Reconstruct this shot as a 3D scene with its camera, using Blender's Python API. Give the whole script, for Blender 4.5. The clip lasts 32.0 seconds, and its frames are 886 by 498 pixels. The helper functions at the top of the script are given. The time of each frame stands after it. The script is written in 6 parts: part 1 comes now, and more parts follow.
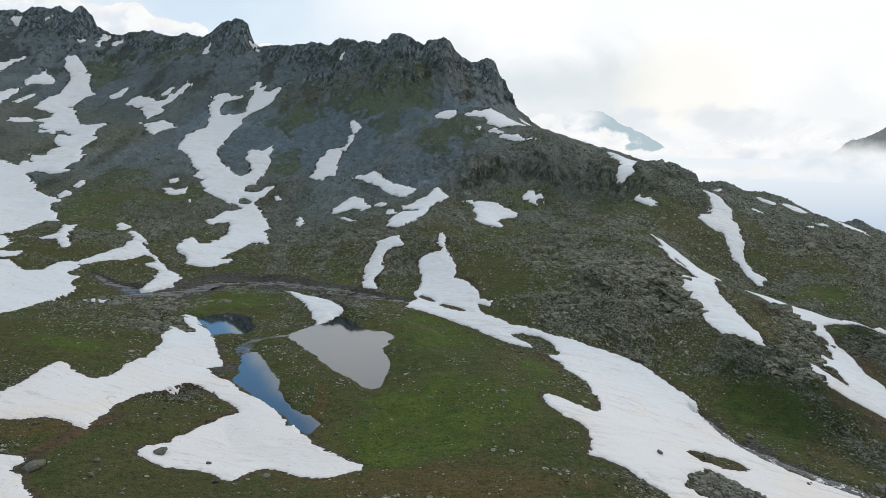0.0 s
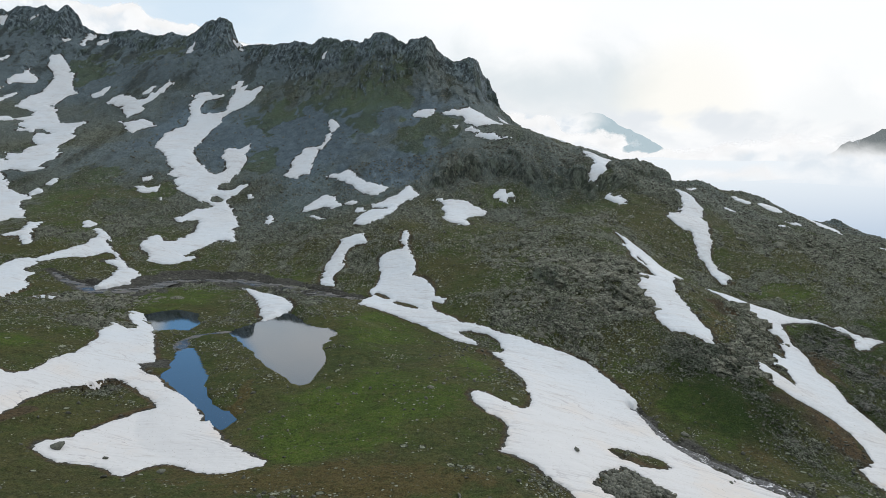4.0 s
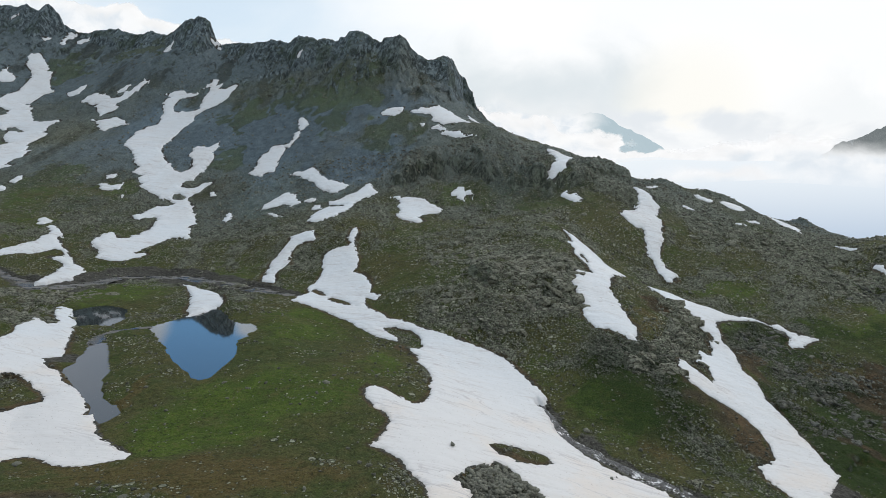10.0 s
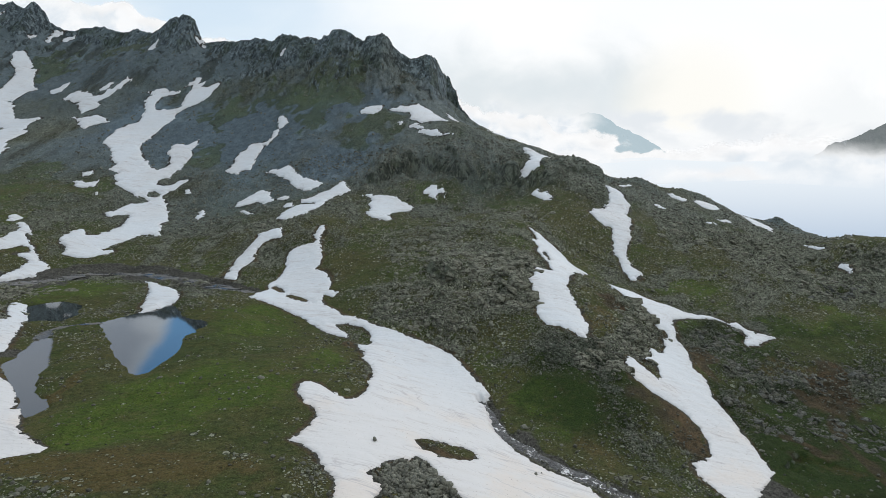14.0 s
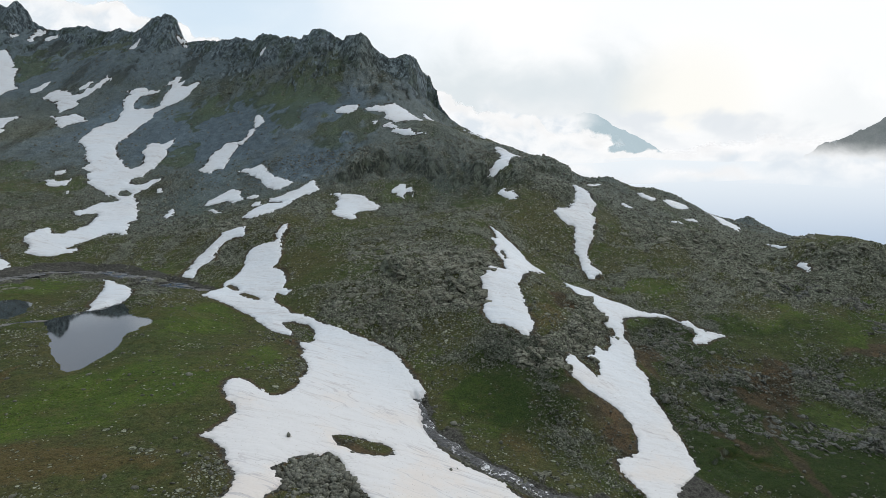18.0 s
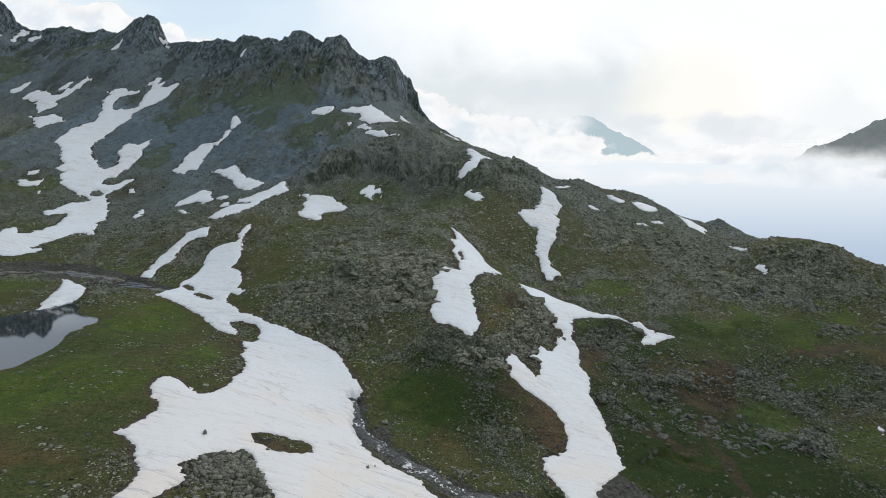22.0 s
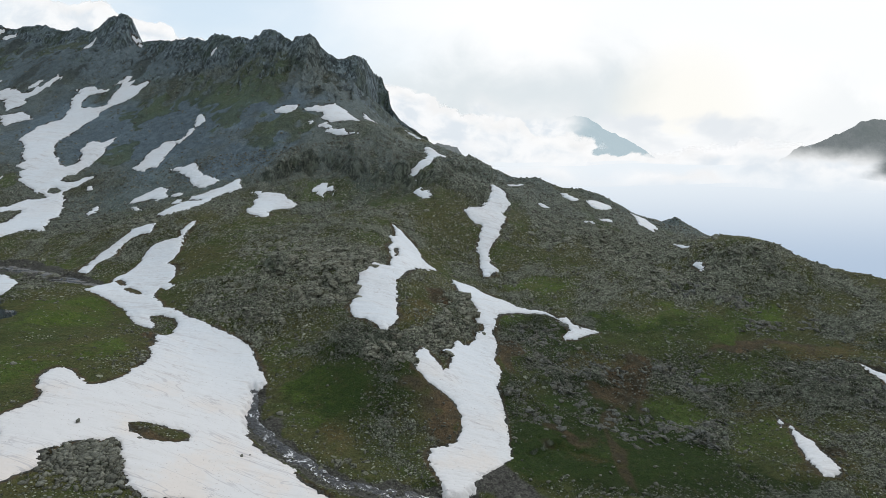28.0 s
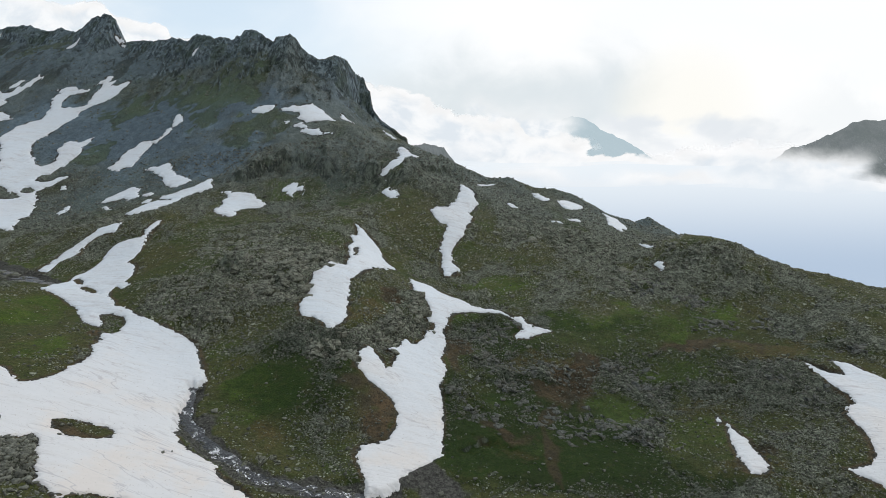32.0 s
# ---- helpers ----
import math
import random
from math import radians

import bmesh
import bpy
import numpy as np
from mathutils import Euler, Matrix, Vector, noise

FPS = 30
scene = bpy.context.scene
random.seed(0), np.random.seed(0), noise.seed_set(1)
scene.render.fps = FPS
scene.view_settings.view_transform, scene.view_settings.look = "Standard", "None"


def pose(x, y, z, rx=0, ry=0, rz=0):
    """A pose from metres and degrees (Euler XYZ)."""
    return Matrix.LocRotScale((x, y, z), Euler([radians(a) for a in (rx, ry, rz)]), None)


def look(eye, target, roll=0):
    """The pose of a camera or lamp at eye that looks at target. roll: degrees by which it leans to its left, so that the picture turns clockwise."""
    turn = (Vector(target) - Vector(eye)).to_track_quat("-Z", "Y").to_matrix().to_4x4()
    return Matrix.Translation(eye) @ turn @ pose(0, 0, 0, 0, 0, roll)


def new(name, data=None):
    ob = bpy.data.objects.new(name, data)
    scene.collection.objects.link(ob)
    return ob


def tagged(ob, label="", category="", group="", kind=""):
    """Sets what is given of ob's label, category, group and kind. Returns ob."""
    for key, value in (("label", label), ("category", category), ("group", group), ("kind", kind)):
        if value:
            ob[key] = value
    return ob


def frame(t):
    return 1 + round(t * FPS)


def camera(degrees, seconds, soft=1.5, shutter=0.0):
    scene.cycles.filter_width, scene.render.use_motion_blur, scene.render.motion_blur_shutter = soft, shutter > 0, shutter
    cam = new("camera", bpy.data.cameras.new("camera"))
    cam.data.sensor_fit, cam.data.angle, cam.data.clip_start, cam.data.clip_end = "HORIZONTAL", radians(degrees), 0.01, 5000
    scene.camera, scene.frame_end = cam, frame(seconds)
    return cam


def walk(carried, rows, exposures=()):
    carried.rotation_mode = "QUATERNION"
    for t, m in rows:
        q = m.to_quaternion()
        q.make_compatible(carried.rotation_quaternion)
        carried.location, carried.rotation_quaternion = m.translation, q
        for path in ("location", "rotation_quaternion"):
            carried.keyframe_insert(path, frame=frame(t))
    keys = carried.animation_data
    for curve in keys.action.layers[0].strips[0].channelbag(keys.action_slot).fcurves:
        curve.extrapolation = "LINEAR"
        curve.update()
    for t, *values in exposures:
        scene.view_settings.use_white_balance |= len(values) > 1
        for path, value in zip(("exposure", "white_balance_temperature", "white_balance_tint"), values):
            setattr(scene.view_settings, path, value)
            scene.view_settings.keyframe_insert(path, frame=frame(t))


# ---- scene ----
cam = camera(72.0, 32.0, soft=0.5)
# seconds, eye (metres), yaw to the left, pitch up, roll (degrees)
ROWS = [
    (0, -1.58, -1.35, 42.18, -0.40, -10.43, -0.20),
    (0.5, 0.05, -1.16, 41.97, -0.35, -10.41, -0.20),
    (1, 1.85, -1.07, 41.70, -0.31, -10.38, -0.16),
    (1.5, 3.37, -0.87, 41.39, -0.30, -10.32, -0.15),
    (2, 5.15, -0.64, 41.14, -0.27, -10.30, -0.14),
    (2.5, 6.78, -0.50, 40.98, -0.24, -10.29, -0.08),
    (3, 8.47, -0.32, 40.83, -0.24, -10.26, -0.11),
    (3.5, 10.18, -0.08, 40.60, -0.20, -10.24, -0.10),
    (5.5, 17.01, 0.32, 39.85, -0.15, -10.21, -0.08),
    (6, 18.67, 0.30, 39.78, -0.12, -10.20, -0.06),
    (6.5, 20.40, 0.34, 39.68, -0.08, -10.20, -0.03),
    (7, 22.05, 0.44, 39.52, -0.04, -10.16, -0.03),
    (7.5, 23.75, 0.47, 39.35, 0.00, -10.20, -0.04),
    (8, 25.31, 0.53, 39.25, 0.06, -10.16, -0.05),
    (8.5, 26.80, 0.60, 39.14, 0.11, -10.16, -0.02),
    (9, 28.33, 0.64, 39.12, 0.14, -10.18, -0.02),
    (9.5, 29.74, 0.61, 39.12, 0.17, -10.19, -0.04),
    (10, 31.09, 0.52, 39.16, 0.19, -10.19, -0.06),
    (10.5, 32.30, 0.50, 39.17, 0.21, -10.22, -0.11),
    (11, 33.53, 0.49, 39.06, 0.20, -10.21, -0.08),
    (11.5, 34.84, 0.46, 38.91, 0.19, -10.23, -0.03),
    (12, 36.40, 0.48, 38.84, 0.21, -10.22, -0.03),
    (12.5, 37.82, 0.46, 38.71, 0.18, -10.21, 0.04),
    (13, 39.44, 0.48, 38.58, 0.16, -10.18, 0.07),
    (13.5, 40.96, 0.48, 38.40, 0.16, -10.16, 0.09),
    (14, 42.56, 0.45, 38.43, 0.17, -10.20, 0.11),
    (14.5, 44.20, 0.54, 38.19, 0.15, -10.19, 0.10),
    (16.5, 50.62, 0.18, 37.96, 0.09, -10.18, 0.07),
    (17, 52.20, 0.01, 38.09, 0.11, -10.21, 0.11),
    (17.5, 53.81, -0.17, 38.13, 0.09, -10.18, 0.14),
    (18, 55.35, -0.27, 38.18, 0.06, -10.21, 0.16),
    (18.5, 56.84, -0.41, 38.17, 0.04, -10.20, 0.18),
    (19, 58.38, -0.49, 38.17, 0.02, -10.14, 0.22),
    (19.5, 59.92, -0.66, 38.15, -0.01, -10.12, 0.25),
    (20, 61.49, -0.91, 38.27, -0.05, -10.14, 0.29),
    (20.5, 63.07, -1.01, 38.21, -0.05, -10.10, 0.30),
    (21, 64.70, -1.13, 38.17, -0.08, -10.06, 0.31),
    (21.5, 66.30, -1.31, 38.20, -0.09, -10.06, 0.35),
    (22, 67.87, -1.47, 38.19, -0.13, -10.04, 0.40),
    (22.5, 69.44, -1.31, 38.15, -0.13, -10.07, 0.37),
    (23, 71.18, -1.51, 38.14, -0.14, -10.06, 0.39),
    (23.5, 72.79, -1.61, 37.97, -0.14, -10.05, 0.43),
    (24, 74.44, -1.74, 38.01, -0.15, -10.11, 0.40),
    (24.5, 76.18, -1.81, 37.85, -0.16, -10.08, 0.42),
    (25, 77.73, -2.07, 37.71, -0.19, -10.04, 0.44),
    (25.5, 79.63, -2.28, 37.56, -0.16, -10.03, 0.45),
    (27.5, 86.28, -3.01, 37.26, -0.20, -9.98, 0.55),
    (28, 87.80, -3.27, 37.33, -0.22, -9.99, 0.54),
    (28.5, 89.36, -3.42, 37.26, -0.23, -9.99, 0.55),
    (29, 91.21, -3.52, 37.26, -0.19, -9.97, 0.53),
    (29.5, 92.78, -3.67, 37.27, -0.19, -9.99, 0.49),
    (30, 94.41, -3.79, 37.28, -0.21, -10.02, 0.51),
    (30.5, 95.95, -3.85, 36.96, -0.21, -9.93, 0.57),
    (31, 97.47, -4.03, 37.32, -0.23, -9.96, 0.53),
    (31.5, 98.97, -4.15, 37.21, -0.24, -9.95, 0.53),
    (32, 100.55, -4.18, 37.24, -0.24, -9.94, 0.58),
]
walk(cam, [(t, pose(x, y, z) @ pose(0, 0, 0, 90 + pitch, 0, yaw) @ pose(0, 0, 0, 0, 0, roll)) for t, x, y, z, yaw, pitch, roll in ROWS])

# ---------------------------------------------------------------- light
SUN_EL, SUN_AZ = 34.0, 28.0          # degrees; azimuth to the right of +y
SUN_DIR = Vector((math.sin(radians(SUN_AZ)) * math.cos(radians(SUN_EL)), math.cos(radians(SUN_AZ)) * math.cos(radians(SUN_EL)), math.sin(radians(SUN_EL))))
lamp = bpy.data.lights.new("sun", "SUN")
lamp.energy, lamp.angle, lamp.color = 1.3, radians(14), (0.96, 0.98, 1.0)
sun = new("sun", lamp)
sun.matrix_world = look((0, 0, 500), Vector((0, 0, 500)) - SUN_DIR)


def tree_of(owner):
    owner.use_nodes = True
    nt = owner.node_tree
    nt.nodes.clear()
    return nt


class Net:
    """Short hand for building node trees."""

    def __init__(self, nt):
        self.nt = nt

    def add(self, kind, **values):
        n = self.nt.nodes.new(kind)
        for k, v in values.items():
            if k in n.inputs:
                self.put(n.inputs[k], v)
        return n

    def put(self, socket, v):
        if isinstance(v, bpy.types.NodeSocket):
            self.nt.links.new(v, socket)
        elif v is not None:
            socket.default_value = v

    def math(self, op, a, b=None, clamp=False):
        n = self.nt.nodes.new("ShaderNodeMath")
        n.operation, n.use_clamp = op, clamp
        self.put(n.inputs[0], a)
        self.put(n.inputs[1], b)
        return n.outputs[0]

    def vec(self, op, a, b=None):
        n = self.nt.nodes.new("ShaderNodeVectorMath")
        n.operation = op
        self.put(n.inputs[0], a)
        self.put(n.inputs[1], b)
        return n.outputs["Value"] if op in ("DOT_PRODUCT", "LENGTH", "DISTANCE") else n.outputs[0]

    def noise(self, vector, scale, detail=4.0, rough=0.55, distortion=0.0):
        n = self.add("ShaderNodeTexNoise", Vector=vector, Scale=scale, Detail=detail, Roughness=rough, Distortion=distortion)
        return n.outputs[0]

    def cells(self, vector, scale, feature="F1", out="Distance"):
        n = self.nt.nodes.new("ShaderNodeTexVoronoi")
        n.feature = feature
        self.put(n.inputs["Vector"], vector)
        self.put(n.inputs["Scale"], scale)
        return n.outputs[out]

    def ramp(self, value, a, b, lo=0.0, hi=1.0):
        n = self.nt.nodes.new("ShaderNodeMapRange")
        n.interpolation_type = "SMOOTHSTEP"
        for k, v in zip((0, 1, 2, 3, 4), (value, a, b, lo, hi)):
            self.put(n.inputs[k], v)
        return n.outputs[0]

    def mix(self, f, a, b):
        n = self.nt.nodes.new("ShaderNodeMix")
        n.data_type = "RGBA"
        self.put(n.inputs[0], f)
        self.put(n.inputs[6], a if not isinstance(a, tuple) else (*a, 1.0))
        self.put(n.inputs[7], b if not isinstance(b, tuple) else (*b, 1.0))
        return n.outputs[2]


world = bpy.data.worlds.new("world")
scene.world = world
N = Net(tree_of(world))
sky = N.add("ShaderNodeTexSky")
sky.sky_type, sky.sun_disc, sky.sun_elevation, sky.sun_rotation = "NISHITA", False, radians(SUN_EL), radians(SUN_AZ)
way = N.add("ShaderNodeTexCoord").outputs["Generated"]
parts = N.add("ShaderNodeSeparateXYZ", Vector=way)
up = parts.outputs[2]
clear = N.vec("MULTIPLY", sky.outputs[0], (0.115, 0.115, 0.115))
# overcast: soft, bright veils, thinner overhead to the north-west
soft = N.noise(N.vec("MULTIPLY", way, (1.0, 1.0, 2.2)), 3.2, 5.0, 0.5, 0.3)
billow = N.noise(N.vec("MULTIPLY", way, (1.0, 1.0, 1.7)), 9.0, 6.0, 0.5, 0.3)
wisp = N.noise(N.vec("MULTIPLY", way, (1.0, 1.0, 1.5)), 6.0, 6.0, 0.55, 0.4)
east = N.ramp(parts.outputs[0], -0.32, 0.08)
veil = N.mix(N.ramp(soft, 0.36, 0.68), (0.70, 0.83, 0.95), (0.97, 1.01, 1.03))
veil = N.mix(N.math("MULTIPLY", east, 0.85), veil, (1.03, 1.03, 1.03))
GAP = (-math.sin(radians(22.5)) * math.cos(radians(23)), math.cos(radians(22.5)) * math.cos(radians(23)), math.sin(radians(23)))
toward = N.vec("DOT_PRODUCT", way, GAP)
# a wedge of blue between two banks of cloud, wider higher up
bearing = N.math("DIVIDE", parts.outputs[0], N.math("MAXIMUM", parts.outputs[1], 0.05))
aside = N.math("ABSOLUTE", N.math("ADD", bearing, 0.43))
wedge = N.math("SUBTRACT", N.math("ADD", 0.082, N.math("MULTIPLY", N.math("SUBTRACT", up, 0.345), 0.8)), aside)
gap = N.ramp(N.math("ADD", wedge, N.math("MULTIPLY", N.math("SUBTRACT", billow, 0.5), 0.10)), -0.014, 0.022)
aloft = N.math("MULTIPLY", N.ramp(up, 0.26, 0.31), N.ramp(up, 0.66, 0.52))
gap = N.math("MULTIPLY", gap, aloft)
dusky = N.math("MULTIPLY", N.math("MULTIPLY", N.ramp(N.math("ADD", bearing, N.math("MULTIPLY", N.math("SUBTRACT", billow, 0.5), 0.2)), -0.47, -0.57), N.ramp(parts.outputs[1], 0.2, 0.4)), aloft)
thin = N.ramp(toward, 0.80, 1.0, 0.0, 0.16)
high = N.ramp(up, 0.35, 0.9, 0.0, 0.25)
heaven = N.mix(N.math("MAXIMUM", thin, high), veil, clear)
heaven = N.mix(N.math("MULTIPLY", dusky, 0.7), heaven, (0.30, 0.36, 0.46))   # a thicker grey bank west of the gap
heaven = N.mix(N.math("MULTIPLY", gap, 0.92), heaven, N.vec("MULTIPLY", clear, (0.58, 1.08, 1.38)))
# grey haze behind a low cumulus bank, a yellowish glow towards the sun
drift = N.math("MULTIPLY", N.math("SUBTRACT", wisp, 0.5), 0.22)
low = N.ramp(N.math("ADD", up, drift), 0.165, 0.055)
bank = N.math("MULTIPLY", N.ramp(N.math("ADD", parts.outputs[0], drift), -0.22, -0.04), N.ramp(N.math("ADD", parts.outputs[0], drift), 0.36, 0.20))
smudge = N.math("MULTIPLY", N.ramp(N.math("ADD", parts.outputs[0], drift), 0.42, 0.52), N.ramp(N.math("ADD", up, drift), 0.085, 0.03))
haze = N.math("MAXIMUM", N.math("MULTIPLY", low, bank), N.math("MULTIPLY", smudge, 0.35))
heaven = N.mix(N.math("MULTIPLY", haze, 0.8), heaven, (0.69, 0.76, 0.80))
glow = N.ramp(N.vec("DOT_PRODUCT", way, (0.362, 0.931, 0.045)), 0.9915, 1.0)
heaven = N.mix(N.math("MULTIPLY", glow, 0.6), heaven, (0.97, 0.945, 0.86))
edge = N.math("ADD", up, N.math("MULTIPLY", N.math("SUBTRACT", billow, 0.5), 0.14))
tops = N.mix(N.ramp(billow, 0.34, 0.60), (0.80, 0.84, 0.88), (0.985, 0.995, 1.0))
heaven = N.mix(N.ramp(edge, 0.036, 0.012), heaven, tops)
# the deck of cloud below, whitest at its top
deck = N.mix(N.ramp(up, -0.03, -0.23), (0.95, 0.965, 0.985), (0.50, 0.60, 0.74))
heaven = N.mix(N.ramp(edge, 0.0, -0.04), heaven, deck)
bg = N.add("ShaderNodeBackground", Color=heaven, Strength=1.0)
N.nt.links.new(bg.outputs[0], N.add("ShaderNodeOutputWorld").inputs[0])


# ---------------------------------------------------------------- materials
def surface(name, build):
    m = bpy.data.materials.new(name)
    n = Net(tree_of(m))
    s = n.add("ShaderNodeBsdfPrincipled")
    build(n, s)
    n.nt.links.new(s.outputs[0], n.add("ShaderNodeOutputMaterial").inputs[0])
    return m


def bumped(n, s, height, strength, distance):
    b = n.add("ShaderNodeBump", Height=height, Strength=strength, Distance=distance)
    n.put(s.inputs["Normal"], b.outputs[0])


def strewn(n, p, scale, density, stray):
    """Stones in a random strew: cover, dark rim of painted gap shade, tone of each."""
    v = n.nt.nodes.new("ShaderNodeTexVoronoi")
    n.put(v.inputs["Vector"], n.vec("ADD", p, n.vec("MULTIPLY", stray, (0.35 / scale, 0.35 / scale, 0.35 / scale))))
    n.put(v.inputs["Scale"], scale)
    c = n.add("ShaderNodeSeparateColor", Color=v.outputs["Color"])
    there = n.math("GREATER_THAN", density, c.outputs[0])
    size = n.math("ADD", 0.22, n.math("MULTIPLY", c.outputs[2], 0.26))
    d = n.math("SUBTRACT", v.outputs["Distance"], size)
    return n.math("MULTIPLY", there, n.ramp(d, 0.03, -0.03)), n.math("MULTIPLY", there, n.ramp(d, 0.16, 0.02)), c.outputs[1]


def ground_look(n, s):
    geo = n.add("ShaderNodeNewGeometry")
    p = geo.outputs["Position"]
    a = n.nt.nodes.new("ShaderNodeAttribute")
    a.attribute_name = "cover"
    rgb = n.add("ShaderNodeSeparateColor", Color=a.outputs["Color"])
    turf, scree, soil, gravel_shade = rgb.outputs[0], rgb.outputs[1], rgb.outputs[2], a.outputs["Alpha"]
    b = n.nt.nodes.new("ShaderNodeAttribute")
    b.attribute_name = "form"
    rgb = n.add("ShaderNodeSeparateColor", Color=b.outputs["Color"])
    proud, lush, dry, shaded_green = rgb.outputs[0], rgb.outputs[1], rgb.outputs[2], b.outputs["Alpha"]
    wide = n.noise(p, 0.045, 4.0, 0.6)
    mid = n.noise(p, 0.28, 5.0, 0.6)
    blur = n.add("ShaderNodeTexNoise", Vector=p, Scale=1.5, Detail=5.0, Roughness=0.65)
    fine, stray = blur.outputs[0], blur.outputs[1]
    grit = n.noise(p, 3.8, 3.0, 0.75)
    bits = n.math("ADD", n.math("MULTIPLY", fine, 0.55), n.math("MULTIPLY", grit, 0.45))
    # turf: lush hollows, ochre dry grass, dark tufts
    green = n.mix(n.ramp(n.math("ADD", wide, n.math("MULTIPLY", mid, 0.5)), 0.60, 0.86), (0.050, 0.066, 0.020), (0.072, 0.067, 0.028))
    green = n.mix(n.ramp(n.math("ADD", lush, n.math("ADD", n.math("MULTIPLY", n.math("SUBTRACT", mid, 0.5), 1.8), n.math("MULTIPLY", n.math("SUBTRACT", wide, 0.5), 1.2))), 0.26, 0.85), green, (0.058, 0.092, 0.015))
    swathe = n.noise(n.vec("MULTIPLY", p, (1.0, 1.5, 1.0)), 0.11, 4.0, 0.55, 0.7)
    green = n.mix(n.math("MULTIPLY", n.ramp(swathe, 0.50, 0.64), n.ramp(lush, 0.10, 0.55, 0.15, 0.80)), green, (0.082, 0.122, 0.018))
    green = n.mix(n.math("MULTIPLY", n.ramp(swathe, 0.47, 0.36), 0.55), green, (0.088, 0.084, 0.030))
    green = n.mix(n.math("MULTIPLY", n.ramp(n.math("ADD", shaded_green, n.math("MULTIPLY", n.math("SUBTRACT", mid, 0.5), 1.2)), 0.25, 0.8), 0.8), green, (0.021, 0.045, 0.008))
    green = n.mix(n.math("MULTIPLY", n.ramp(n.math("ADD", dry, n.math("MULTIPLY", n.math("SUBTRACT", mid, 0.5), 1.8)), 0.22, 0.8), 0.85), green, (0.100, 0.070, 0.028))
    tuft = n.noise(p, 0.9, 4.0, 0.65, 0.4)
    blade = n.noise(p, 4.2, 3.0, 0.75)
    sere = n.math("SUBTRACT", 1.0, n.math("MULTIPLY", n.ramp(shaded_green, 0.2, 0.9), 0.65))
    green = n.mix(n.math("MULTIPLY", n.math("MULTIPLY", n.ramp(tuft, 0.50, 0.66), sere), 0.55), green, (0.108, 0.098, 0.034))
    green = n.mix(n.math("MULTIPLY", n.ramp(tuft, 0.47, 0.34), 0.55), green, (0.026, 0.040, 0.012))
    green = n.mix(n.math("MULTIPLY", n.ramp(mid, 0.55, 0.72), 0.40), green, (0.074, 0.062, 0.030))
    green = n.mix(n.math("MULTIPLY", n.ramp(bits, 0.49, 0.40), 0.60), green, (0.018, 0.024, 0.009))
    green = n.mix(n.math("MULTIPLY", n.math("MULTIPLY", n.ramp(bits, 0.55, 0.64), sere), 0.50), green, (0.140, 0.138, 0.074))
    green = n.mix(n.math("MULTIPLY", n.ramp(blade, 0.47, 0.35), 0.70), green, (0.016, 0.020, 0.008))
    green = n.mix(n.math("MULTIPLY", n.math("MULTIPLY", n.ramp(blade, 0.57, 0.69), sere), 0.55), green, (0.165, 0.160, 0.092))
    # bare rock: pale lichen on olive-grey slabs, shade in clefts and hollows painted dark
    tilt = n.vec("MULTIPLY", n.add("ShaderNodeVectorRotate", Vector=p, Angle=0.6).outputs[0], (0.35, 1.0, 0.7))
    cleft = n.math("ABSOLUTE", n.math("SUBTRACT", n.noise(tilt, 0.55, 5.0, 0.65, 0.5), 0.5))
    rock = n.mix(n.ramp(bits, 0.40, 0.60), (0.076, 0.082, 0.058), (0.280, 0.284, 0.226))
    rock = n.mix(n.math("MULTIPLY", n.ramp(mid, 0.52, 0.66), 0.6), rock, (0.058, 0.066, 0.034))
    rock = n.mix(n.math("MULTIPLY", n.ramp(blade, 0.46, 0.36), 0.55), rock, (0.028, 0.030, 0.022))
    rock = n.mix(n.math("MULTIPLY", n.ramp(blade, 0.57, 0.68), 0.45), rock, (0.300, 0.296, 0.245))
    # paler where it stands proud
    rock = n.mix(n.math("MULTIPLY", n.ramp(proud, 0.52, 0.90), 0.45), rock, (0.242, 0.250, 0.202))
    rock = n.mix(n.math("MULTIPLY", n.ramp(cleft, 0.026, 0.006), 0.7), rock, (0.030, 0.033, 0.024))
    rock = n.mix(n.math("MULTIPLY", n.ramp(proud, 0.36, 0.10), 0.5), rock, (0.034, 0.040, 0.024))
    # rock darkened too, for the shade on the backlit slopes
    rock = n.mix(n.math("MULTIPLY", shaded_green, 0.75), rock, n.vec("MULTIPLY", rock, (0.40, 0.45, 0.47)))
    bare = n.ramp(n.math("ADD", n.math("SUBTRACT", 1.0, turf), n.math("ADD", n.math("MULTIPLY", n.math("SUBTRACT", proud, 0.5), 0.6), n.math("MULTIPLY", n.math("SUBTRACT", bits, 0.5), 1.5))), 0.60, 0.76)
    c = n.mix(bare, green, rock)
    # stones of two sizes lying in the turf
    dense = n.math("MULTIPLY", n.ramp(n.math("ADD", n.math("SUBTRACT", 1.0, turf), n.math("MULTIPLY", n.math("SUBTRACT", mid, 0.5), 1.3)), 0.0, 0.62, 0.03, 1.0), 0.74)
    dense = n.math("MULTIPLY", dense, n.math("SUBTRACT", 1.0, n.math("MULTIPLY", shaded_green, 0.65)))
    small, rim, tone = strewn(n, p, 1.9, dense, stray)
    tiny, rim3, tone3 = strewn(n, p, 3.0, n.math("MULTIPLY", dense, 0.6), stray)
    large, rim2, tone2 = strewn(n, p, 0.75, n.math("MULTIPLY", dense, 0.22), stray)
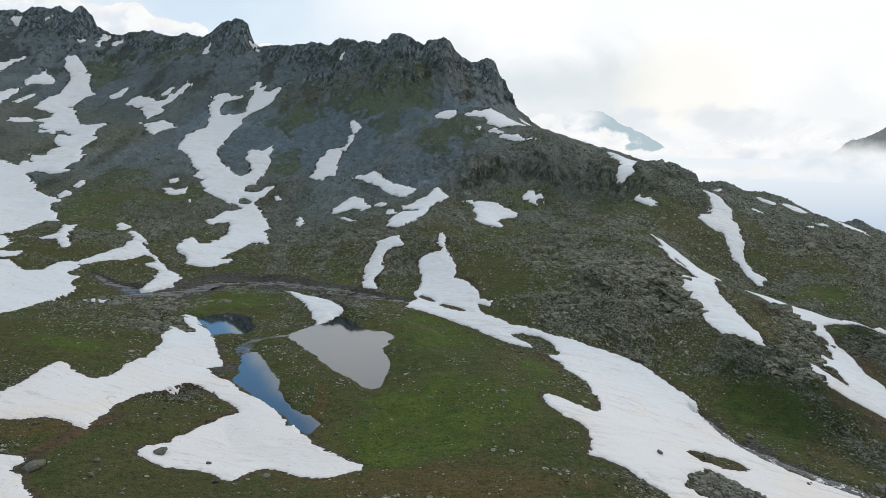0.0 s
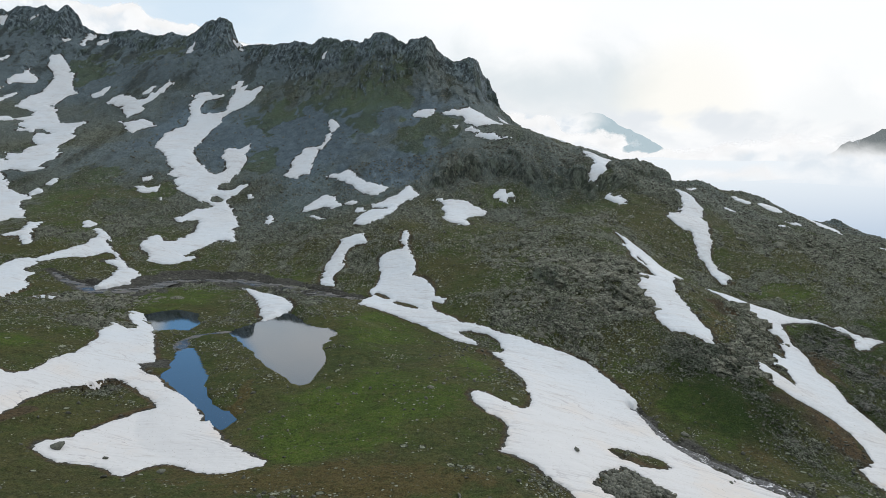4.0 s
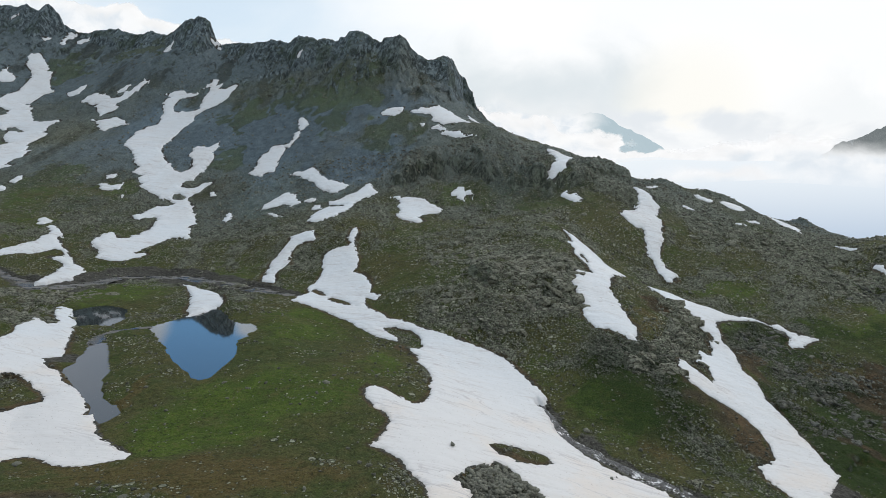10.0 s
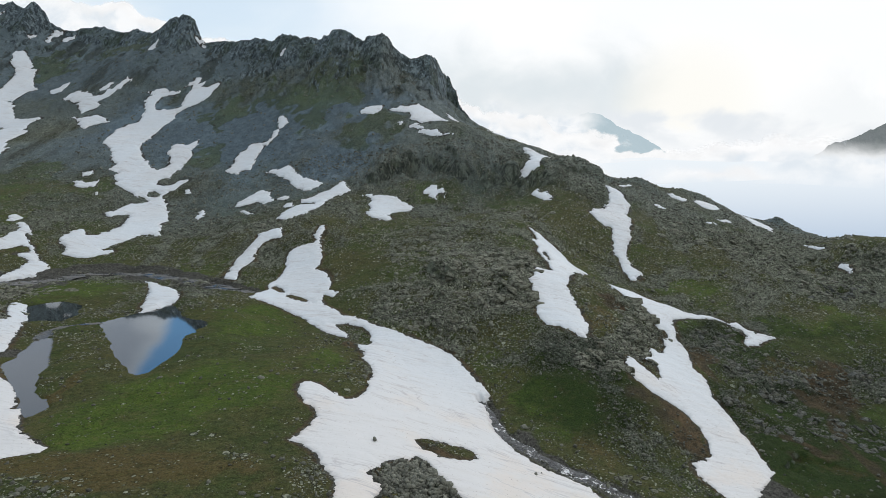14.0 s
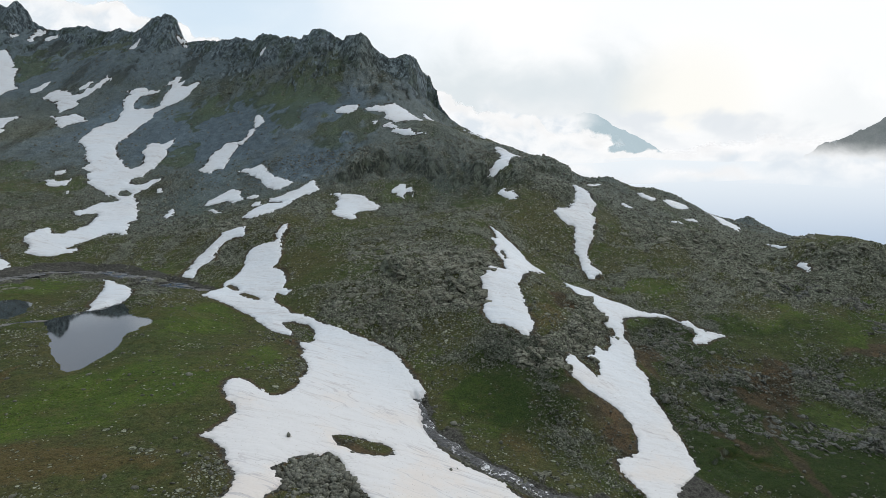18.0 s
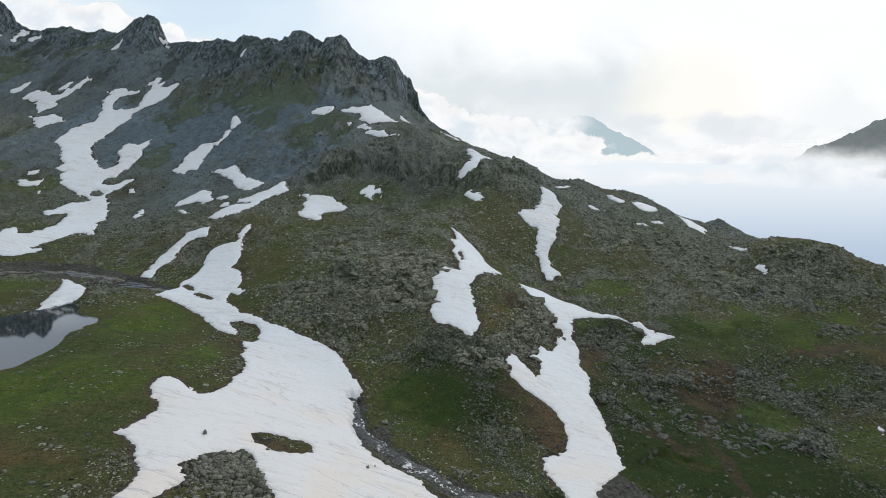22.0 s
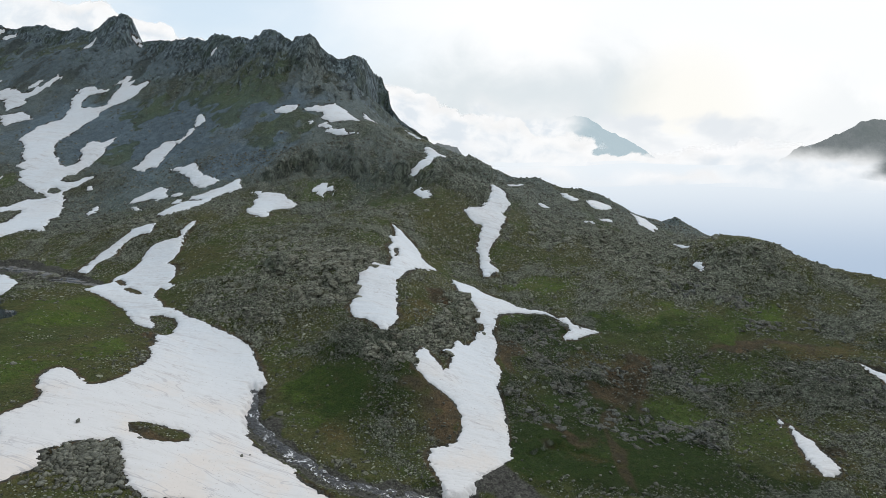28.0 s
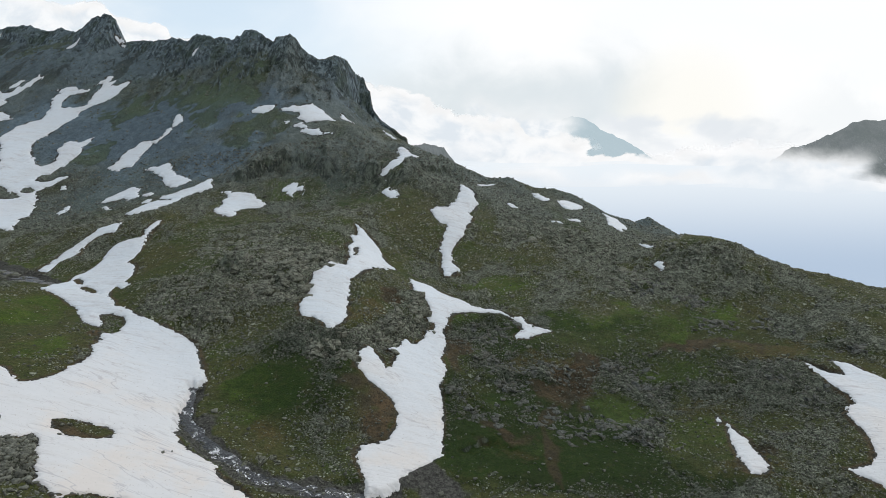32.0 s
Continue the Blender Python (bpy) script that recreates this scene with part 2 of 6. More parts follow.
    # near-black rims paint the shade in the gaps round the stones
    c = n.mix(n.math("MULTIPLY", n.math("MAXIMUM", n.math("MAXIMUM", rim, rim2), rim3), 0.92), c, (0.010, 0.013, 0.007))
    chip = n.mix(tone3, (0.050, 0.054, 0.038), (0.340, 0.340, 0.265))
    c = n.mix(tiny, c, n.mix(n.math("MULTIPLY", shaded_green, 0.75), chip, n.vec("MULTIPLY", chip, (0.44, 0.48, 0.48))))
    pebble = n.mix(tone, (0.052, 0.058, 0.040), (0.375, 0.378, 0.300))
    pebble = n.mix(n.math("MULTIPLY", n.ramp(fine, 0.5, 0.62), 0.5), pebble, (0.092, 0.096, 0.056))
    pebble = n.mix(n.math("MULTIPLY", shaded_green, 0.75), pebble, n.vec("MULTIPLY", pebble, (0.44, 0.48, 0.48)))
    c = n.mix(n.math("MAXIMUM", small, large), c, pebble)
    # scree, slate grey made bluer and paler for far haze, with green runs
    slate = n.mix(n.ramp(mid, 0.35, 0.65), (0.112, 0.150, 0.184), (0.160, 0.206, 0.246))
    slate = n.mix(n.math("MULTIPLY", n.ramp(bits, 0.54, 0.65), 0.55), slate, (0.240, 0.256, 0.262))
    slate = n.mix(n.math("MULTIPLY", n.ramp(bits, 0.48, 0.39), 0.60), slate, (0.030, 0.034, 0.037))
    runs = n.math("ADD", n.noise(n.vec("MULTIPLY", p, (1.0, 0.45, 0.4)), 0.035, 6.0, 0.68), n.math("MULTIPLY", n.math("SUBTRACT", lush, 0.12), 0.60))
    slate = n.mix(n.math("MULTIPLY", n.ramp(runs, 0.52, 0.64), 0.70), slate, n.mix(n.ramp(bits, 0.40, 0.60), (0.034, 0.052, 0.020), (0.090, 0.116, 0.056)))
    # recess shade painted in where the relief lies low
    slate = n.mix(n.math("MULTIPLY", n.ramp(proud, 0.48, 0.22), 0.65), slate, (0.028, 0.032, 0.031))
    c = n.mix(scree, c, slate)
    # steep faces: ribbed grey rock, the far crags blued for haze
    steep = n.ramp(n.add("ShaderNodeSeparateXYZ", Vector=geo.outputs["Normal"]).outputs[2], 0.80, 0.62)
    rib = n.noise(n.vec("MULTIPLY", p, (1.0, 1.0, 0.22)), 0.45, 6.0, 0.68, 0.3)
    crag = n.mix(n.ramp(rib, 0.38, 0.62), (0.032, 0.043, 0.054), (0.246, 0.296, 0.330))
    crack = n.math("ABSOLUTE", n.math("SUBTRACT", n.noise(n.vec("MULTIPLY", p, (1.0, 0.8, 0.30)), 0.16, 5.0, 0.62, 0.5), 0.5))
    split = n.math("MULTIPLY", n.ramp(crack, 0.034, 0.008), 0.75)
    crag = n.mix(n.math("MULTIPLY", n.ramp(rib, 0.55, 0.70), 0.4), crag, (0.330, 0.372, 0.392))
    crag = n.mix(n.math("MULTIPLY", n.ramp(n.math("ADD", wide, n.math("MULTIPLY", mid, 0.35)), 0.66, 0.80), 0.65), crag, (0.050, 0.070, 0.034))
    bluff = n.mix(n.ramp(rib, 0.38, 0.62), (0.046, 0.052, 0.040), (0.195, 0.210, 0.172))
    bluff = n.mix(n.math("MULTIPLY", n.ramp(mid, 0.54, 0.66), 0.5), bluff, (0.060, 0.070, 0.032))
    c = n.mix(n.math("MULTIPLY", steep, 0.8), c, n.mix(split, n.mix(n.ramp(scree, 0.2, 0.7), bluff, crag), (0.014, 0.017, 0.018)))
    earth = n.mix(n.ramp(mid, 0.35, 0.65), (0.112, 0.074, 0.041), (0.060, 0.050, 0.031))
    earth = n.mix(n.math("MULTIPLY", n.ramp(bits, 0.54, 0.66), 0.5), earth, (0.13, 0.115, 0.085))
    earth = n.mix(n.math("MULTIPLY", n.ramp(bits, 0.50, 0.41), 0.75), earth, (0.020, 0.019, 0.013))
    c = n.mix(n.ramp(n.math("ADD", soil, n.math("MULTIPLY", n.math("SUBTRACT", mid, 0.5), 0.9)), 0.25, 0.7), c, earth)
    # wet mud and gravel; the painted shade along the snow takes this colour too
    wet = n.mix(n.ramp(bits, 0.40, 0.62), (0.034, 0.032, 0.029), (0.112, 0.106, 0.096))
    c = n.mix(n.ramp(n.math("ADD", gravel_shade, n.math("MULTIPLY", n.math("SUBTRACT", mid, 0.5), 0.8)), 0.3, 0.65), c, wet)
    # everything in these zones dimmed: slope shade put into the colour
    c = n.mix(n.ramp(shaded_green, 0.2, 0.9), n.vec("MULTIPLY", c, (0.905, 0.95, 0.93)), n.vec("MULTIPLY", c, (0.60, 0.655, 0.62)))
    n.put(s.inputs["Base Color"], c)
    n.put(s.inputs["Roughness"], 0.95)
    n.put(s.inputs["Specular IOR Level"], 0.12)
    h = n.math("ADD", n.math("MULTIPLY", bits, 0.8), n.math("ADD", n.math("MULTIPLY", n.math("MAXIMUM", small, large), 0.35), n.math("MULTIPLY", n.math("MULTIPLY", n.ramp(cleft, 0.0, 0.06), bare), 0.35)))
    bumped(n, s, h, 1.0, 0.75)


def snow_look(n, s):
    p = n.add("ShaderNodeNewGeometry").outputs["Position"]
    wide = n.noise(p, 0.06, 4.0, 0.55)
    streak = n.noise(n.vec("MULTIPLY", p, (0.12, 0.9, 0.5)), 1.0, 6.0, 0.62, 0.6)
    cup = n.noise(p, 1.3, 3.0, 0.5)
    speck = n.noise(p, 3.6, 2.0, 0.6)
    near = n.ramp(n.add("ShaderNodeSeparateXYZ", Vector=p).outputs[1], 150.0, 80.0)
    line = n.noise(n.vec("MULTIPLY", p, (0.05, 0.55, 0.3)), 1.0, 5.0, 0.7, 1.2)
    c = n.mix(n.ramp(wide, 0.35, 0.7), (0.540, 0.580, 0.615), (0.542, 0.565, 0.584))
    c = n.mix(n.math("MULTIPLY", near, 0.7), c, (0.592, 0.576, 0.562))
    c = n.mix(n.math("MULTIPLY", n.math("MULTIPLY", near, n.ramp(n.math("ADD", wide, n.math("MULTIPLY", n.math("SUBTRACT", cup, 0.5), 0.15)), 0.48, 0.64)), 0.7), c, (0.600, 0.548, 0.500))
    c = n.mix(n.math("MULTIPLY", n.ramp(streak, 0.52, 0.70), 0.32), c, (0.50, 0.485, 0.465))
    c = n.mix(n.math("MULTIPLY", n.ramp(line, 0.60, 0.66), n.ramp(line, 0.72, 0.66, 0.0, 0.5)), c, (0.42, 0.40, 0.39))
    slit = n.math("ABSOLUTE", n.math("SUBTRACT", n.noise(n.vec("MULTIPLY", n.add("ShaderNodeVectorRotate", Vector=p, Angle=0.25).outputs[0], (0.035, 0.30, 0.2)), 1.0, 3.0, 0.5, 0.8), 0.5))
    c = n.mix(n.math("MULTIPLY", n.math("MULTIPLY", n.ramp(slit, 0.014, 0.004), n.ramp(wide, 0.40, 0.54)), 0.70), c, (0.40, 0.39, 0.40))
    c = n.mix(n.math("MULTIPLY", n.ramp(speck, 0.66, 0.72), 0.7), c, (0.22, 0.19, 0.16))
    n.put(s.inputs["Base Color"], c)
    n.put(s.inputs["Roughness"], 0.75)
    n.put(s.inputs["Specular IOR Level"], 0.3)
    bumped(n, s, n.math("ADD", n.math("MULTIPLY", streak, 0.7), n.math("MULTIPLY", cup, 0.35)), 0.5, 0.35)


def stone_look(n, s):
    p = n.add("ShaderNodeTexCoord").outputs["Object"]
    each = n.add("ShaderNodeObjectInfo").outputs["Random"]
    isle = n.add("ShaderNodeNewGeometry").outputs["Random Per Island"]
    fine = n.noise(p, 3.5, 5.0, 0.65)
    spot = n.noise(p, 11.0, 3.0, 0.6)
    c = n.mix(n.ramp(fine, 0.32, 0.68), (0.054, 0.057, 0.046), (0.124, 0.128, 0.104))
    c = n.mix(n.math("MULTIPLY", n.ramp(spot, 0.52, 0.66), 0.5), c, (0.21, 0.212, 0.175))
    c = n.mix(n.math("MULTIPLY", n.ramp(fine, 0.55, 0.7), 0.35), c, (0.11, 0.10, 0.05))
    shade = n.math("ADD", n.math("ADD", 0.42, n.math("MULTIPLY", each, 0.40)), n.math("MULTIPLY", isle, 0.85))
    c = n.vec("MULTIPLY", c, n.add("ShaderNodeCombineXYZ", X=shade, Y=shade, Z=shade).outputs[0])
    n.put(s.inputs["Base Color"], c)
    n.put(s.inputs["Roughness"], 0.9)
    n.put(s.inputs["Specular IOR Level"], 0.3)
    bumped(n, s, n.math("ADD", fine, n.math("MULTIPLY", spot, 0.4)), 0.6, 0.15)


def slab_look(n, s, dark=(0.100, 0.107, 0.080), pale=(0.236, 0.248, 0.198)):
    p = n.add("ShaderNodeNewGeometry").outputs["Position"]
    each = n.add("ShaderNodeObjectInfo").outputs["Random"]
    fine = n.noise(p, 1.3, 5.0, 0.65)
    grit = n.noise(p, 4.5, 3.0, 0.7)
    c = n.mix(n.ramp(fine, 0.38, 0.62), dark, pale)
    c = n.mix(n.math("MULTIPLY", n.ramp(grit, 0.52, 0.64), 0.5), c, (0.250, 0.246, 0.205))
    c = n.mix(n.math("MULTIPLY", n.ramp(n.noise(p, 0.5, 4.0, 0.6), 0.54, 0.66), 0.6), c, (0.072, 0.076, 0.040))
    c = n.mix(n.math("MULTIPLY", n.ramp(grit, 0.45, 0.36), 0.5), c, (0.040, 0.042, 0.032))
    crack = n.cells(n.vec("ADD", n.vec("MULTIPLY", p, (0.55, 1.0, 1.0)), n.vec("MULTIPLY", n.add("ShaderNodeCombineXYZ", X=fine, Y=grit, Z=fine).outputs[0], (0.5, 0.5, 0.5))), 0.75, "DISTANCE_TO_EDGE")
    c = n.mix(n.ramp(crack, 0.050, 0.015, 0.0, 0.85), c, (0.014, 0.015, 0.012))
    c = n.mix(n.math("MULTIPLY", each, 0.40), c, (0.120, 0.114, 0.086))
    n.put(s.inputs["Base Color"], c)
    n.put(s.inputs["Roughness"], 0.92)
    n.put(s.inputs["Specular IOR Level"], 0.2)
    bumped(n, s, n.math("ADD", fine, n.math("ADD", n.math("MULTIPLY", grit, 0.5), n.ramp(crack, 0.0, 0.06, 0.0, 0.8))), 0.9, 0.4)


def water_look(n, s):
    p = n.add("ShaderNodeNewGeometry").outputs["Position"]
    n.put(s.inputs["Base Color"], (0.012, 0.014, 0.013, 1.0))
    n.put(s.inputs["Roughness"], 0.04)
    n.put(s.inputs["IOR"], 1.33)
    n.put(s.inputs["Specular IOR Level"], 0.5)
    n.put(s.inputs["Coat Weight"], 1.0)
    n.put(s.inputs["Coat Roughness"], 0.03)
    n.put(s.inputs["Coat IOR"], 1.9)
    bumped(n, s, n.noise(p, 1.4, 3.0, 0.6), 0.05, 0.02)


def brook_look(n, s):
    p = n.add("ShaderNodeNewGeometry").outputs["Position"]
    fall = n.noise(p, 0.9, 5.0, 0.7, 1.2)
    foam = n.math("MULTIPLY", n.ramp(fall, 0.55, 0.60), n.ramp(n.noise(p, 0.16, 2.0), 0.44, 0.56))
    bed = n.mix(n.ramp(n.noise(p, 2.2, 4.0, 0.7), 0.42, 0.60), (0.010, 0.012, 0.013), (0.055, 0.060, 0.066))
    n.put(s.inputs["Base Color"], n.mix(foam, bed, (0.75, 0.77, 0.79)))
    n.put(s.inputs["Roughness"], n.math("ADD", 0.38, n.math("MULTIPLY", foam, 0.4)))
    n.put(s.inputs["Specular IOR Level"], 0.3)
    bumped(n, s, fall, 1.0, 0.35)


def shallow_look(n, s):
    p = n.add("ShaderNodeNewGeometry").outputs["Position"]
    silt = n.noise(n.vec("MULTIPLY", p, (0.25, 1.0, 1.0)), 0.5, 5.0, 0.65, 0.6)
    n.put(s.inputs["Base Color"], n.mix(n.ramp(silt, 0.40, 0.60), (0.040, 0.040, 0.038), (0.105, 0.098, 0.088)))
    n.put(s.inputs["Roughness"], n.ramp(silt, 0.42, 0.58, 0.14, 0.55))
    n.put(s.inputs["Specular IOR Level"], 0.5)
    bumped(n, s, n.noise(p, 1.8, 3.0, 0.6), 0.15, 0.05)


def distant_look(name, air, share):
    """Rock seen through much air: the haze is mixed in as glow."""
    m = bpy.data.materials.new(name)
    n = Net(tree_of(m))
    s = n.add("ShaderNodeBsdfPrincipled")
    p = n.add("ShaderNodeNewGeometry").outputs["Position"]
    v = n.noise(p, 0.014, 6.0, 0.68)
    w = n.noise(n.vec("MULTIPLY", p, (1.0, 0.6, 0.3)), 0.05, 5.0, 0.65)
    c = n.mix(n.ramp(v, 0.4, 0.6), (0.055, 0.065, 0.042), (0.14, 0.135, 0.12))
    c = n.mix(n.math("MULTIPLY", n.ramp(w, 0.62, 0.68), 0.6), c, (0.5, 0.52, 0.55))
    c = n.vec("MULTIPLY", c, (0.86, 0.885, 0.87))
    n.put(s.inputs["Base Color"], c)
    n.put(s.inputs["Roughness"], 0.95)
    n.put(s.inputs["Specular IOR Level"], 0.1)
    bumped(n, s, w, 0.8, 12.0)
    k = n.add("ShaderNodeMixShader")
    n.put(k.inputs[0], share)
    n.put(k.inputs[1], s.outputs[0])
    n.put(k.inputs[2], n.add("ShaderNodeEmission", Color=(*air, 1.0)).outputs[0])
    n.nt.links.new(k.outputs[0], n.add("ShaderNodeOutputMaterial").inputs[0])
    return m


def glowing(n, colour, alpha=None):
    """Cloud far off, its daylight put in as emission."""
    out = n.add("ShaderNodeEmission", Color=colour, Strength=1.0).outputs[0]
    if alpha is not None:
        k = n.add("ShaderNodeMixShader")
        n.put(k.inputs[0], alpha)
        n.put(k.inputs[1], n.add("ShaderNodeBsdfTransparent").outputs[0])
        n.put(k.inputs[2], out)
        out = k.outputs[0]
    n.nt.links.new(out, n.add("ShaderNodeOutputMaterial").inputs[0])


def deck_tone(n, p, lumps=True):
    """Cloud deck: white along the valley's far rim, blue-grey where it lies deep below."""
    # haze gradient and the shading of lumps are painted into the glow
    q = n.add("ShaderNodeSeparateXYZ", Vector=p)
    dip = n.math("DIVIDE", n.math("SUBTRACT", q.outputs[2], 42.0), q.outputs[1])
    crown = (0.850, 0.908, 0.958)
    if lumps:
        puff = n.noise(n.vec("MULTIPLY", p, (1.0, 0.05, 1.5)), 0.011, 6.0, 0.55, 0.3)
        dip = n.math("ADD", dip, n.math("MULTIPLY", n.math("SUBTRACT", puff, 0.5), 0.06))
        crown = n.mix(n.ramp(dip, -0.03, -0.10), n.mix(n.ramp(puff, 0.38, 0.60), (0.76, 0.82, 0.88), (0.955, 0.97, 0.985)), crown)
    return n.mix(n.ramp(dip, -0.025, -0.215), crown, (0.47, 0.58, 0.73))


def sea_look(name):
    m = bpy.data.materials.new(name)
    n = Net(tree_of(m))
    glowing(n, deck_tone(n, n.add("ShaderNodeNewGeometry").outputs["Position"], False))
    return m


def veil_look(name, centre, half, height, billow, soft_rim, size, tint, dark=0.9, fall=0.0, thin=0.0):
    """Drifting cloud: dense below its billowing top, dying out to the sides (metres)."""
    m = bpy.data.materials.new(name)
    n = Net(tree_of(m))
    p = n.add("ShaderNodeNewGeometry").outputs["Position"]
    q = n.add("ShaderNodeSeparateXYZ", Vector=p)
    puff = n.noise(n.vec("MULTIPLY", p, (1.0, 0.2, 1.5)), 1.0 / size, 7.0, 0.52, 0.25)
    off = n.math("SUBTRACT", q.outputs[0], centre)
    top = n.math("ADD", n.math("ADD", q.outputs[2], n.math("MULTIPLY", off, fall)), n.math("MULTIPLY", n.math("SUBTRACT", puff, 0.5), -5.0 * billow))
    a = n.ramp(top, height + soft_rim, height - soft_rim, thin, 1.0)
    side = n.math("ABSOLUTE", n.math("ADD", off, n.math("MULTIPLY", n.math("SUBTRACT", puff, 0.5), 1.3 * half)))
    a = n.math("MULTIPLY", a, n.ramp(side, half, 0.45 * half))
    # bright tops over darker bodies: cloud shading painted into the tone
    body = n.math("ADD", n.ramp(top, height - 0.2 * billow, height - 2.5 * billow, 0.0, 0.5), n.ramp(n.noise(n.vec("MULTIPLY", p, (1.0, 0.2, 1.6)), 1.7 / size, 6.0, 0.55, 0.3), 0.35, 0.65, 0.0, 0.5))
    tone = n.mix(body, tint, tuple(dark * v for v in tint))
    glowing(n, n.mix(n.ramp(top, height - 0.4 * billow, height - 1.5 * billow), tone, deck_tone(n, p)), a)
    return m


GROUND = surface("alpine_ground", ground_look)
SNOW = surface("old_snow", snow_look)
STONE = surface("lichen_stone", stone_look)
SLAB = surface("jointed_rock", slab_look)
# darker copy of the jointed rock, used on the east slope
DARK_SLAB = surface("dark_jointed_rock", lambda n, s: slab_look(n, s, (0.050, 0.058, 0.055), (0.118, 0.130, 0.122)))
WATER = surface("tarn_water", water_look)
BROOK = surface("brook_water", brook_look)
SHALLOW = surface("silty_shallows", shallow_look)
# each far rock glows by its share of haze colour
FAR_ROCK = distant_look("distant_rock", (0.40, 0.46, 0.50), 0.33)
HAZED_ROCK = distant_look("far_hazed_rock", (0.54, 0.67, 0.74), 0.84)
CLOUD_SEA = sea_look("cloud_sea")
FOOT_VEIL = veil_look("mountain_foot_cloud", 940.0, 900.0, -5.0, 17.0, 12.0, 110.0, (0.965, 0.975, 0.99), 0.86)
LAP_VEIL = veil_look("lapping_cloud", 600.0, 130.0, 26.0, 10.0, 14.0, 90.0, (0.955, 0.97, 0.985), 0.96)
FRONT = veil_look("cumulus_front", 500.0, 2300.0, 26.0, 26.0, 4.0, 120.0, (0.985, 0.99, 0.995), 0.84, 0.25)
FRONT_LOW = veil_look("low_cumulus", 1500.0, 1500.0, 22.0, 30.0, 9.0, 120.0, (0.985, 0.99, 1.0), 0.84)
PEAK_SIDE = veil_look("cloud_bank", 450.0, 250.0, 190.0, 60.0, 70.0, 300.0, (0.88, 0.91, 0.93), 0.92)


# ---------------------------------------------------------------- landforms
def lattice(i, j, seed):
    h = (i * 374761393 + j * 668265263 + seed * 982451653) & 0xFFFFFFFF
    h = ((h ^ (h >> 13)) * 1274126177) & 0xFFFFFFFF
    return ((h ^ (h >> 16)) & 0xFFFF) / 32767.5 - 1.0


def grain(x, y, size, seed=0):
    """Smooth value noise, -1 to 1, with features of that size in metres."""
    u, v = x / size, y / size
    i, j = np.floor(u).astype(np.int64), np.floor(v).astype(np.int64)
    a, b = u - i, v - j
    a, b = a * a * a * (a * (a * 6 - 15) + 10), b * b * b * (b * (b * 6 - 15) + 10)
    lo = lattice(i, j, seed) * (1 - a) + lattice(i + 1, j, seed) * a
    hi = lattice(i, j + 1, seed) * (1 - a) + lattice(i + 1, j + 1, seed) * a
    return lo * (1 - b) + hi * b


def rough(x, y, size, octaves, gain=0.5, seed=0):
    total, amp = 0.0, 1.0
    for k in range(octaves):
        c, s = math.cos(0.6 + k), math.sin(0.6 + k)
        total = total + amp * grain(x * c - y * s, x * s + y * c, size * 0.5 ** k, seed + 7 * k)
        amp *= gain
    return total


def ribs(x, y, size, octaves, seed=0):
    """Sharp crests: ridged noise, 0 to 1."""
    total, amp, norm = 0.0, 1.0, 0.0
    for k in range(octaves):
        c, s = math.cos(1.1 * k), math.sin(1.1 * k)
        total = total + amp * (1 - np.abs(grain(x * c - y * s, x * s + y * c, size * 0.5 ** k, seed + 11 * k)))
        norm += amp
        amp *= 0.5
    return total / norm


def step(v, a, b):
    u = np.clip((v - a) / (b - a), 0, 1)
    return u * u * (3 - 2 * u)


def near_line(x, y, outline):
    """Distance to a closed outline in plan, positive inside."""
    q = np.array(outline, float).reshape(-1, 2)
    best = np.full(x.shape, 1e9)
    inside = np.zeros(x.shape, bool)
    for (ax, ay), (bx, by) in zip(q, np.roll(q, -1, 0)):
        dx, dy = bx - ax, by - ay
        t = np.clip(((x - ax) * dx + (y - ay) * dy) / (dx * dx + dy * dy + 1e-9), 0, 1)
        best = np.minimum(best, (x - ax - t * dx) ** 2 + (y - ay - t * dy) ** 2)
        if abs(dy) > 1e-9:
            inside ^= ((ay > y) != (by > y)) & (x < dx * (y - ay) / dy + ax)
    return np.where(inside, 1, -1) * np.sqrt(best)


def near_course(x, y, course):
    """Distance to an open line in plan and the part of its length at which it is nearest."""
    q = np.array(course, float).reshape(-1, 2)
    best, part_at = np.full(x.shape, 1e9), np.zeros(x.shape)
    for k, ((ax, ay), (bx, by)) in enumerate(zip(q[:-1], q[1:])):
        dx, dy = bx - ax, by - ay
        t = np.clip(((x - ax) * dx + (y - ay) * dy) / (dx * dx + dy * dy + 1e-9), 0, 1)
        d = np.hypot(x - ax - t * dx, y - ay - t * dy)
        part_at = np.where(d < best, (k + t) / (len(q) - 1), part_at)
        best = np.minimum(best, d)
    return best, part_at


# rises and hollows of the land: x, y, reach, height
MASSIF_A = [
    (-480, 0, 120, -30.2), (-360, 0, 120, -40.6), (-240, 0, 120, -26.9), (-120, 0, 120, 4.9), (0, 0, 120, -2.2), (120, 0, 120, 0.6),
    (240, 0, 120, 2.3), (360, 0, 120, 20.7), (-420, 104, 120, -81.6), (-300, 104, 120, -38.1), (-180, 104, 120, -14.4), (-60, 104, 120, -7.1),
    (60, 104, 120, -2.5), (180, 104, 120, 7.5), (300, 104, 120, 8.4), (420, 104, 120, 63.4), (-480, 209, 120, -42.1), (-360, 209, 120, -36.5),
    (-240, 209, 120, -19.2), (-120, 209, 120, -14), (0, 209, 120, -0.3), (120, 209, 120, 20.3), (240, 209, 120, 8.7), (360, 209, 120, 38),
]
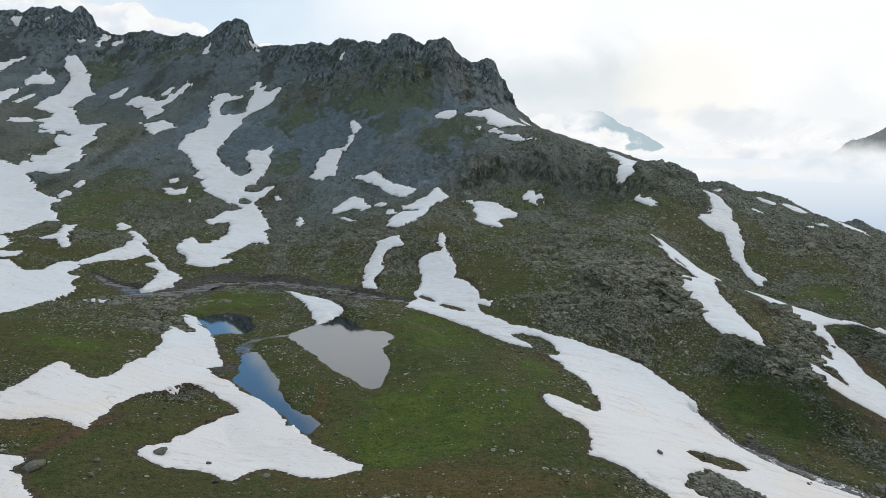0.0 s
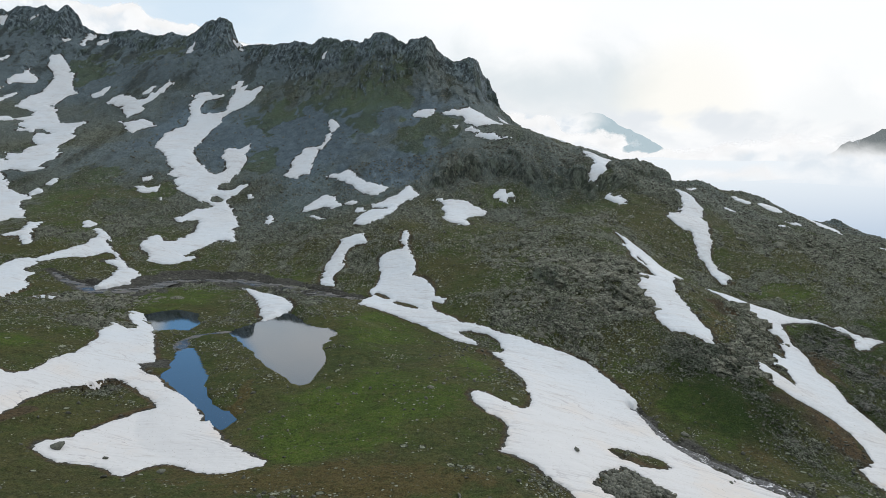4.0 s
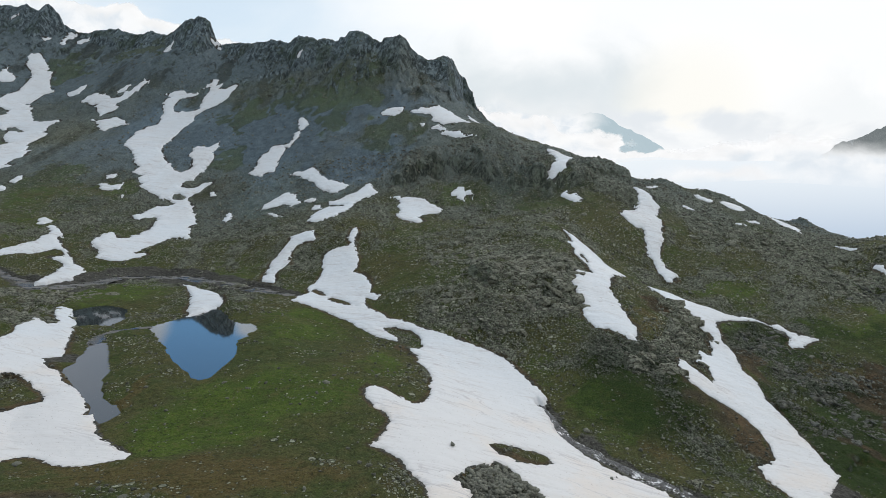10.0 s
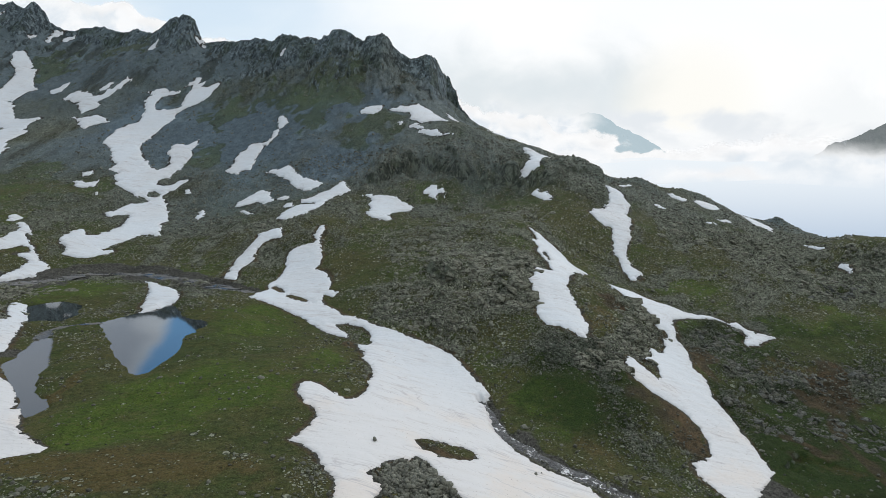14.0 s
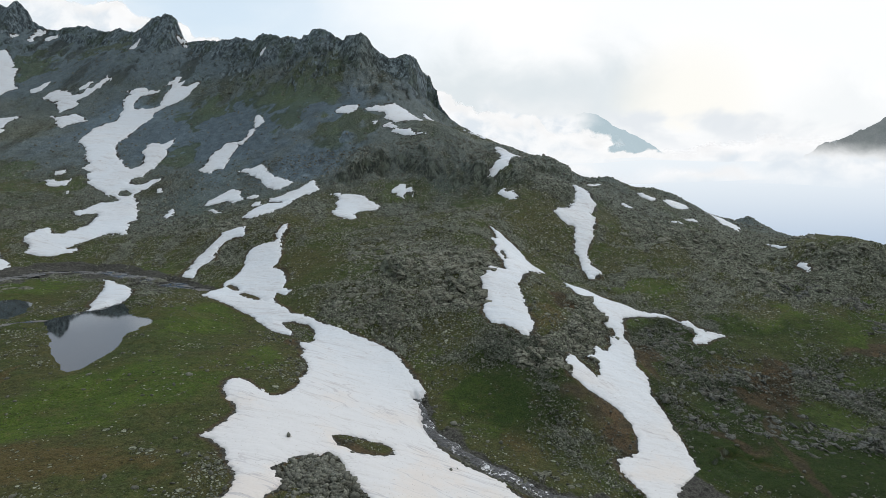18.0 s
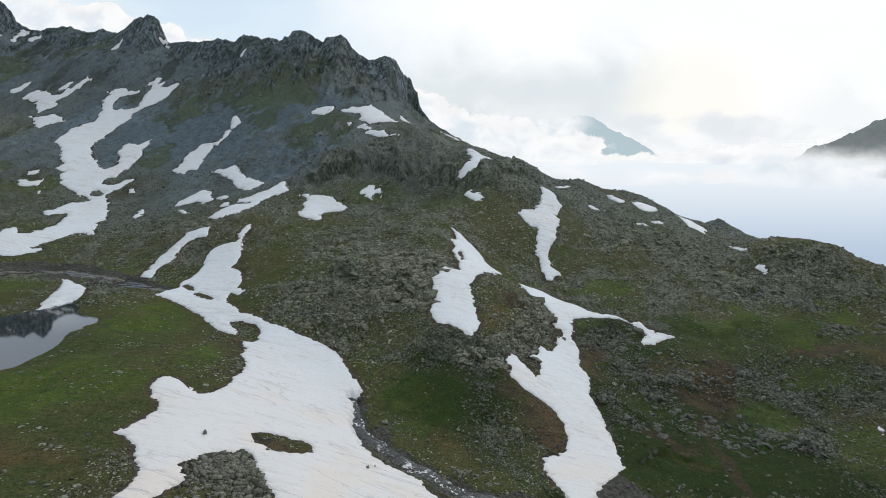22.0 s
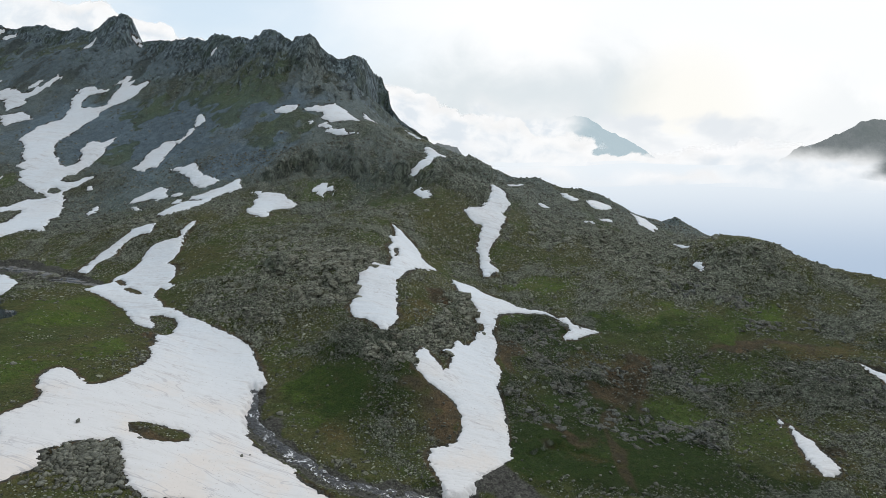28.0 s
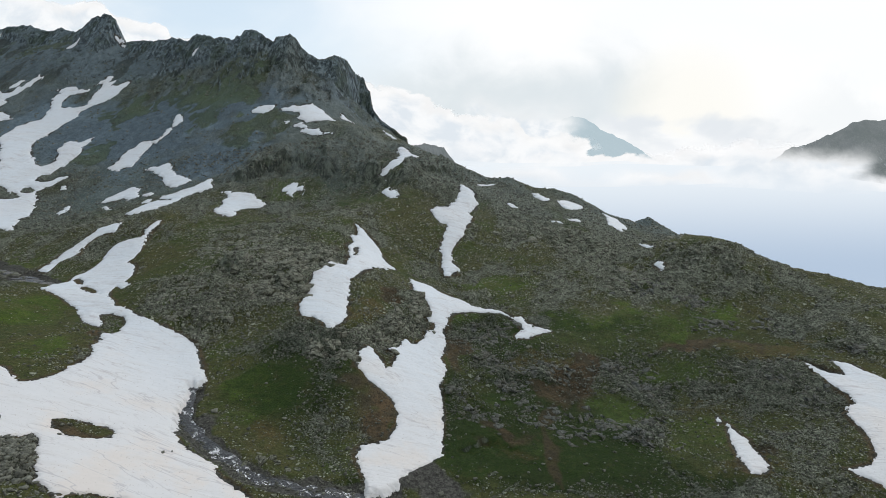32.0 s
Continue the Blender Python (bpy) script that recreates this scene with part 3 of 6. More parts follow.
MASSIF_B = [
    (-420, 313, 120, -63.3), (-300, 313, 120, -23.2), (-180, 313, 120, -4.4), (-60, 313, 120, -6.6), (60, 313, 120, 26.7), (180, 313, 120, 23.8),
    (300, 313, 120, -11.9), (420, 313, 120, 25.6), (-480, 418, 120, -75.4), (-360, 418, 120, 7.7), (-240, 418, 120, -27), (-120, 418, 120, 28.4),
    (0, 418, 120, 6.7), (120, 418, 120, -16.6), (240, 418, 120, 13.2), (360, 418, 120, 5.8), (-300, 522, 120, 34.2), (-180, 522, 120, 33),
    (-60, 522, 120, 48.7), (60, 522, 120, 8.1), (180, 522, 120, -23.3), (300, 522, 120, -26.6), (420, 522, 120, -10.2),
]
SPURS_A = [
    (-270, 50, 62, -20.2), (-208, 50, 62, -2.1), (-146, 50, 62, -16.9), (-84, 50, 62, -23.6), (-22, 50, 62, -1.7), (40, 50, 62, 2.6),
    (164, 50, 62, 2.8), (226, 50, 62, 22.8), (288, 50, 62, 23.4), (-239, 104, 62, -3.3), (-177, 104, 62, 7), (-115, 104, 62, -2.9),
    (-53, 104, 62, 13.4), (71, 104, 62, -1.3), (133, 104, 62, -4.2), (195, 104, 62, -19.6), (257, 104, 62, -3.4), (-270, 158, 62, -20.9),
    (-146, 158, 62, -8.2), (-84, 158, 62, -11), (-22, 158, 62, -6.2), (40, 158, 62, -7.1), (102, 158, 62, 2), (164, 158, 62, 16.2),
]
SPURS_B = [
    (226, 158, 62, 20.7), (288, 158, 62, 27.1), (-239, 212, 62, 15), (-177, 212, 62, -7.1), (-115, 212, 62, -1.2), (-53, 212, 62, -4.8),
    (9, 212, 62, 5), (71, 212, 62, 1.1), (133, 212, 62, -15.6), (195, 212, 62, 9.8), (257, 212, 62, -1.2), (319, 212, 62, -6.8),
    (-270, 266, 62, 3), (-208, 266, 62, -16.9), (-146, 266, 62, -4.4), (-84, 266, 62, -6.9), (-22, 266, 62, -3.6), (102, 266, 62, 53.4),
    (164, 266, 62, -4.3), (226, 266, 62, 12.5), (288, 266, 62, 22.6), (-239, 320, 62, -3.5), (-177, 320, 62, -1), (-115, 320, 62, -2.2),
]
SPURS_C = [
    (-53, 320, 62, 1.8), (9, 320, 62, 11), (71, 320, 62, -10.7), (133, 320, 62, -6.7), (195, 320, 62, 16.9), (257, 320, 62, 4.7),
    (319, 320, 62, 11.4), (-270, 374, 62, 2.8), (-208, 374, 62, -3.3), (-146, 374, 62, -11.4), (-84, 374, 62, -3.5), (-22, 374, 62, 12.1),
    (40, 374, 62, 28), (102, 374, 62, 20.3), (164, 374, 62, -15.8), (226, 374, 62, -11.1), (-239, 428, 62, -3.8), (-177, 428, 62, 10.7),
    (-115, 428, 62, -3.9), (-53, 428, 62, 14.8), (9, 428, 62, 40.2), (71, 428, 62, 8.6), (133, 428, 62, 8.7), (195, 428, 62, -0.4),
]
SPURS_D = [
    (257, 428, 62, -8.2), (319, 428, 62, -4.4),
]
SHOULDER_A = [
    (20, 235, 31, -6.1), (51, 235, 31, -11.5), (82, 235, 31, -13.5), (113, 235, 31, -13.2), (36, 262, 31, -2.5), (66, 262, 31, -15.9),
    (98, 262, 31, -15.4), (128, 262, 31, -16.3), (20, 289, 31, -5.5), (82, 289, 31, -11.2), (113, 289, 31, -12.1), (36, 316, 31, 4.5),
    (66, 316, 31, 9), (98, 316, 31, 2.3),
]
KNOLLS_A = [
    (-75, 60, 27, 4.3), (-21, 60, 27, -0.5), (6, 60, 27, -0.5), (87, 60, 27, -0.6), (141, 60, 27, 0.9), (168, 60, 27, 1.5),
    (195, 60, 27, 6.2), (-62, 83, 27, -2), (-34, 83, 27, -6.8), (-8, 83, 27, -4.6), (74, 83, 27, -0.7), (128, 83, 27, 1),
    (154, 83, 27, 5.2), (182, 83, 27, 5.2), (208, 83, 27, 10.2), (-75, 107, 27, -2.9), (-48, 107, 27, -7.6), (-21, 107, 27, -4.4),
    (60, 107, 27, -2.4), (87, 107, 27, -1.2), (114, 107, 27, -1), (141, 107, 27, 1.4), (168, 107, 27, 6.7), (195, 107, 27, 10.5),
]
KNOLLS_B = [
    (-62, 130, 27, -4), (-34, 130, 27, -5.1), (-8, 130, 27, -2.3), (20, 130, 27, 2), (46, 130, 27, -2.4), (74, 130, 27, 5.2),
    (100, 130, 27, -2.7), (128, 130, 27, -3.8), (154, 130, 27, -3.5), (182, 130, 27, 2.4), (208, 130, 27, 4.7), (-48, 154, 27, -1.3),
    (-21, 154, 27, 2.4), (6, 154, 27, -1.4), (33, 154, 27, 4.1), (60, 154, 27, 3), (114, 154, 27, -3.5), (141, 154, 27, -4.8),
    (168, 154, 27, -5.6), (195, 154, 27, -5.2), (-62, 177, 27, 1.2), (-8, 177, 27, -2.8), (20, 177, 27, 0.3), (46, 177, 27, 3),
]
KNOLLS_C = [
    (74, 177, 27, 2.6), (100, 177, 27, -4.3), (128, 177, 27, -3.8), (154, 177, 27, -4), (182, 177, 27, -6), (208, 177, 27, -5.7),
    (-75, 201, 27, -1.8), (-48, 201, 27, -1.8), (-21, 201, 27, -1), (33, 201, 27, -3.7), (60, 201, 27, -0.8), (87, 201, 27, -7.6),
    (114, 201, 27, -2.8), (168, 201, 27, -4.6), (195, 201, 27, 8),
]
DELLS = [
    (76, 138, 24, -3.0), (85, 188, 24, -2.4), (94, 171, 24, 1.8), (83, 130, 24, 2.3), (106, 195, 24, -0.4), (-16, 215, 24, 0.6),
    (94, 135, 24, -2.0), (72, 202, 24, 2.9), (92, 104, 24, -0.5), (58, 108, 24, -0.8), (143, 152, 24, -0.9), (-42, 130, 24, -0.5),
    (-35, 187, 24, -1.2), (20, 137, 24, -2.1), (-21, 93, 24, -0.9), (-96, 177, 24, 0.8), (38, 150, 24, 0.5), (60, 185, 24, -0.5),
    (10, 115, 24, 0.3), (110, 120, 24, 0.4), (60, 130, 24, 0.9),
]
LANDFORMS = np.array(MASSIF_A + MASSIF_B + SPURS_A + SPURS_B + SPURS_C + SPURS_D + SHOULDER_A + KNOLLS_A + KNOLLS_B + KNOLLS_C + DELLS, float)
SLOPE = (8.4, -30.8, -0.9)     # the land's general lie: height at the origin, fall per 100 m to the east and to the north
# the far ridge: its line in plan, and its skyline as x, height
RIDGE_PLAN = np.array([(-339, 500), (-279, 505), (-228, 505), (-152, 473), (-68, 435), (-31, 425), (5, 405), (33, 411), (40, 428), (44, 441), (50, 436), (55, 416), (66, 412), (80, 372)], float)
RIDGE_WEST = [(-358.9, 138.4), (-341.2, 140.1), (-328.6, 141.1), (-325.0, 139.0), (-317.9, 142.7), (-310.7, 143.6), (-303.0, 142.1), (-296.8, 144.7), (-292.9, 142.2), (-288.6, 139.4), (-284.0, 142.8), (-280.4, 144.9), (-277.3, 142.5), (-273.0, 137.0), (-270.8, 128.5), (-267.7, 128.1), (-259.8, 123.4), (-251.9, 122.1), (-243.2, 123.8), (-234.1, 126.4), (-226.3, 125.4), (-216.7, 120.9), (-206.4, 119.4), (-197.1, 120.8), (-190.7, 120.4), (-179.9, 118.0), (-173.6, 119.2), (-168.1, 123.3), (-162.3, 126.8), (-156.1, 127.9), (-151.1, 128.3), (-144.8, 127.2), (-140.2, 123.8), (-139.5, 119.1), (-136.2, 110.9), (-131.6, 107.5), (-125.2, 108.4), (-113.4, 107.3), (-97.6, 107.3)]
RIDGE_EAST = [(-87.7, 107.8), (-74.6, 105.4), (-73.6, 107.2), (-68.1, 109.0), (-60.2, 108.0), (-55.4, 105.9), (-51.7, 106.5), (-44.3, 106.2), (-42.4, 104.0), (-40.4, 103.9), (-39.4, 106.4), (-35.4, 106.6), (-34.1, 108.7), (-30.8, 111.1), (-26.6, 110.0), (-20.5, 106.9), (-14.8, 104.3), (-11.2, 101.9), (-9.6, 101.7), (-8.3, 104.4), (-3.2, 104.3), (3.5, 104.1), (6.4, 101.3), (9.1, 97.6), (13.6, 93.2), (20.0, 89.6), (23.6, 90.4), (28.3, 92.6), (32.6, 92.4), (36.6, 90.7), (41.0, 83.6), (43.2, 82.5), (45.5, 81.5), (47.1, 75.6), (50.7, 70.7), (52.3, 62.3), (56.9, 55.8), (59.9, 51.4), (65.6, 48.1), (79.6, 39.3)]
RIDGE = np.array(RIDGE_WEST + RIDGE_EAST, float)
# lesser crests: x, y, height
SHOULDER = [(58.9, 372, 47.0), (65.7, 350, 43.4), (72.7, 325, 40.1), (78.5, 300, 35.7), (82.5, 290, 33.7), (89.7, 278, 30.2), (94.9, 272, 30.4), (103.9, 268, 29.3), (107.6, 263, 26.8), (109.4, 255, 20.2), (120.2, 280, 19.6), (132.7, 289, 21.6), (144.5, 290, 17.0), (155.4, 290, 15.4), (166.3, 290, 12.5), (174.7, 290, 8.2), (180.3, 290, 4.9), (191.4, 290, 1.7), (195.1, 290, -0.5), (202.7, 291, 2.1), (208.2, 291, -0.6), (216.9, 291, -6.1), (224, 291, -8.8), (229.9, 291, -12.1)]
EAST_RIM = [(195, 230, 2.9), (193, 210, 6.1), (195.8, 205, 6.1), (200.5, 200, 3.6), (205, 197, 1.2), (211.3, 194, -1), (215.4, 191, -3.2), (222.2, 187, -2.9), (228.2, 182, -4.3), (234.5, 178, -6.3)]
WATER_LEVEL = -4.0
TARN = [-36.7, 136.1, -35.2, 138.3, -32.3, 142.5, -30.3, 144.9, -27.4, 146.4, -27.6, 150, -23.9, 146.5, -19.7, 139.3, -15.2, 138, -13.8, 136.3, -13.7, 130.8, -14.3, 127.7, -12.3, 122.5, -11, 116.4, -11.4, 110.9, -11.8, 106.9, -14.6, 105.2, -17.2, 107.4, -21.2, 113.2, -25.1, 118, -28.9, 124.9, -32.9, 130.7]
LONG_POND = [-42.4, 122, -41.7, 123.7, -38.7, 118.7, -36.3, 114.1, -34.2, 110.6, -31.3, 105.7, -29.3, 101.9, -27.1, 98.8, -24, 96.1, -20.6, 92.9, -21.3, 89.6, -22, 87.7, -23.7, 88.1, -25.5, 90, -27.6, 93, -28.6, 95.1, -31.5, 98.9, -35.3, 103.2, -39, 106.9, -42.4, 110.7, -40.8, 114.1, -41.4, 118.8]
UPPER_POND = [-64, 151, -61.3, 153.5, -58.1, 155, -53.1, 153.3, -49.8, 148.3, -46.7, 142.7, -47.7, 138.3, -51.6, 138, -54.4, 136.4, -57.5, 139.3]
PONDS = (TARN, LONG_POND, UPPER_POND)
UPPER_BROOK = [-111.3, 188.6, -101.6, 181.6, -88.3, 175.7, -83, 178.2, -79.9, 185.4, -76.1, 194.3, -68.9, 197.7, -59.2, 196.6, -48.9, 192.5, -38.4, 185.6, -28.4, 177.6, -17.6, 171.1, -8.4, 167.4]
UPPER_HALF = [1.0, 1.6, 4.2, 5.0, 5.0, 4.6, 4.2, 4.0, 3.8, 3.4, 3.0, 2.5, 1.4]   # half its width along the way
BANK = [101.5, 100.9, 104.8, 105.2, 108.8, 108.1, 113.5, 110.7, 117.3, 113.3]   # a worn scarp in the turf
OUTFLOW = [-37.5, 136.9, -40.8, 133.7, -44.3, 131.6, -44.9, 126.8, -43.6, 123.9, -39.9, 121.7]
LOWER_BROOK = [48.8, 117.1, 50.5, 108.7, 52.2, 102.9, 57.5, 96.5, 61.4, 92.5, 65.2, 89.8, 69.4, 85.6, 73.3, 84.4, 81.2, 84.5, 88.2, 86, 92.6, 88.2]


def land(x, y):
    """The land without its small relief."""
    x, y = np.asarray(x, float), np.asarray(y, float)
    z = SLOPE[0] + SLOPE[1] * x / 100 + SLOPE[2] * y / 100
    for mx, my, reach, rise in LANDFORMS:
        z = z + rise * np.exp(-((x - mx) ** 2 + (y - my) ** 2) / (0.72 * reach * reach))
    ry = np.interp(x, RIDGE_PLAN[:, 0], RIDGE_PLAN[:, 1])
    top = np.interp(x, RIDGE[:, 0], RIDGE[:, 1]) + 1.3 * (ribs(x, 0 * x, 5.0, 3, 171) - 0.62) - 7 * np.maximum(x - RIDGE[-1, 0], 0)
    d = y - ry
    face = top - 1.15 * np.maximum(-d, 0)
    k = 2.5
    m = np.maximum(z, face)
    z_front = m + k * np.log(np.exp((z - m) / k) + np.exp((face - m) / k)) - k * np.log(2) * np.exp(-np.abs(z - face) / k)
    z_front = np.where(d > -60, z_front, z)
    back = np.maximum(top - 1.0 * d, -150)
    w = step(-x, -62, -48)
    z = np.where(d > 0, np.maximum(z, top - 0.6 * d) * (1 - w) + back * w, z_front)
    for crest, spread in ((SHOULDER, 26.0), (EAST_RIM, 30.0)):
        q = np.array(crest, float)
        near = (x > q[:, 0].min() - spread) & (x < q[:, 0].max() + spread) & (y > q[:, 1].min() - spread) & (y < q[:, 1].max() + spread)
        if near.any():
            off, at = near_course(x[near], y[near], q[:, :2])
            lip = np.interp(at * (len(q) - 1), np.arange(len(q)), q[:, 2])
            z[near] += (lip - 0.4 - 0.10 * off - z[near]) * np.exp(-((off / (0.4 * spread)) ** 2))
    # ponds lie level in the basin
    near = (x > -75) & (x < 5) & (y > 75) & (y < 165)
    if near.any():
        sd = np.maximum.reduce([near_line(x[near], y[near], pond) for pond in PONDS])
        was, off = z[near], np.clip(-sd, 0, 8)
        low = WATER_LEVEL - 0.05 - 0.2 * np.clip(sd, 0, 6)
        bank = np.clip(was, WATER_LEVEL + 0.10 * off, WATER_LEVEL + 0.35 * off)
        bank = bank + (np.maximum(was, WATER_LEVEL + 0.5) - bank) * step(-sd, 4, 8)
        bank = bank + (was - bank) * step(-sd, 8, 15)
        z[near] = np.where(sd > 0, low, bank)
    return z


# outlines of the snow in plan (x, y, x, y, ...), each with the bare islands in it
FORK_A = [-95.7, 274.6, -105, 281.2, -112.8, 286.1, -111.8, 289, -116.4, 293.7, -116.4, 297.7, -121.5, 300.6, -120.6, 305.7, -126.5, 311.9, -130.4, 321.2, -136.8, 329.8, -143.2, 336.4, -146, 347, -147.9, 359.4, -144.6, 366, -140.1, 370.3, -140.8, 380.6, -144.3, 389.6, -145.3, 395.9, -141.8, 397.6, -149.6, 399.8, -144.8, 401.1, -140.7, 403.4, -137, 404.1, -134.2, 401.6, -126.9, 401.6, -127.9, 399.4, -132.6, 397.8, -136.4, 396.7, -136.9, 392.9, -137.8, 388.6, -135.1, 384, -126.3, 383, -119.9, 385.9, -121.7, 395.8, -120.9, 400.2, -120.1, 403.5, -121.3, 407.6, -125.4, 406, -121.9, 411.1, -121.3, 415.3, -118.6, 415.2, -117.4, 409.1, -114.1, 410, -114.8, 405.9]
FORK_B = [-109.7, 404.1, -106.2, 407.6, -102.8, 407.6, -103, 404, -104.9, 399.1, -106.9, 392.6, -110.9, 388.1, -116.9, 383.8, -119.9, 379.3, -120.8, 370.3, -122.7, 361.7, -122.8, 348.2, -122.6, 336.9, -119.3, 327.2, -110.8, 314.8, -104, 306.1, -99.5, 303.6, -96.1, 305.9, -96.6, 310.9, -99.6, 320.2, -102.6, 322.9, -103.8, 332, -102.7, 335.1, -95.7, 333.2, -93.1, 340.4, -91.6, 332.8, -92.6, 327.2, -89.3, 322.9, -89, 313.7, -90.3, 306.9, -91, 297.2, -93.9, 295.1, -94.3, 290.3, -90.2, 287.3, -86.7, 289.4, -84.5, 293.6, -82, 295.4, -79.8, 296.5, -81.1, 291.9, -83.9, 286.1, -86.3, 280, -84.2, 275.9, -79.5, 267.7, -75.9, 258.8, -72.2, 252]
FORK_C = [-72.4, 244.2, -69.4, 238, -69.3, 232.8, -73.9, 231.9, -76.4, 225, -79.2, 218.9, -81.1, 215.8, -79.5, 214.7, -76.6, 215.9, -75.8, 214.5, -78.8, 211.3, -81.7, 207.3, -86.3, 206.6, -89.7, 207.8, -89.7, 210.5, -95.4, 215.9, -97.5, 220.5, -98.2, 225.5, -97.9, 229.1, -96.6, 231.1, -94.1, 229.2, -90.8, 225.8, -88.6, 227.9, -87, 234.6, -86.5, 241.3, -88.6, 248.3, -88.2, 252.1, -91, 255, -93.8, 253.5, -95.2, 249.2, -99, 250.9, -100, 253.6, -97.8, 258.1, -95.8, 268.3, -94.1, 266.8, -90.6, 267.5, -90, 272.1, -93.3, 274.6, -96.4, 276.5]
FORK_ISLE_1 = [-94.2, 278.7, -94.2, 282.4, -91.3, 282.9, -87.6, 280.4, -87.4, 276.8, -91.8, 275.4]
WEST_A = [-271.1, 463, -266.7, 466.8, -261, 461.1, -255.1, 454.7, -251.9, 452.1, -252.1, 448.5, -247.3, 448.3, -244.6, 439.5, -238.6, 429, -232.8, 423.3, -237.9, 420, -238.7, 412.1, -240.4, 407.1, -242, 405.2, -236.5, 403.1, -226.9, 388.4, -221.5, 380.3, -212.5, 377.6, -204.8, 379.4, -201.7, 376.6, -205.2, 370, -201.4, 359.9, -197.8, 356.8, -197.2, 347, -198.1, 338.2, -192.2, 330.2, -191.9, 325.9, -189, 328.1, -187.6, 319, -190.2, 314.1, -189.9, 308.5, -184.5, 307.9, -187.8, 303.7, -190, 302.7, -195.2, 304.4, -202.9, 306.6, -205.1, 303.8, -197.8, 294.9, -190.5, 285.2, -182.2, 277.9, -173.5, 274.1, -170.1, 270.8, -170.6, 265.7, -164.8, 255.3, -160.7, 251.6]
WEST_B = [-152.1, 239.1, -155.8, 238.6, -157.4, 232.4, -156, 223.8, -158.2, 215, -163.9, 212, -218.4, 280.8, -232.8, 308.9, -227.8, 318.2, -220, 315.1, -215.7, 312.7, -215.7, 318.2, -208.8, 316.4, -218.8, 328, -211.3, 326.8, -207.3, 327.7, -212.8, 333, -212, 336.8, -208.7, 340.6, -214.7, 344.6, -221.3, 355.4, -224.8, 363.2, -229.5, 365.6, -237.2, 364.8, -237.9, 368.8, -233.1, 369, -242, 374.6, -241.7, 380.9, -246.8, 381, -252.3, 376.2, -261, 374.3, -261, 379.5, -254.8, 383.2, -247.8, 382.6, -242.6, 388.5, -244.8, 395.5, -251.4, 397.8, -258.4, 399.1, -259.8, 407.5, -259.1, 414.8, -255, 420.6, -255.6, 427.3, -256.6, 432.9, -256.8, 440, -261.4, 445.2]
WEST_C = [-266.8, 449.8, -269.1, 455.9]
WEST_ISLE_1 = [-229.6, 368.7, -225.4, 370.1, -213.4, 361.6, -217.5, 360.7, -225.4, 364.2]
NEAR_A = [-65.6, 139.6, -63.4, 137.8, -60.3, 135, -59.6, 138, -63.9, 143.7, -68, 151, -64.9, 151.4, -60.5, 145.6, -57.6, 141.4, -53.2, 132.6, -50.6, 127, -47.3, 120, -45.6, 116.9, -48, 114.1, -46.1, 112, -44, 109.9, -42, 109.6, -38.2, 104.5, -35.1, 102.5, -32.3, 99.7, -29.5, 96.9, -27.5, 93.7, -26.6, 90.9, -25.5, 91.9, -23.4, 88.8, -20.8, 84.7, -18.6, 82.4, -16.3, 80.9, -14.5, 79.8, -12.6, 78.7, -12.9, 77.2, -14.7, 75.7, -16, 74.6, -18.2, 74, -20.6, 74.3, -22.4, 75.7, -24.2, 76.6, -25.8, 76.8, -27, 75.7, -27.9, 73.6, -28.6, 71.2, -29.8, 71.6, -31.9, 73.3, -34.1, 74.2, -37, 73.8]
NEAR_B = [-38.5, 73.9, -40.3, 74.6, -41.9, 75.7, -43.3, 76.6, -43.6, 78.3, -42.9, 79.5, -41.1, 81.7, -40.6, 84.2, -39.8, 87.5, -38.7, 90.4, -37.1, 93.6, -35.6, 95, -36.6, 97.3, -39.1, 99.4, -41.9, 101.8, -44.4, 103.7, -46.8, 105.4, -48.3, 105.3, -49.7, 101.5, -51.2, 98.3, -52.8, 95.7, -53.3, 92.1, -53.5, 89.9, -52.8, 87, -53.1, 85.2, -53.1, 83, -52.8, 81, -53.7, 81.2, -55.4, 81.9, -57.4, 82.6, -59.3, 82.5, -61.6, 81.1, -64.4, 80.4, -67.6, 80.5, -73.1, 86.8, -70.5, 89.3, -69.7, 91.3, -70.2, 95.5, -70.5, 99.6, -70.6, 103.2, -69.6, 104, -66.8, 101.4, -63, 99, -61, 98.9, -59.9, 101.3]
NEAR_C = [-60.2, 105.7, -60.6, 110.6, -59.7, 114.4, -60.3, 119.4, -62.1, 127.3, -64.2, 130.1, -64.5, 134.1]
MIDDLE_A = [-1.6, 213.3, -0.1, 213.7, 0.6, 209.1, 0.3, 204, 1.1, 198.6, 2.1, 194, 3.6, 190.1, 3.7, 184.8, 2.7, 183.4, 3.9, 181.3, 6.5, 179.4, 8.8, 174.9, 10.1, 169.8, 10, 166.7, 13.2, 163.4, 12.2, 161.2, 9.3, 163.5, 9, 160.4, 10.8, 156.1, 13.4, 153.4, 16.9, 148.3, 22, 144.5, 26.1, 141.1, 30.7, 138.4, 36.4, 135.2, 40.6, 132.7, 44.7, 129.4, 46.4, 126.2, 48.2, 123.1, 50.2, 119.1, 51.2, 116.5, 50.6, 114.9, 49.5, 115.8, 48.8, 113.5, 49.9, 111.1, 50.6, 107.2, 50.6, 103.6, 51.7, 100.5, 53, 97.4, 54.5, 94.6, 56.8, 91.6, 59.1, 89.7, 62.1, 87.8, 64.6, 86.1, 66.2, 83.2]
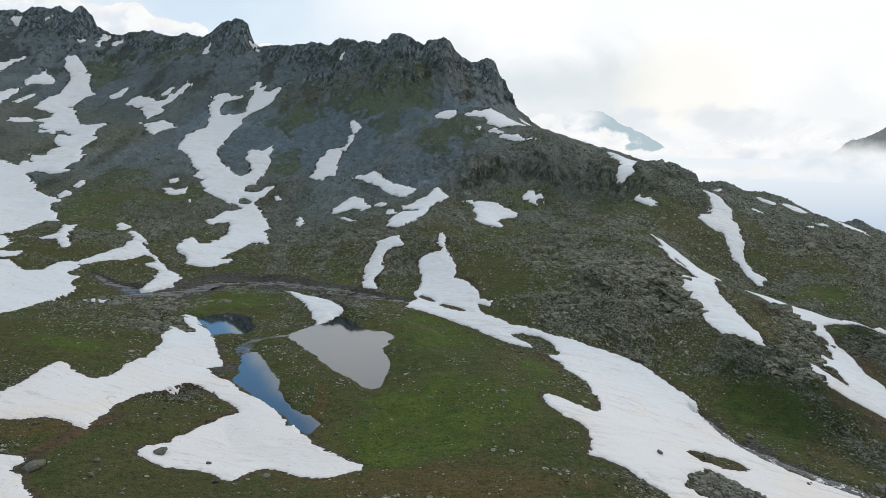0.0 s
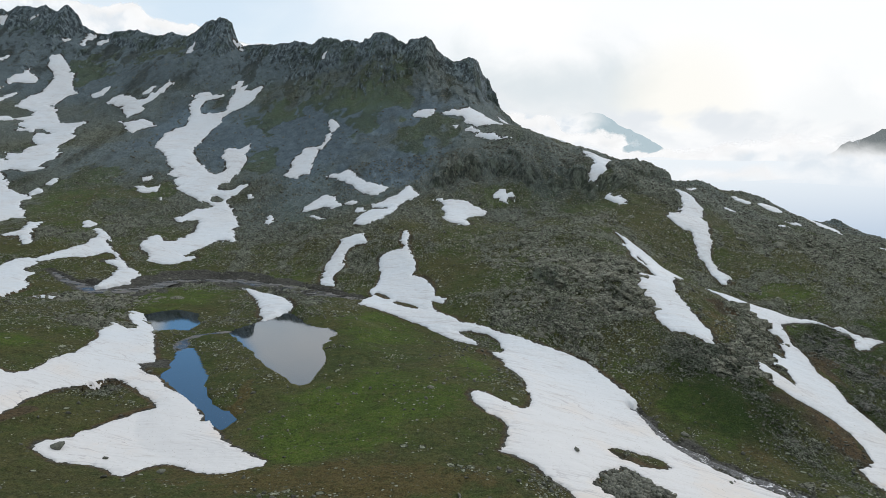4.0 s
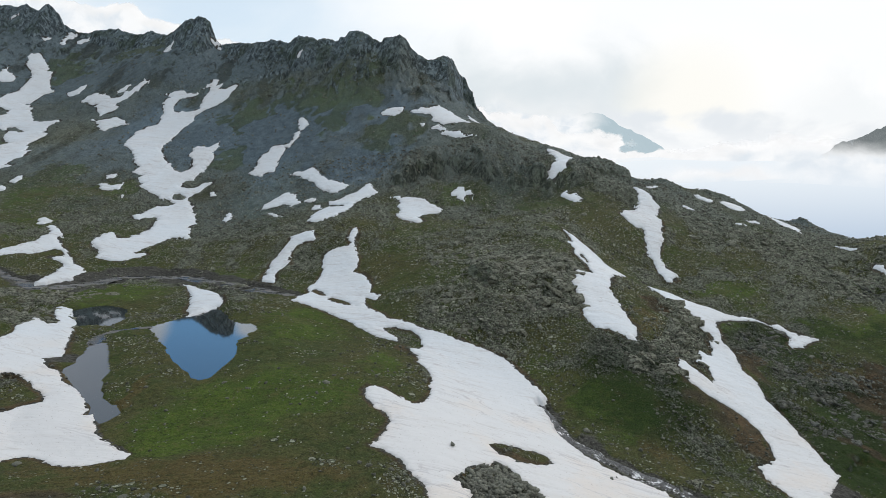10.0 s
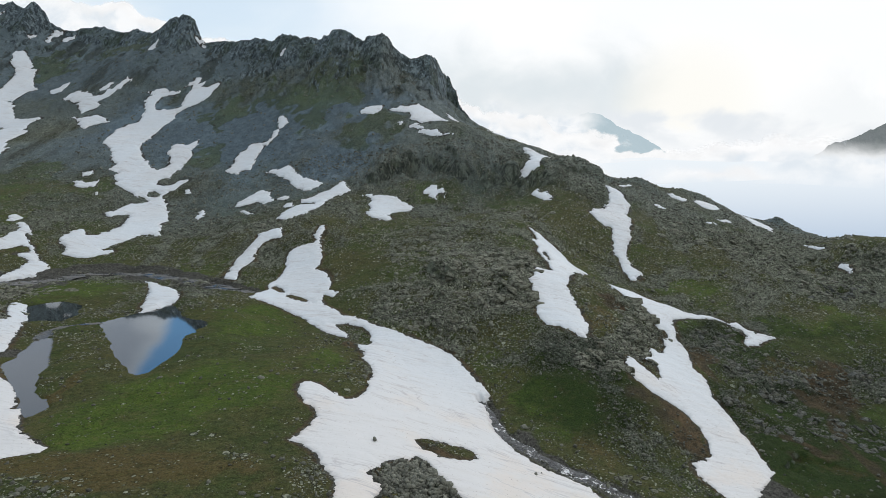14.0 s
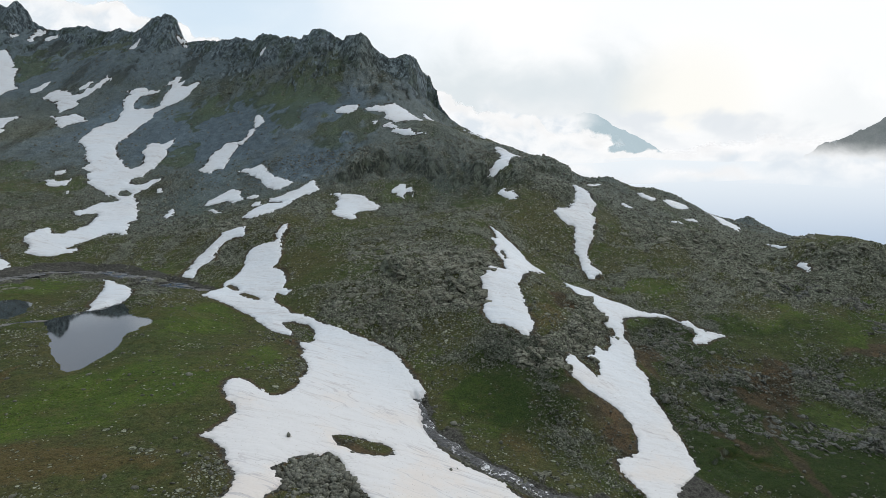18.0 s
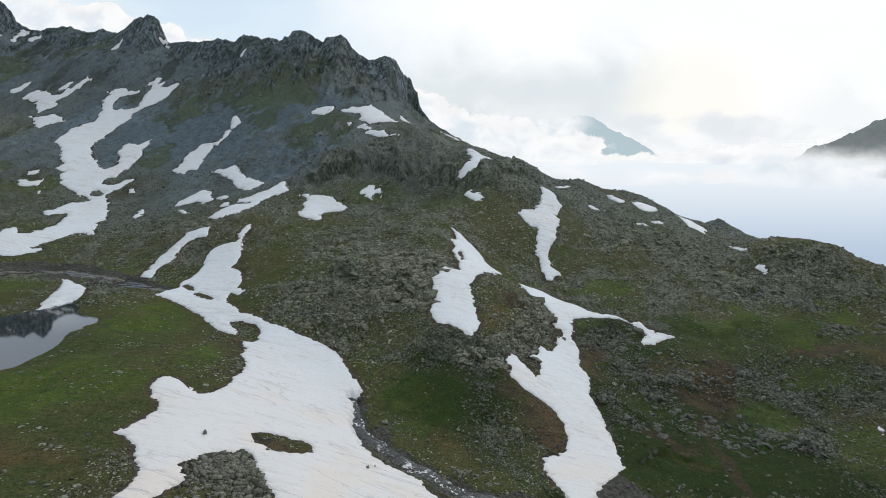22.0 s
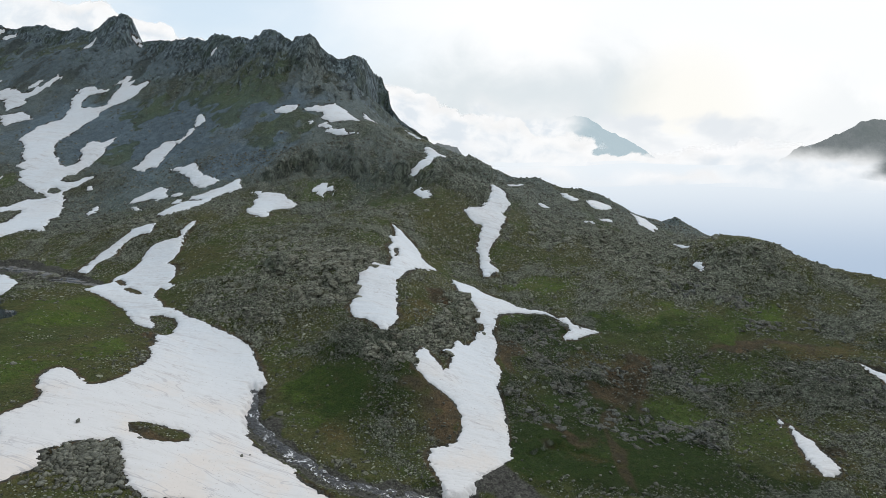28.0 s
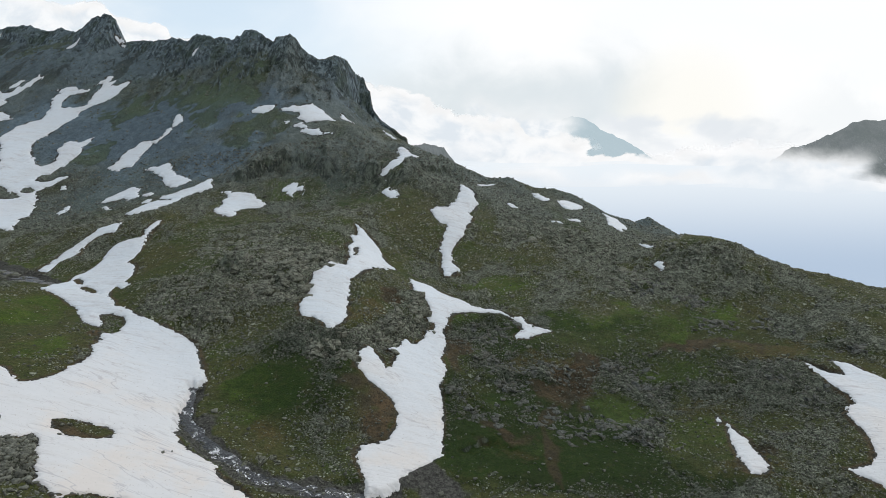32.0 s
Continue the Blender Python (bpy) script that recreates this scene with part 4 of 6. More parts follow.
MIDDLE_B = [73, 78.2, 71.9, 75.2, 64, 71.7, 58.9, 72, 52.9, 71.4, 49.8, 69.7, 46.5, 71.6, 43.8, 75.5, 45.4, 72.8, 43.7, 75.8, 42, 78.4, 40.3, 81.3, 38.6, 82.9, 37, 81.5, 35, 79.8, 33.2, 77.6, 32.6, 75.2, 33.6, 73.2, 34.7, 71.8, 33.7, 68.9, 32.8, 66, 32.8, 61.9, 28.6, 61.3, 28.4, 63.5, 28.6, 65.7, 29.1, 68.1, 29.1, 70.2, 28.4, 72.2, 27.2, 74.1, 25.9, 76.1, 24.7, 78.4, 22.4, 80.4, 20.7, 81.3, 21.8, 85.5, 22.4, 88.5, 22.4, 91.3, 20.9, 93.6, 19.2, 95.3, 17.3, 99.7, 16.9, 101.7, 17.8, 103.4, 19.8, 103.5, 21.9, 101.7, 23.9, 100, 25.6, 99.1]
MIDDLE_C = [27.3, 100.1, 28.1, 102.7, 28.5, 107.6, 28.5, 114.4, 27.5, 119, 25.6, 122.2, 25.5, 125.3, 23.1, 130.7, 25.1, 129.9, 26.1, 131.8, 26, 134.9, 25, 137.8, 22.8, 140.6, 18.9, 143, 16.1, 143.1, 16.7, 140.5, 20, 136.4, 20.3, 134.3, 17.6, 135.5, 13.9, 138.7, 8, 146.9, 2.9, 151.6, -2.4, 156.5, -7.3, 159.6, -10.4, 161.9, -9.2, 166.8, -7.6, 170, -9.2, 174.7, -7.5, 178.5, -6.9, 186.1, -8.1, 191.6, -8.2, 195.1, -7.5, 197.7, -5.6, 198.9, -1, 199.5, -0.3, 202.1, -1.7, 205.8, -1.4, 210]
MIDDLE_ISLE_1 = [-8, 171.5, -6.8, 173, -3.5, 169.9, -2.2, 167, -4.1, 167]
MIDDLE_ISLE_2 = [-1.7, 164.1, -0.6, 166, 2.9, 163.9, 5.8, 160.4, 7.4, 158.1, 4.1, 159.8, 1.3, 161.3]
MIDDLE_ISLE_3 = [37.8, 88.7, 39.6, 90.4, 43.2, 90.7, 46.8, 90.5, 48.1, 88.8, 47.2, 86.1, 44.7, 85, 41.8, 84.9, 39.5, 85.7]
TONGUE_A = [91.2, 178.1, 93, 176.7, 97.2, 176.1, 100.9, 171.6, 104, 169.9, 106.8, 169.4, 110.1, 166.9, 113.8, 166.2, 118.2, 166.6, 120.8, 163.7, 121.4, 162.9, 123.8, 164.1, 124.8, 160.7, 126.8, 159.2, 130.4, 158.1, 131.4, 157.4, 128.2, 155.9, 125.9, 154.3, 124.5, 152.6, 121, 151.8, 120.9, 153.2, 123.1, 155.4, 123.5, 158.5, 122.7, 161.5, 120.6, 162.6, 117.9, 165, 114.5, 164.2, 109.3, 162.4, 104, 158.6, 102.6, 156.1, 102.5, 153.2, 101.4, 148.9, 101.8, 145.4, 101.8, 141.8, 101.4, 138.8, 100.5, 136.5, 101.6, 134.6, 102.3, 132.6, 101.8, 130, 100.7, 125, 101.3, 119.9, 101.3, 112.9, 101.2, 103.6, 101.2, 100.6, 98.4, 96.8]
TONGUE_B = [95.3, 93.5, 92.2, 88.7, 91.1, 87.3, 89.2, 86.8, 88.2, 90.1, 87.1, 93.2, 86, 96.3, 86.5, 99.3, 88.8, 100.9, 91, 102.7, 92.3, 107.3, 92.3, 111.6, 91.1, 114.6, 89.6, 116.6, 87.3, 118.3, 85.6, 119.3, 83.9, 121.7, 82.4, 122.6, 82.5, 124.6, 82.7, 129.1, 84, 131.4, 85.3, 130.5, 86.7, 128, 87.9, 126.5, 88.7, 124.4, 89.9, 126.7, 90.8, 130.8, 89.9, 133.2, 88.6, 133.6, 90.5, 135.1, 92.5, 140.1, 93.5, 138.9, 95, 139.8, 96.5, 143, 97.3, 146.6, 98.8, 147.7, 99.5, 150.1, 99.3, 152, 97.8, 151.8, 96.9, 153.2, 97.9, 156.5, 97.6, 159.4, 96.6, 162.2, 95.3, 165.1, 93, 166.1]
TONGUE_C = [92.4, 172.7]
GULLY = [108.7, 252.3, 111.2, 250.1, 114.3, 246.3, 114.2, 242.5, 115.3, 240.2, 114.1, 235, 111.2, 231.1, 112.2, 228.7, 111.3, 223.9, 109.2, 218.5, 108.1, 214.7, 105.9, 209.8, 104.6, 205.6, 103.9, 202.6, 105.1, 198, 106.5, 195.1, 105.4, 192.9, 102.9, 190.5, 101.4, 193.3, 101.4, 198.8, 101.3, 203.1, 100.2, 204.3, 101.3, 208, 101.8, 212.6, 102.8, 219.3, 100.4, 219.9, 98.5, 222.8, 97.7, 225.4, 96.5, 227.3, 99.7, 229.9, 103.6, 231.8, 106.2, 235.3, 107.8, 240.1, 108.1, 244.9]
HOLLOW = [71.6, 204.5, 73.2, 203.1, 75.7, 200.3, 78.6, 197.5, 81, 192.7, 82.7, 188, 86.8, 183.2, 83.7, 179.8, 80.2, 174.5, 77.4, 167, 75.8, 161.9, 75.3, 160, 75.8, 156.3, 76.3, 152.2, 76.6, 146.7, 77.2, 141.8, 75.9, 138.2, 75.2, 134.5, 73.8, 135.5, 72.1, 138.3, 69.6, 139.5, 67.2, 139.1, 65.9, 142.2, 65.1, 144.8, 66, 146.2, 65.7, 151.6, 65.3, 155.7, 65.9, 157.3, 65.3, 162, 67.2, 164, 68.2, 170.2, 71.2, 169.7, 73.1, 169.6, 73.3, 176.4, 72.4, 184.2, 70.9, 186.9, 72.2, 191.7, 71.1, 196.1, 72.9, 196.9, 72.3, 201.5]
HOLLOW_ISLE_1 = [72.7, 187.3, 74, 189, 75.2, 182, 73.7, 179.9]
EAST = [188, 140.3, 190.7, 138.9, 191.9, 135.1, 193.8, 132.6, 196.3, 131.7, 197.4, 135.1, 196.5, 139.2, 200, 137.1, 201.9, 133.7, 204.9, 130.7, 209.9, 127.9, 182, 90.8, 179.5, 94.4, 177.5, 97, 175.9, 99.2, 178, 99.4, 180.8, 99.7, 183.2, 102.2, 184.7, 105.5, 186, 109.9, 186.2, 112.9, 186.5, 116, 188.7, 118.6, 191.5, 120.4, 191.5, 123.9, 191, 127, 190.5, 131.5, 189.7, 135.9]
FINGER = [-120.4, 195.4, -119.2, 198.2, -117.4, 203.5, -115.7, 209.6, -114, 214, -114.5, 220.6, -115.6, 225.2, -119.9, 229.7, -119.4, 231.4, -115.7, 228.9, -110.4, 222.9, -110.5, 219.4, -107.1, 215.6, -102.9, 210.7, -101.2, 209.7, -98.3, 205.9, -95.5, 203.2, -92.6, 198.9, -90.6, 198.2, -87.6, 196, -85.9, 194.3, -85.7, 189.6, -85.7, 184.5, -87.6, 180.9, -90.1, 177.1, -91.6, 178.5, -91.8, 184.5, -92.8, 190.7, -94.1, 196.9, -95.7, 198.5, -99.2, 199.6, -101.4, 200.9, -99.5, 202.9, -97.8, 203.2, -100.8, 207.5, -104.1, 208.9, -105, 207.4, -107, 203.5, -108.4, 201.8, -111.4, 201.1, -114.1, 198.9, -116.1, 195.9, -118.6, 193.8]
FLAT = [-140.5, 189, -138.6, 190, -133.1, 185.7, -129.1, 183.4, -125, 185.1, -125.5, 190.2, -124.2, 194.1, -122.2, 195.4, -119.9, 195.1, -117.4, 190.9, -118.1, 186.7, -116.2, 184, -112.6, 183, -113.2, 179.9, -110.8, 175.5, -107.9, 172.9, -107, 167.1, -108.3, 163.2, -107.2, 153.2, -103.6, 141.7, -103.2, 135.6, -101.6, 126.7, -133.2, 164.9, -146.8, 188]
REMNANT_1 = [-200.9, 400.5, -200.9, 405.5, -195, 406.9, -188.7, 403.6, -180, 397.8, -175.6, 397.7, -174.8, 401.8, -170.7, 404.6, -167.7, 409.6, -166.3, 414.5, -162.9, 412.1, -165.2, 408.4, -167.5, 401.7, -170.4, 396.7, -175.8, 391.8, -171.6, 389.3, -173.2, 384.9, -178, 384.1, -179.5, 381.2, -183.2, 385.8, -188, 392.5, -194.2, 395.8]
REMNANT_2 = [-179, 403.6, -177.8, 407.7, -175.6, 410.6, -173.7, 409.2, -174.9, 403.5]
REMNANT_3 = [-181.8, 375.6, -177.9, 374.7, -172.1, 376.4, -168.3, 377.7, -161.5, 373.9, -157.4, 370, -162.6, 368.4, -165.8, 365.2, -167, 360.3, -172.4, 365.1, -176.6, 371.1]
REMNANT_4 = [-221.1, 417.5, -215.3, 418.7, -214.5, 422, -210.3, 424.2, -209.4, 418, -210.2, 412.9, -213.1, 411.4, -216.1, 411.9]
REMNANT_5 = [-65.8, 301.8, -64.3, 307, -63.9, 312.5, -63.3, 319.9, -61, 322.8, -59.6, 327.8, -55.6, 327.6, -52.4, 327, -52.1, 321, -53, 314.5, -53, 305.7, -52.6, 300.2, -55.9, 300.1, -58.7, 297.6, -62.3, 300]
REMNANT_6 = [-54.3, 325.3, -50.9, 327, -50.3, 332.1, -51.1, 337.9, -48.3, 339.1, -48, 334.7, -48.3, 328.3, -50.6, 323.9]
REMNANT_7 = [-49.3, 342.6, -51.3, 352.1, -50, 354.5, -46.7, 350.5, -45.3, 343.2, -47.1, 340.4]
REMNANT_8 = [-43.6, 294.6, -40.9, 295.7, -36.6, 295.1, -33, 296.7, -29.7, 292.8, -26.5, 286.7, -23.5, 281.6, -19.4, 278.7, -14.6, 275, -11.8, 270.6, -13.1, 266.4, -16.4, 264, -20.9, 267.7, -25.7, 275.1, -29.9, 282.7, -33.3, 286.3, -38.9, 291.8]
REMNANT_9 = [-50, 261.6, -47.9, 264, -46.9, 268, -43.4, 272.6, -42.2, 276.7, -35.2, 272.5, -34.6, 267.4, -30.2, 260.4, -34, 258.6, -37.2, 263, -41.4, 263.2, -46.2, 261.4]
REMNANT_10 = [-29.8, 261.6, -26.8, 263.8, -23.9, 260.8, -24.7, 258.5, -27.8, 259]
REMNANT_11 = [-23.3, 248.9, -22.6, 251.5, -20, 250.5, -19.2, 246.2, -21.8, 245.7]
REMNANT_12 = [-21.5, 231.5, -20.8, 236.4, -19.5, 243.4, -15.8, 246.5, -9.5, 244.2, -9.3, 246.4, -16, 248.8, -16.9, 253.1, -13.1, 253.9, -10.4, 257.6, -6.4, 260.8, -3.7, 265.6, -2.1, 270.9, -0.3, 264.6, 2.6, 258.3, 1, 254.6, -2.2, 252.6, -4.8, 248.5, -6.6, 241.8, -8.8, 237.1, -11.5, 231, -14.8, 227.2, -18.1, 227.8]
REMNANT_13 = [9.1, 252.5, 11.9, 252.9, 13.4, 250.6, 19.2, 251.1, 22.9, 249.1, 26.4, 244.8, 29.8, 240.4, 29.4, 237.6, 25.6, 235.9, 21.9, 234.1, 20.2, 230.8, 23.2, 225.7, 20.8, 223.4, 17.7, 226.1, 13.3, 228.3, 12.6, 231.4, 13.6, 238, 12.4, 242.8, 13.6, 245.1, 12, 249]
REMNANT_14 = [33.7, 252.4, 34.5, 255.1, 36.6, 258.8, 39, 257.8, 39.4, 254.7, 41.5, 257, 43, 254, 40, 253, 38.8, 249, 36.9, 249.8, 36.1, 252.5]
REMNANT_15 = [-61.9, 253.4, -62, 257.6, -61.8, 261.5, -58.5, 255.5, -58.4, 251.9, -60, 250.2]
REMNANT_16 = [-43.3, 254.7, -40.3, 253.2, -35.1, 246.4, -38.7, 248.7]
REMNANT_17 = [-24.9, 182.6, -25.8, 189.2, -25.9, 194.9, -26.1, 199.5, -25.3, 201.9, -24.4, 206.3, -23.5, 212.3, -24.2, 216, -21.2, 216.3, -19.2, 217.7, -16.6, 216.8, -14.6, 212.2, -14.2, 208.4, -17.4, 209.1, -19.8, 207.3, -20.5, 203.6, -20.8, 199.1, -19.7, 194.5, -21, 191.8, -22.5, 188.5, -21.2, 183.9, -20.9, 180]
REMNANT_18 = [-3.2, 336.9, 0.6, 342.7, 8.8, 341.5, 6.6, 334.7, 0.3, 334.1]
REMNANT_19 = [12.1, 336.7, 22.2, 342.9, 27.4, 347.7, 33.6, 343.6, 45.1, 325.3, 31.2, 321, 24.3, 326.7, 23.6, 334.5, 16.6, 334.6]
REMNANT_20 = [24, 317, 27.8, 320, 33.4, 310.2, 37.9, 310.5, 40.3, 306.7, 46.3, 303.7, 38.8, 303.4, 29.1, 310.4, 31.2, 313]
REMNANT_21 = [17.6, 322.7, 20.9, 322.2, 19.9, 320]
REMNANT_22 = [44, 349.9, 48.2, 343.9, 51, 344.2, 45.3, 338.6]
REMNANT_23 = [-66.7, 421.3, -67.1, 424.2, -64.2, 425.1, -64.9, 421.6]
REMNANT_24 = [74.5, 256.7, 75.5, 259.8, 74.9, 263.6, 76.9, 264.7, 77.3, 269.8, 80.6, 272.9, 81.4, 280.1, 79.9, 291, 81.6, 297.5, 85.8, 287.7, 90.3, 280.4, 86.2, 273.4, 83, 268.1, 83.5, 263.6, 82.2, 260.5, 78.6, 259.4, 76.9, 256.7]
REMNANT_25 = [77, 241, 78.4, 242.9, 79.7, 243.7, 80.2, 240.2, 82.4, 240.9, 83.7, 237, 83.2, 234.3, 80.8, 234.2, 78.6, 237.8]
REMNANT_26 = [142, 273.5, 144.7, 274.9, 147.4, 272.1, 148.9, 269.9, 145.9, 266.1, 143.2, 267.5]
REMNANT_27 = [153.4, 270.3, 157.9, 277.3, 162.2, 278.6, 165.5, 276.3, 163.5, 269.6, 156.2, 259.7, 153.9, 262.8]
REMNANT_28 = [127.7, 249.2, 130.1, 251.9, 132.2, 248, 129.6, 246.9]
REMNANT_29 = [151.9, 245.6, 153.3, 243.6, 158.6, 249.6, 157.8, 244.6, 153.6, 242.5]
REMNANT_30 = [145, 237.8, 148.5, 238.9, 149.2, 237.4, 145.5, 236.2]
REMNANT_31 = [177.2, 279.3, 181.4, 276, 180.7, 255.4, 175.1, 245.6, 171.7, 252.8]
REMNANT_32 = [176.5, 224, 178.4, 214.3, 176.1, 215.8]
REMNANT_33 = [174.4, 201.4, 175.8, 198.5, 175.6, 194.8, 173.8, 193.9, 173.4, 197.3]
REMNANT_34 = [115, 257.2, 123.8, 269.4, 121.3, 261.6]
REMNANT_35 = [161.7, 116.7, 161.6, 114.5, 161.7, 112.1, 162.2, 109.6, 162, 105.8, 162.2, 102.9, 161.8, 99.8, 159.2, 98.1, 157.9, 98.7, 158.1, 101.7, 158.2, 104.1, 159, 108.1, 160.1, 112.4]
REMNANT_36 = [160.4, 119.5, 161.3, 119.5, 161, 117.6, 159.6, 116.1]
REMNANT_37 = [-169.6, 454.4, -174.6, 472.4, -169.3, 470.1, -168.6, 465.5, -166.3, 453.3]
REMNANT_38 = [-137.8, 461.9, -134.9, 464.3, -131.6, 460.9, -135.1, 461.8]
REMNANT_39 = [-251.5, 489.1, -252.7, 497.4, -247.4, 501.2, -247.6, 499.6, -249.8, 490]
REMNANT_40 = [-263.6, 491.3, -264.2, 500.8, -259.1, 503.6, -259.7, 496.8, -261, 489.5]
REMNANT_41 = [-261.7, 483.6, -261.6, 489.1, -257.7, 484.8, -257.8, 481.7]
REMNANT_42 = [-274.3, 483.9, -272, 488, -272.3, 483.1]
REMNANT_43 = [-304.3, 494.8, -297.9, 497, -297.1, 493.9, -300.6, 493]
REMNANT_44 = [-144.5, 214.6, -143.3, 218.2, -142.3, 221.6, -144.9, 229.4, -146.6, 233.5, -142, 233.4, -139.9, 226.3, -136.8, 218.4, -132.5, 212.4, -130.7, 210.3, -131.2, 206.2, -134.2, 210.5, -139.1, 215.5]
REMNANT_45 = [-128, 237.5, -127.1, 240.2, -125.3, 238.3, -122.4, 236.8, -122.6, 231.8, -124.8, 231.9]
REMNANT_46 = [-158.7, 212.8, -154.9, 213, -148.3, 205.5, -147.1, 200.8, -149.2, 199]
REMNANT_47 = [-147.3, 196.3, -143.9, 198, -140.7, 198.8, -139.1, 194.9, -141.2, 192.6, -144.2, 191.7]
REMNANT_48 = [-99.6, 162.2, -98.3, 164.7, -95, 162.9, -94.2, 165.3, -92, 163.1, -93.4, 161.3, -97, 160.9]
REMNANT_49 = [-174.7, 278.3, -174.6, 282.8, -170.1, 280.8, -168.1, 276.6, -171, 275.1, -172, 273.2]
REMNANT_50 = [-173.3, 287.5, -173, 291.8, -171.1, 293.4, -169.2, 288.8, -169.9, 285.1]
REMNANT_51 = [-130, 284.1, -127.1, 284.7, -123.1, 284.3, -120.4, 287.6, -118.4, 282.3, -120.8, 278.4, -124.7, 278.7]
REMNANT_52 = [-131, 294.4, -128.8, 296.8, -126.5, 296.6, -127.1, 293.2, -129.3, 291.4]
REMNANT_53 = [-115.7, 275.2, -114.4, 276.9, -112.8, 274.7, -113.5, 272.5]
REMNANT_54 = [-302, 435.4, -298.4, 441.9, -293.5, 450.1, -292.3, 449.3, -296.1, 438, -296.9, 430, -299.9, 425.9, -304.1, 432.7]
REMNANT_55 = [-278.7, 422.5, -279.9, 432.4, -276.3, 437.5, -275.8, 443.6, -270.8, 438.5, -264.6, 436.7, -265.5, 431.1, -269.7, 427.3, -274.4, 425.9, -276, 421]
REMNANT_56 = [-284, 405.7, -281.6, 413.3, -277.6, 417.6, -277.3, 412, -277.3, 403.3, -277.8, 395.7, -282.3, 394.6, -287.3, 402.7]
REMNANT_57 = [-272.2, 400.6, -268.7, 412.6, -266.4, 414.9, -267.8, 408, -270.2, 400.1]
REMNANT_58 = [-60.1, 70.3, -57.8, 71.1, -56.5, 71.2, -54.5, 70.8, -54.2, 69.8, -54.6, 69, -54.4, 67.6, -52.5, 66.8, -51.4, 65.4, -50.2, 64.1, -48.5, 62.7, -47.1, 61, -52.9, 60.4]
REMNANT_59 = [-49.1, 182.1, -46.3, 181.3, -41.5, 175.3, -37.5, 172, -33.2, 166.6, -28.8, 159.6, -26.9, 153.8, -27.2, 151.8, -28.3, 149, -30.1, 145.3, -31.2, 143.7, -32.5, 144.4, -31.7, 146.1, -33.9, 148.7, -34.9, 153.1, -37.1, 159, -40.8, 168.5, -45.1, 176.4]
REMNANT_60 = [-328.2, 493.8, -322.9, 497.8, -319.9, 492.5, -321.6, 487.8]
REMNANT_61 = [67.7, 355, 76.4, 322, 76.1, 317.3, 70.8, 335.1]
REMNANT_62 = [-78.8, 284.6, -76.5, 285.7, -74.7, 282.3, -76.7, 281.2]
SNOWFIELDS = (
    (FORK_A + FORK_B + FORK_C, [FORK_ISLE_1]),
    (WEST_A + WEST_B + WEST_C, [WEST_ISLE_1]),
    (NEAR_A + NEAR_B + NEAR_C, []),
    (MIDDLE_A + MIDDLE_B + MIDDLE_C, [MIDDLE_ISLE_1, MIDDLE_ISLE_2, MIDDLE_ISLE_3]),
    (TONGUE_A + TONGUE_B + TONGUE_C, []),
    (GULLY, []),
    (HOLLOW, [HOLLOW_ISLE_1]),
    (EAST, []),
    (FINGER, []),
    (FLAT, []),
    (REMNANT_1, []),
    (REMNANT_2, []),
    (REMNANT_3, []),
    (REMNANT_4, []),
    (REMNANT_5, []),
    (REMNANT_6, []),
    (REMNANT_7, []),
    (REMNANT_8, []),
    (REMNANT_9, []),
    (REMNANT_10, []),
    (REMNANT_11, []),
    (REMNANT_12, []),
    (REMNANT_13, []),
    (REMNANT_14, []),
    (REMNANT_15, []),
    (REMNANT_16, []),
    (REMNANT_17, []),
    (REMNANT_18, []),
    (REMNANT_19, []),
    (REMNANT_20, []),
    (REMNANT_21, []),
    (REMNANT_22, []),
    (REMNANT_23, []),
    (REMNANT_24, []),
    (REMNANT_25, []),
    (REMNANT_26, []),
    (REMNANT_27, []),
    (REMNANT_28, []),
    (REMNANT_29, []),
    (REMNANT_30, []),
    (REMNANT_31, []),
    (REMNANT_32, []),
    (REMNANT_33, []),
    (REMNANT_34, []),
    (REMNANT_35, []),
    (REMNANT_36, []),
    (REMNANT_37, []),
    (REMNANT_38, []),
    (REMNANT_39, []),
    (REMNANT_40, []),
    (REMNANT_41, []),
    (REMNANT_42, []),
    (REMNANT_43, []),
    (REMNANT_44, []),
    (REMNANT_45, []),
    (REMNANT_46, []),
    (REMNANT_47, []),
    (REMNANT_48, []),
    (REMNANT_49, []),
    (REMNANT_50, []),
    (REMNANT_51, []),
    (REMNANT_52, []),
    (REMNANT_53, []),
    (REMNANT_54, []),
    (REMNANT_55, []),
    (REMNANT_56, []),
    (REMNANT_57, []),
    (REMNANT_58, []),
    (REMNANT_59, []),
    (REMNANT_60, []),
    (REMNANT_61, []),
    (REMNANT_62, []),
)


def snow_line(x, y, field):
    """Distance to a snowfield's ragged rim, positive on the snow."""
    outline, islands = field
    sd = near_line(x, y, outline)
    for isle in islands:
        sd = np.minimum(sd, -near_line(x, y, isle))
    k = y.mean() / 100
    return sd + 0.10 * k * rough(x, y, 3.0 * k, 2, 0.6, 31) + 0.24 * k * rough(x, y, 0.9 * k, 4, 0.8, 33)


def box_of(outline, margin):
    q = np.array(outline, float).reshape(-1, 2)
    return q[:, 0].min() - margin, q[:, 0].max() + margin, q[:, 1].min() - margin, q[:, 1].max() + margin


def blob(x, y, cx, cy, rx, ry):
    return np.exp(-(((x - cx) / rx) ** 2 + ((y - cy) / ry) ** 2))


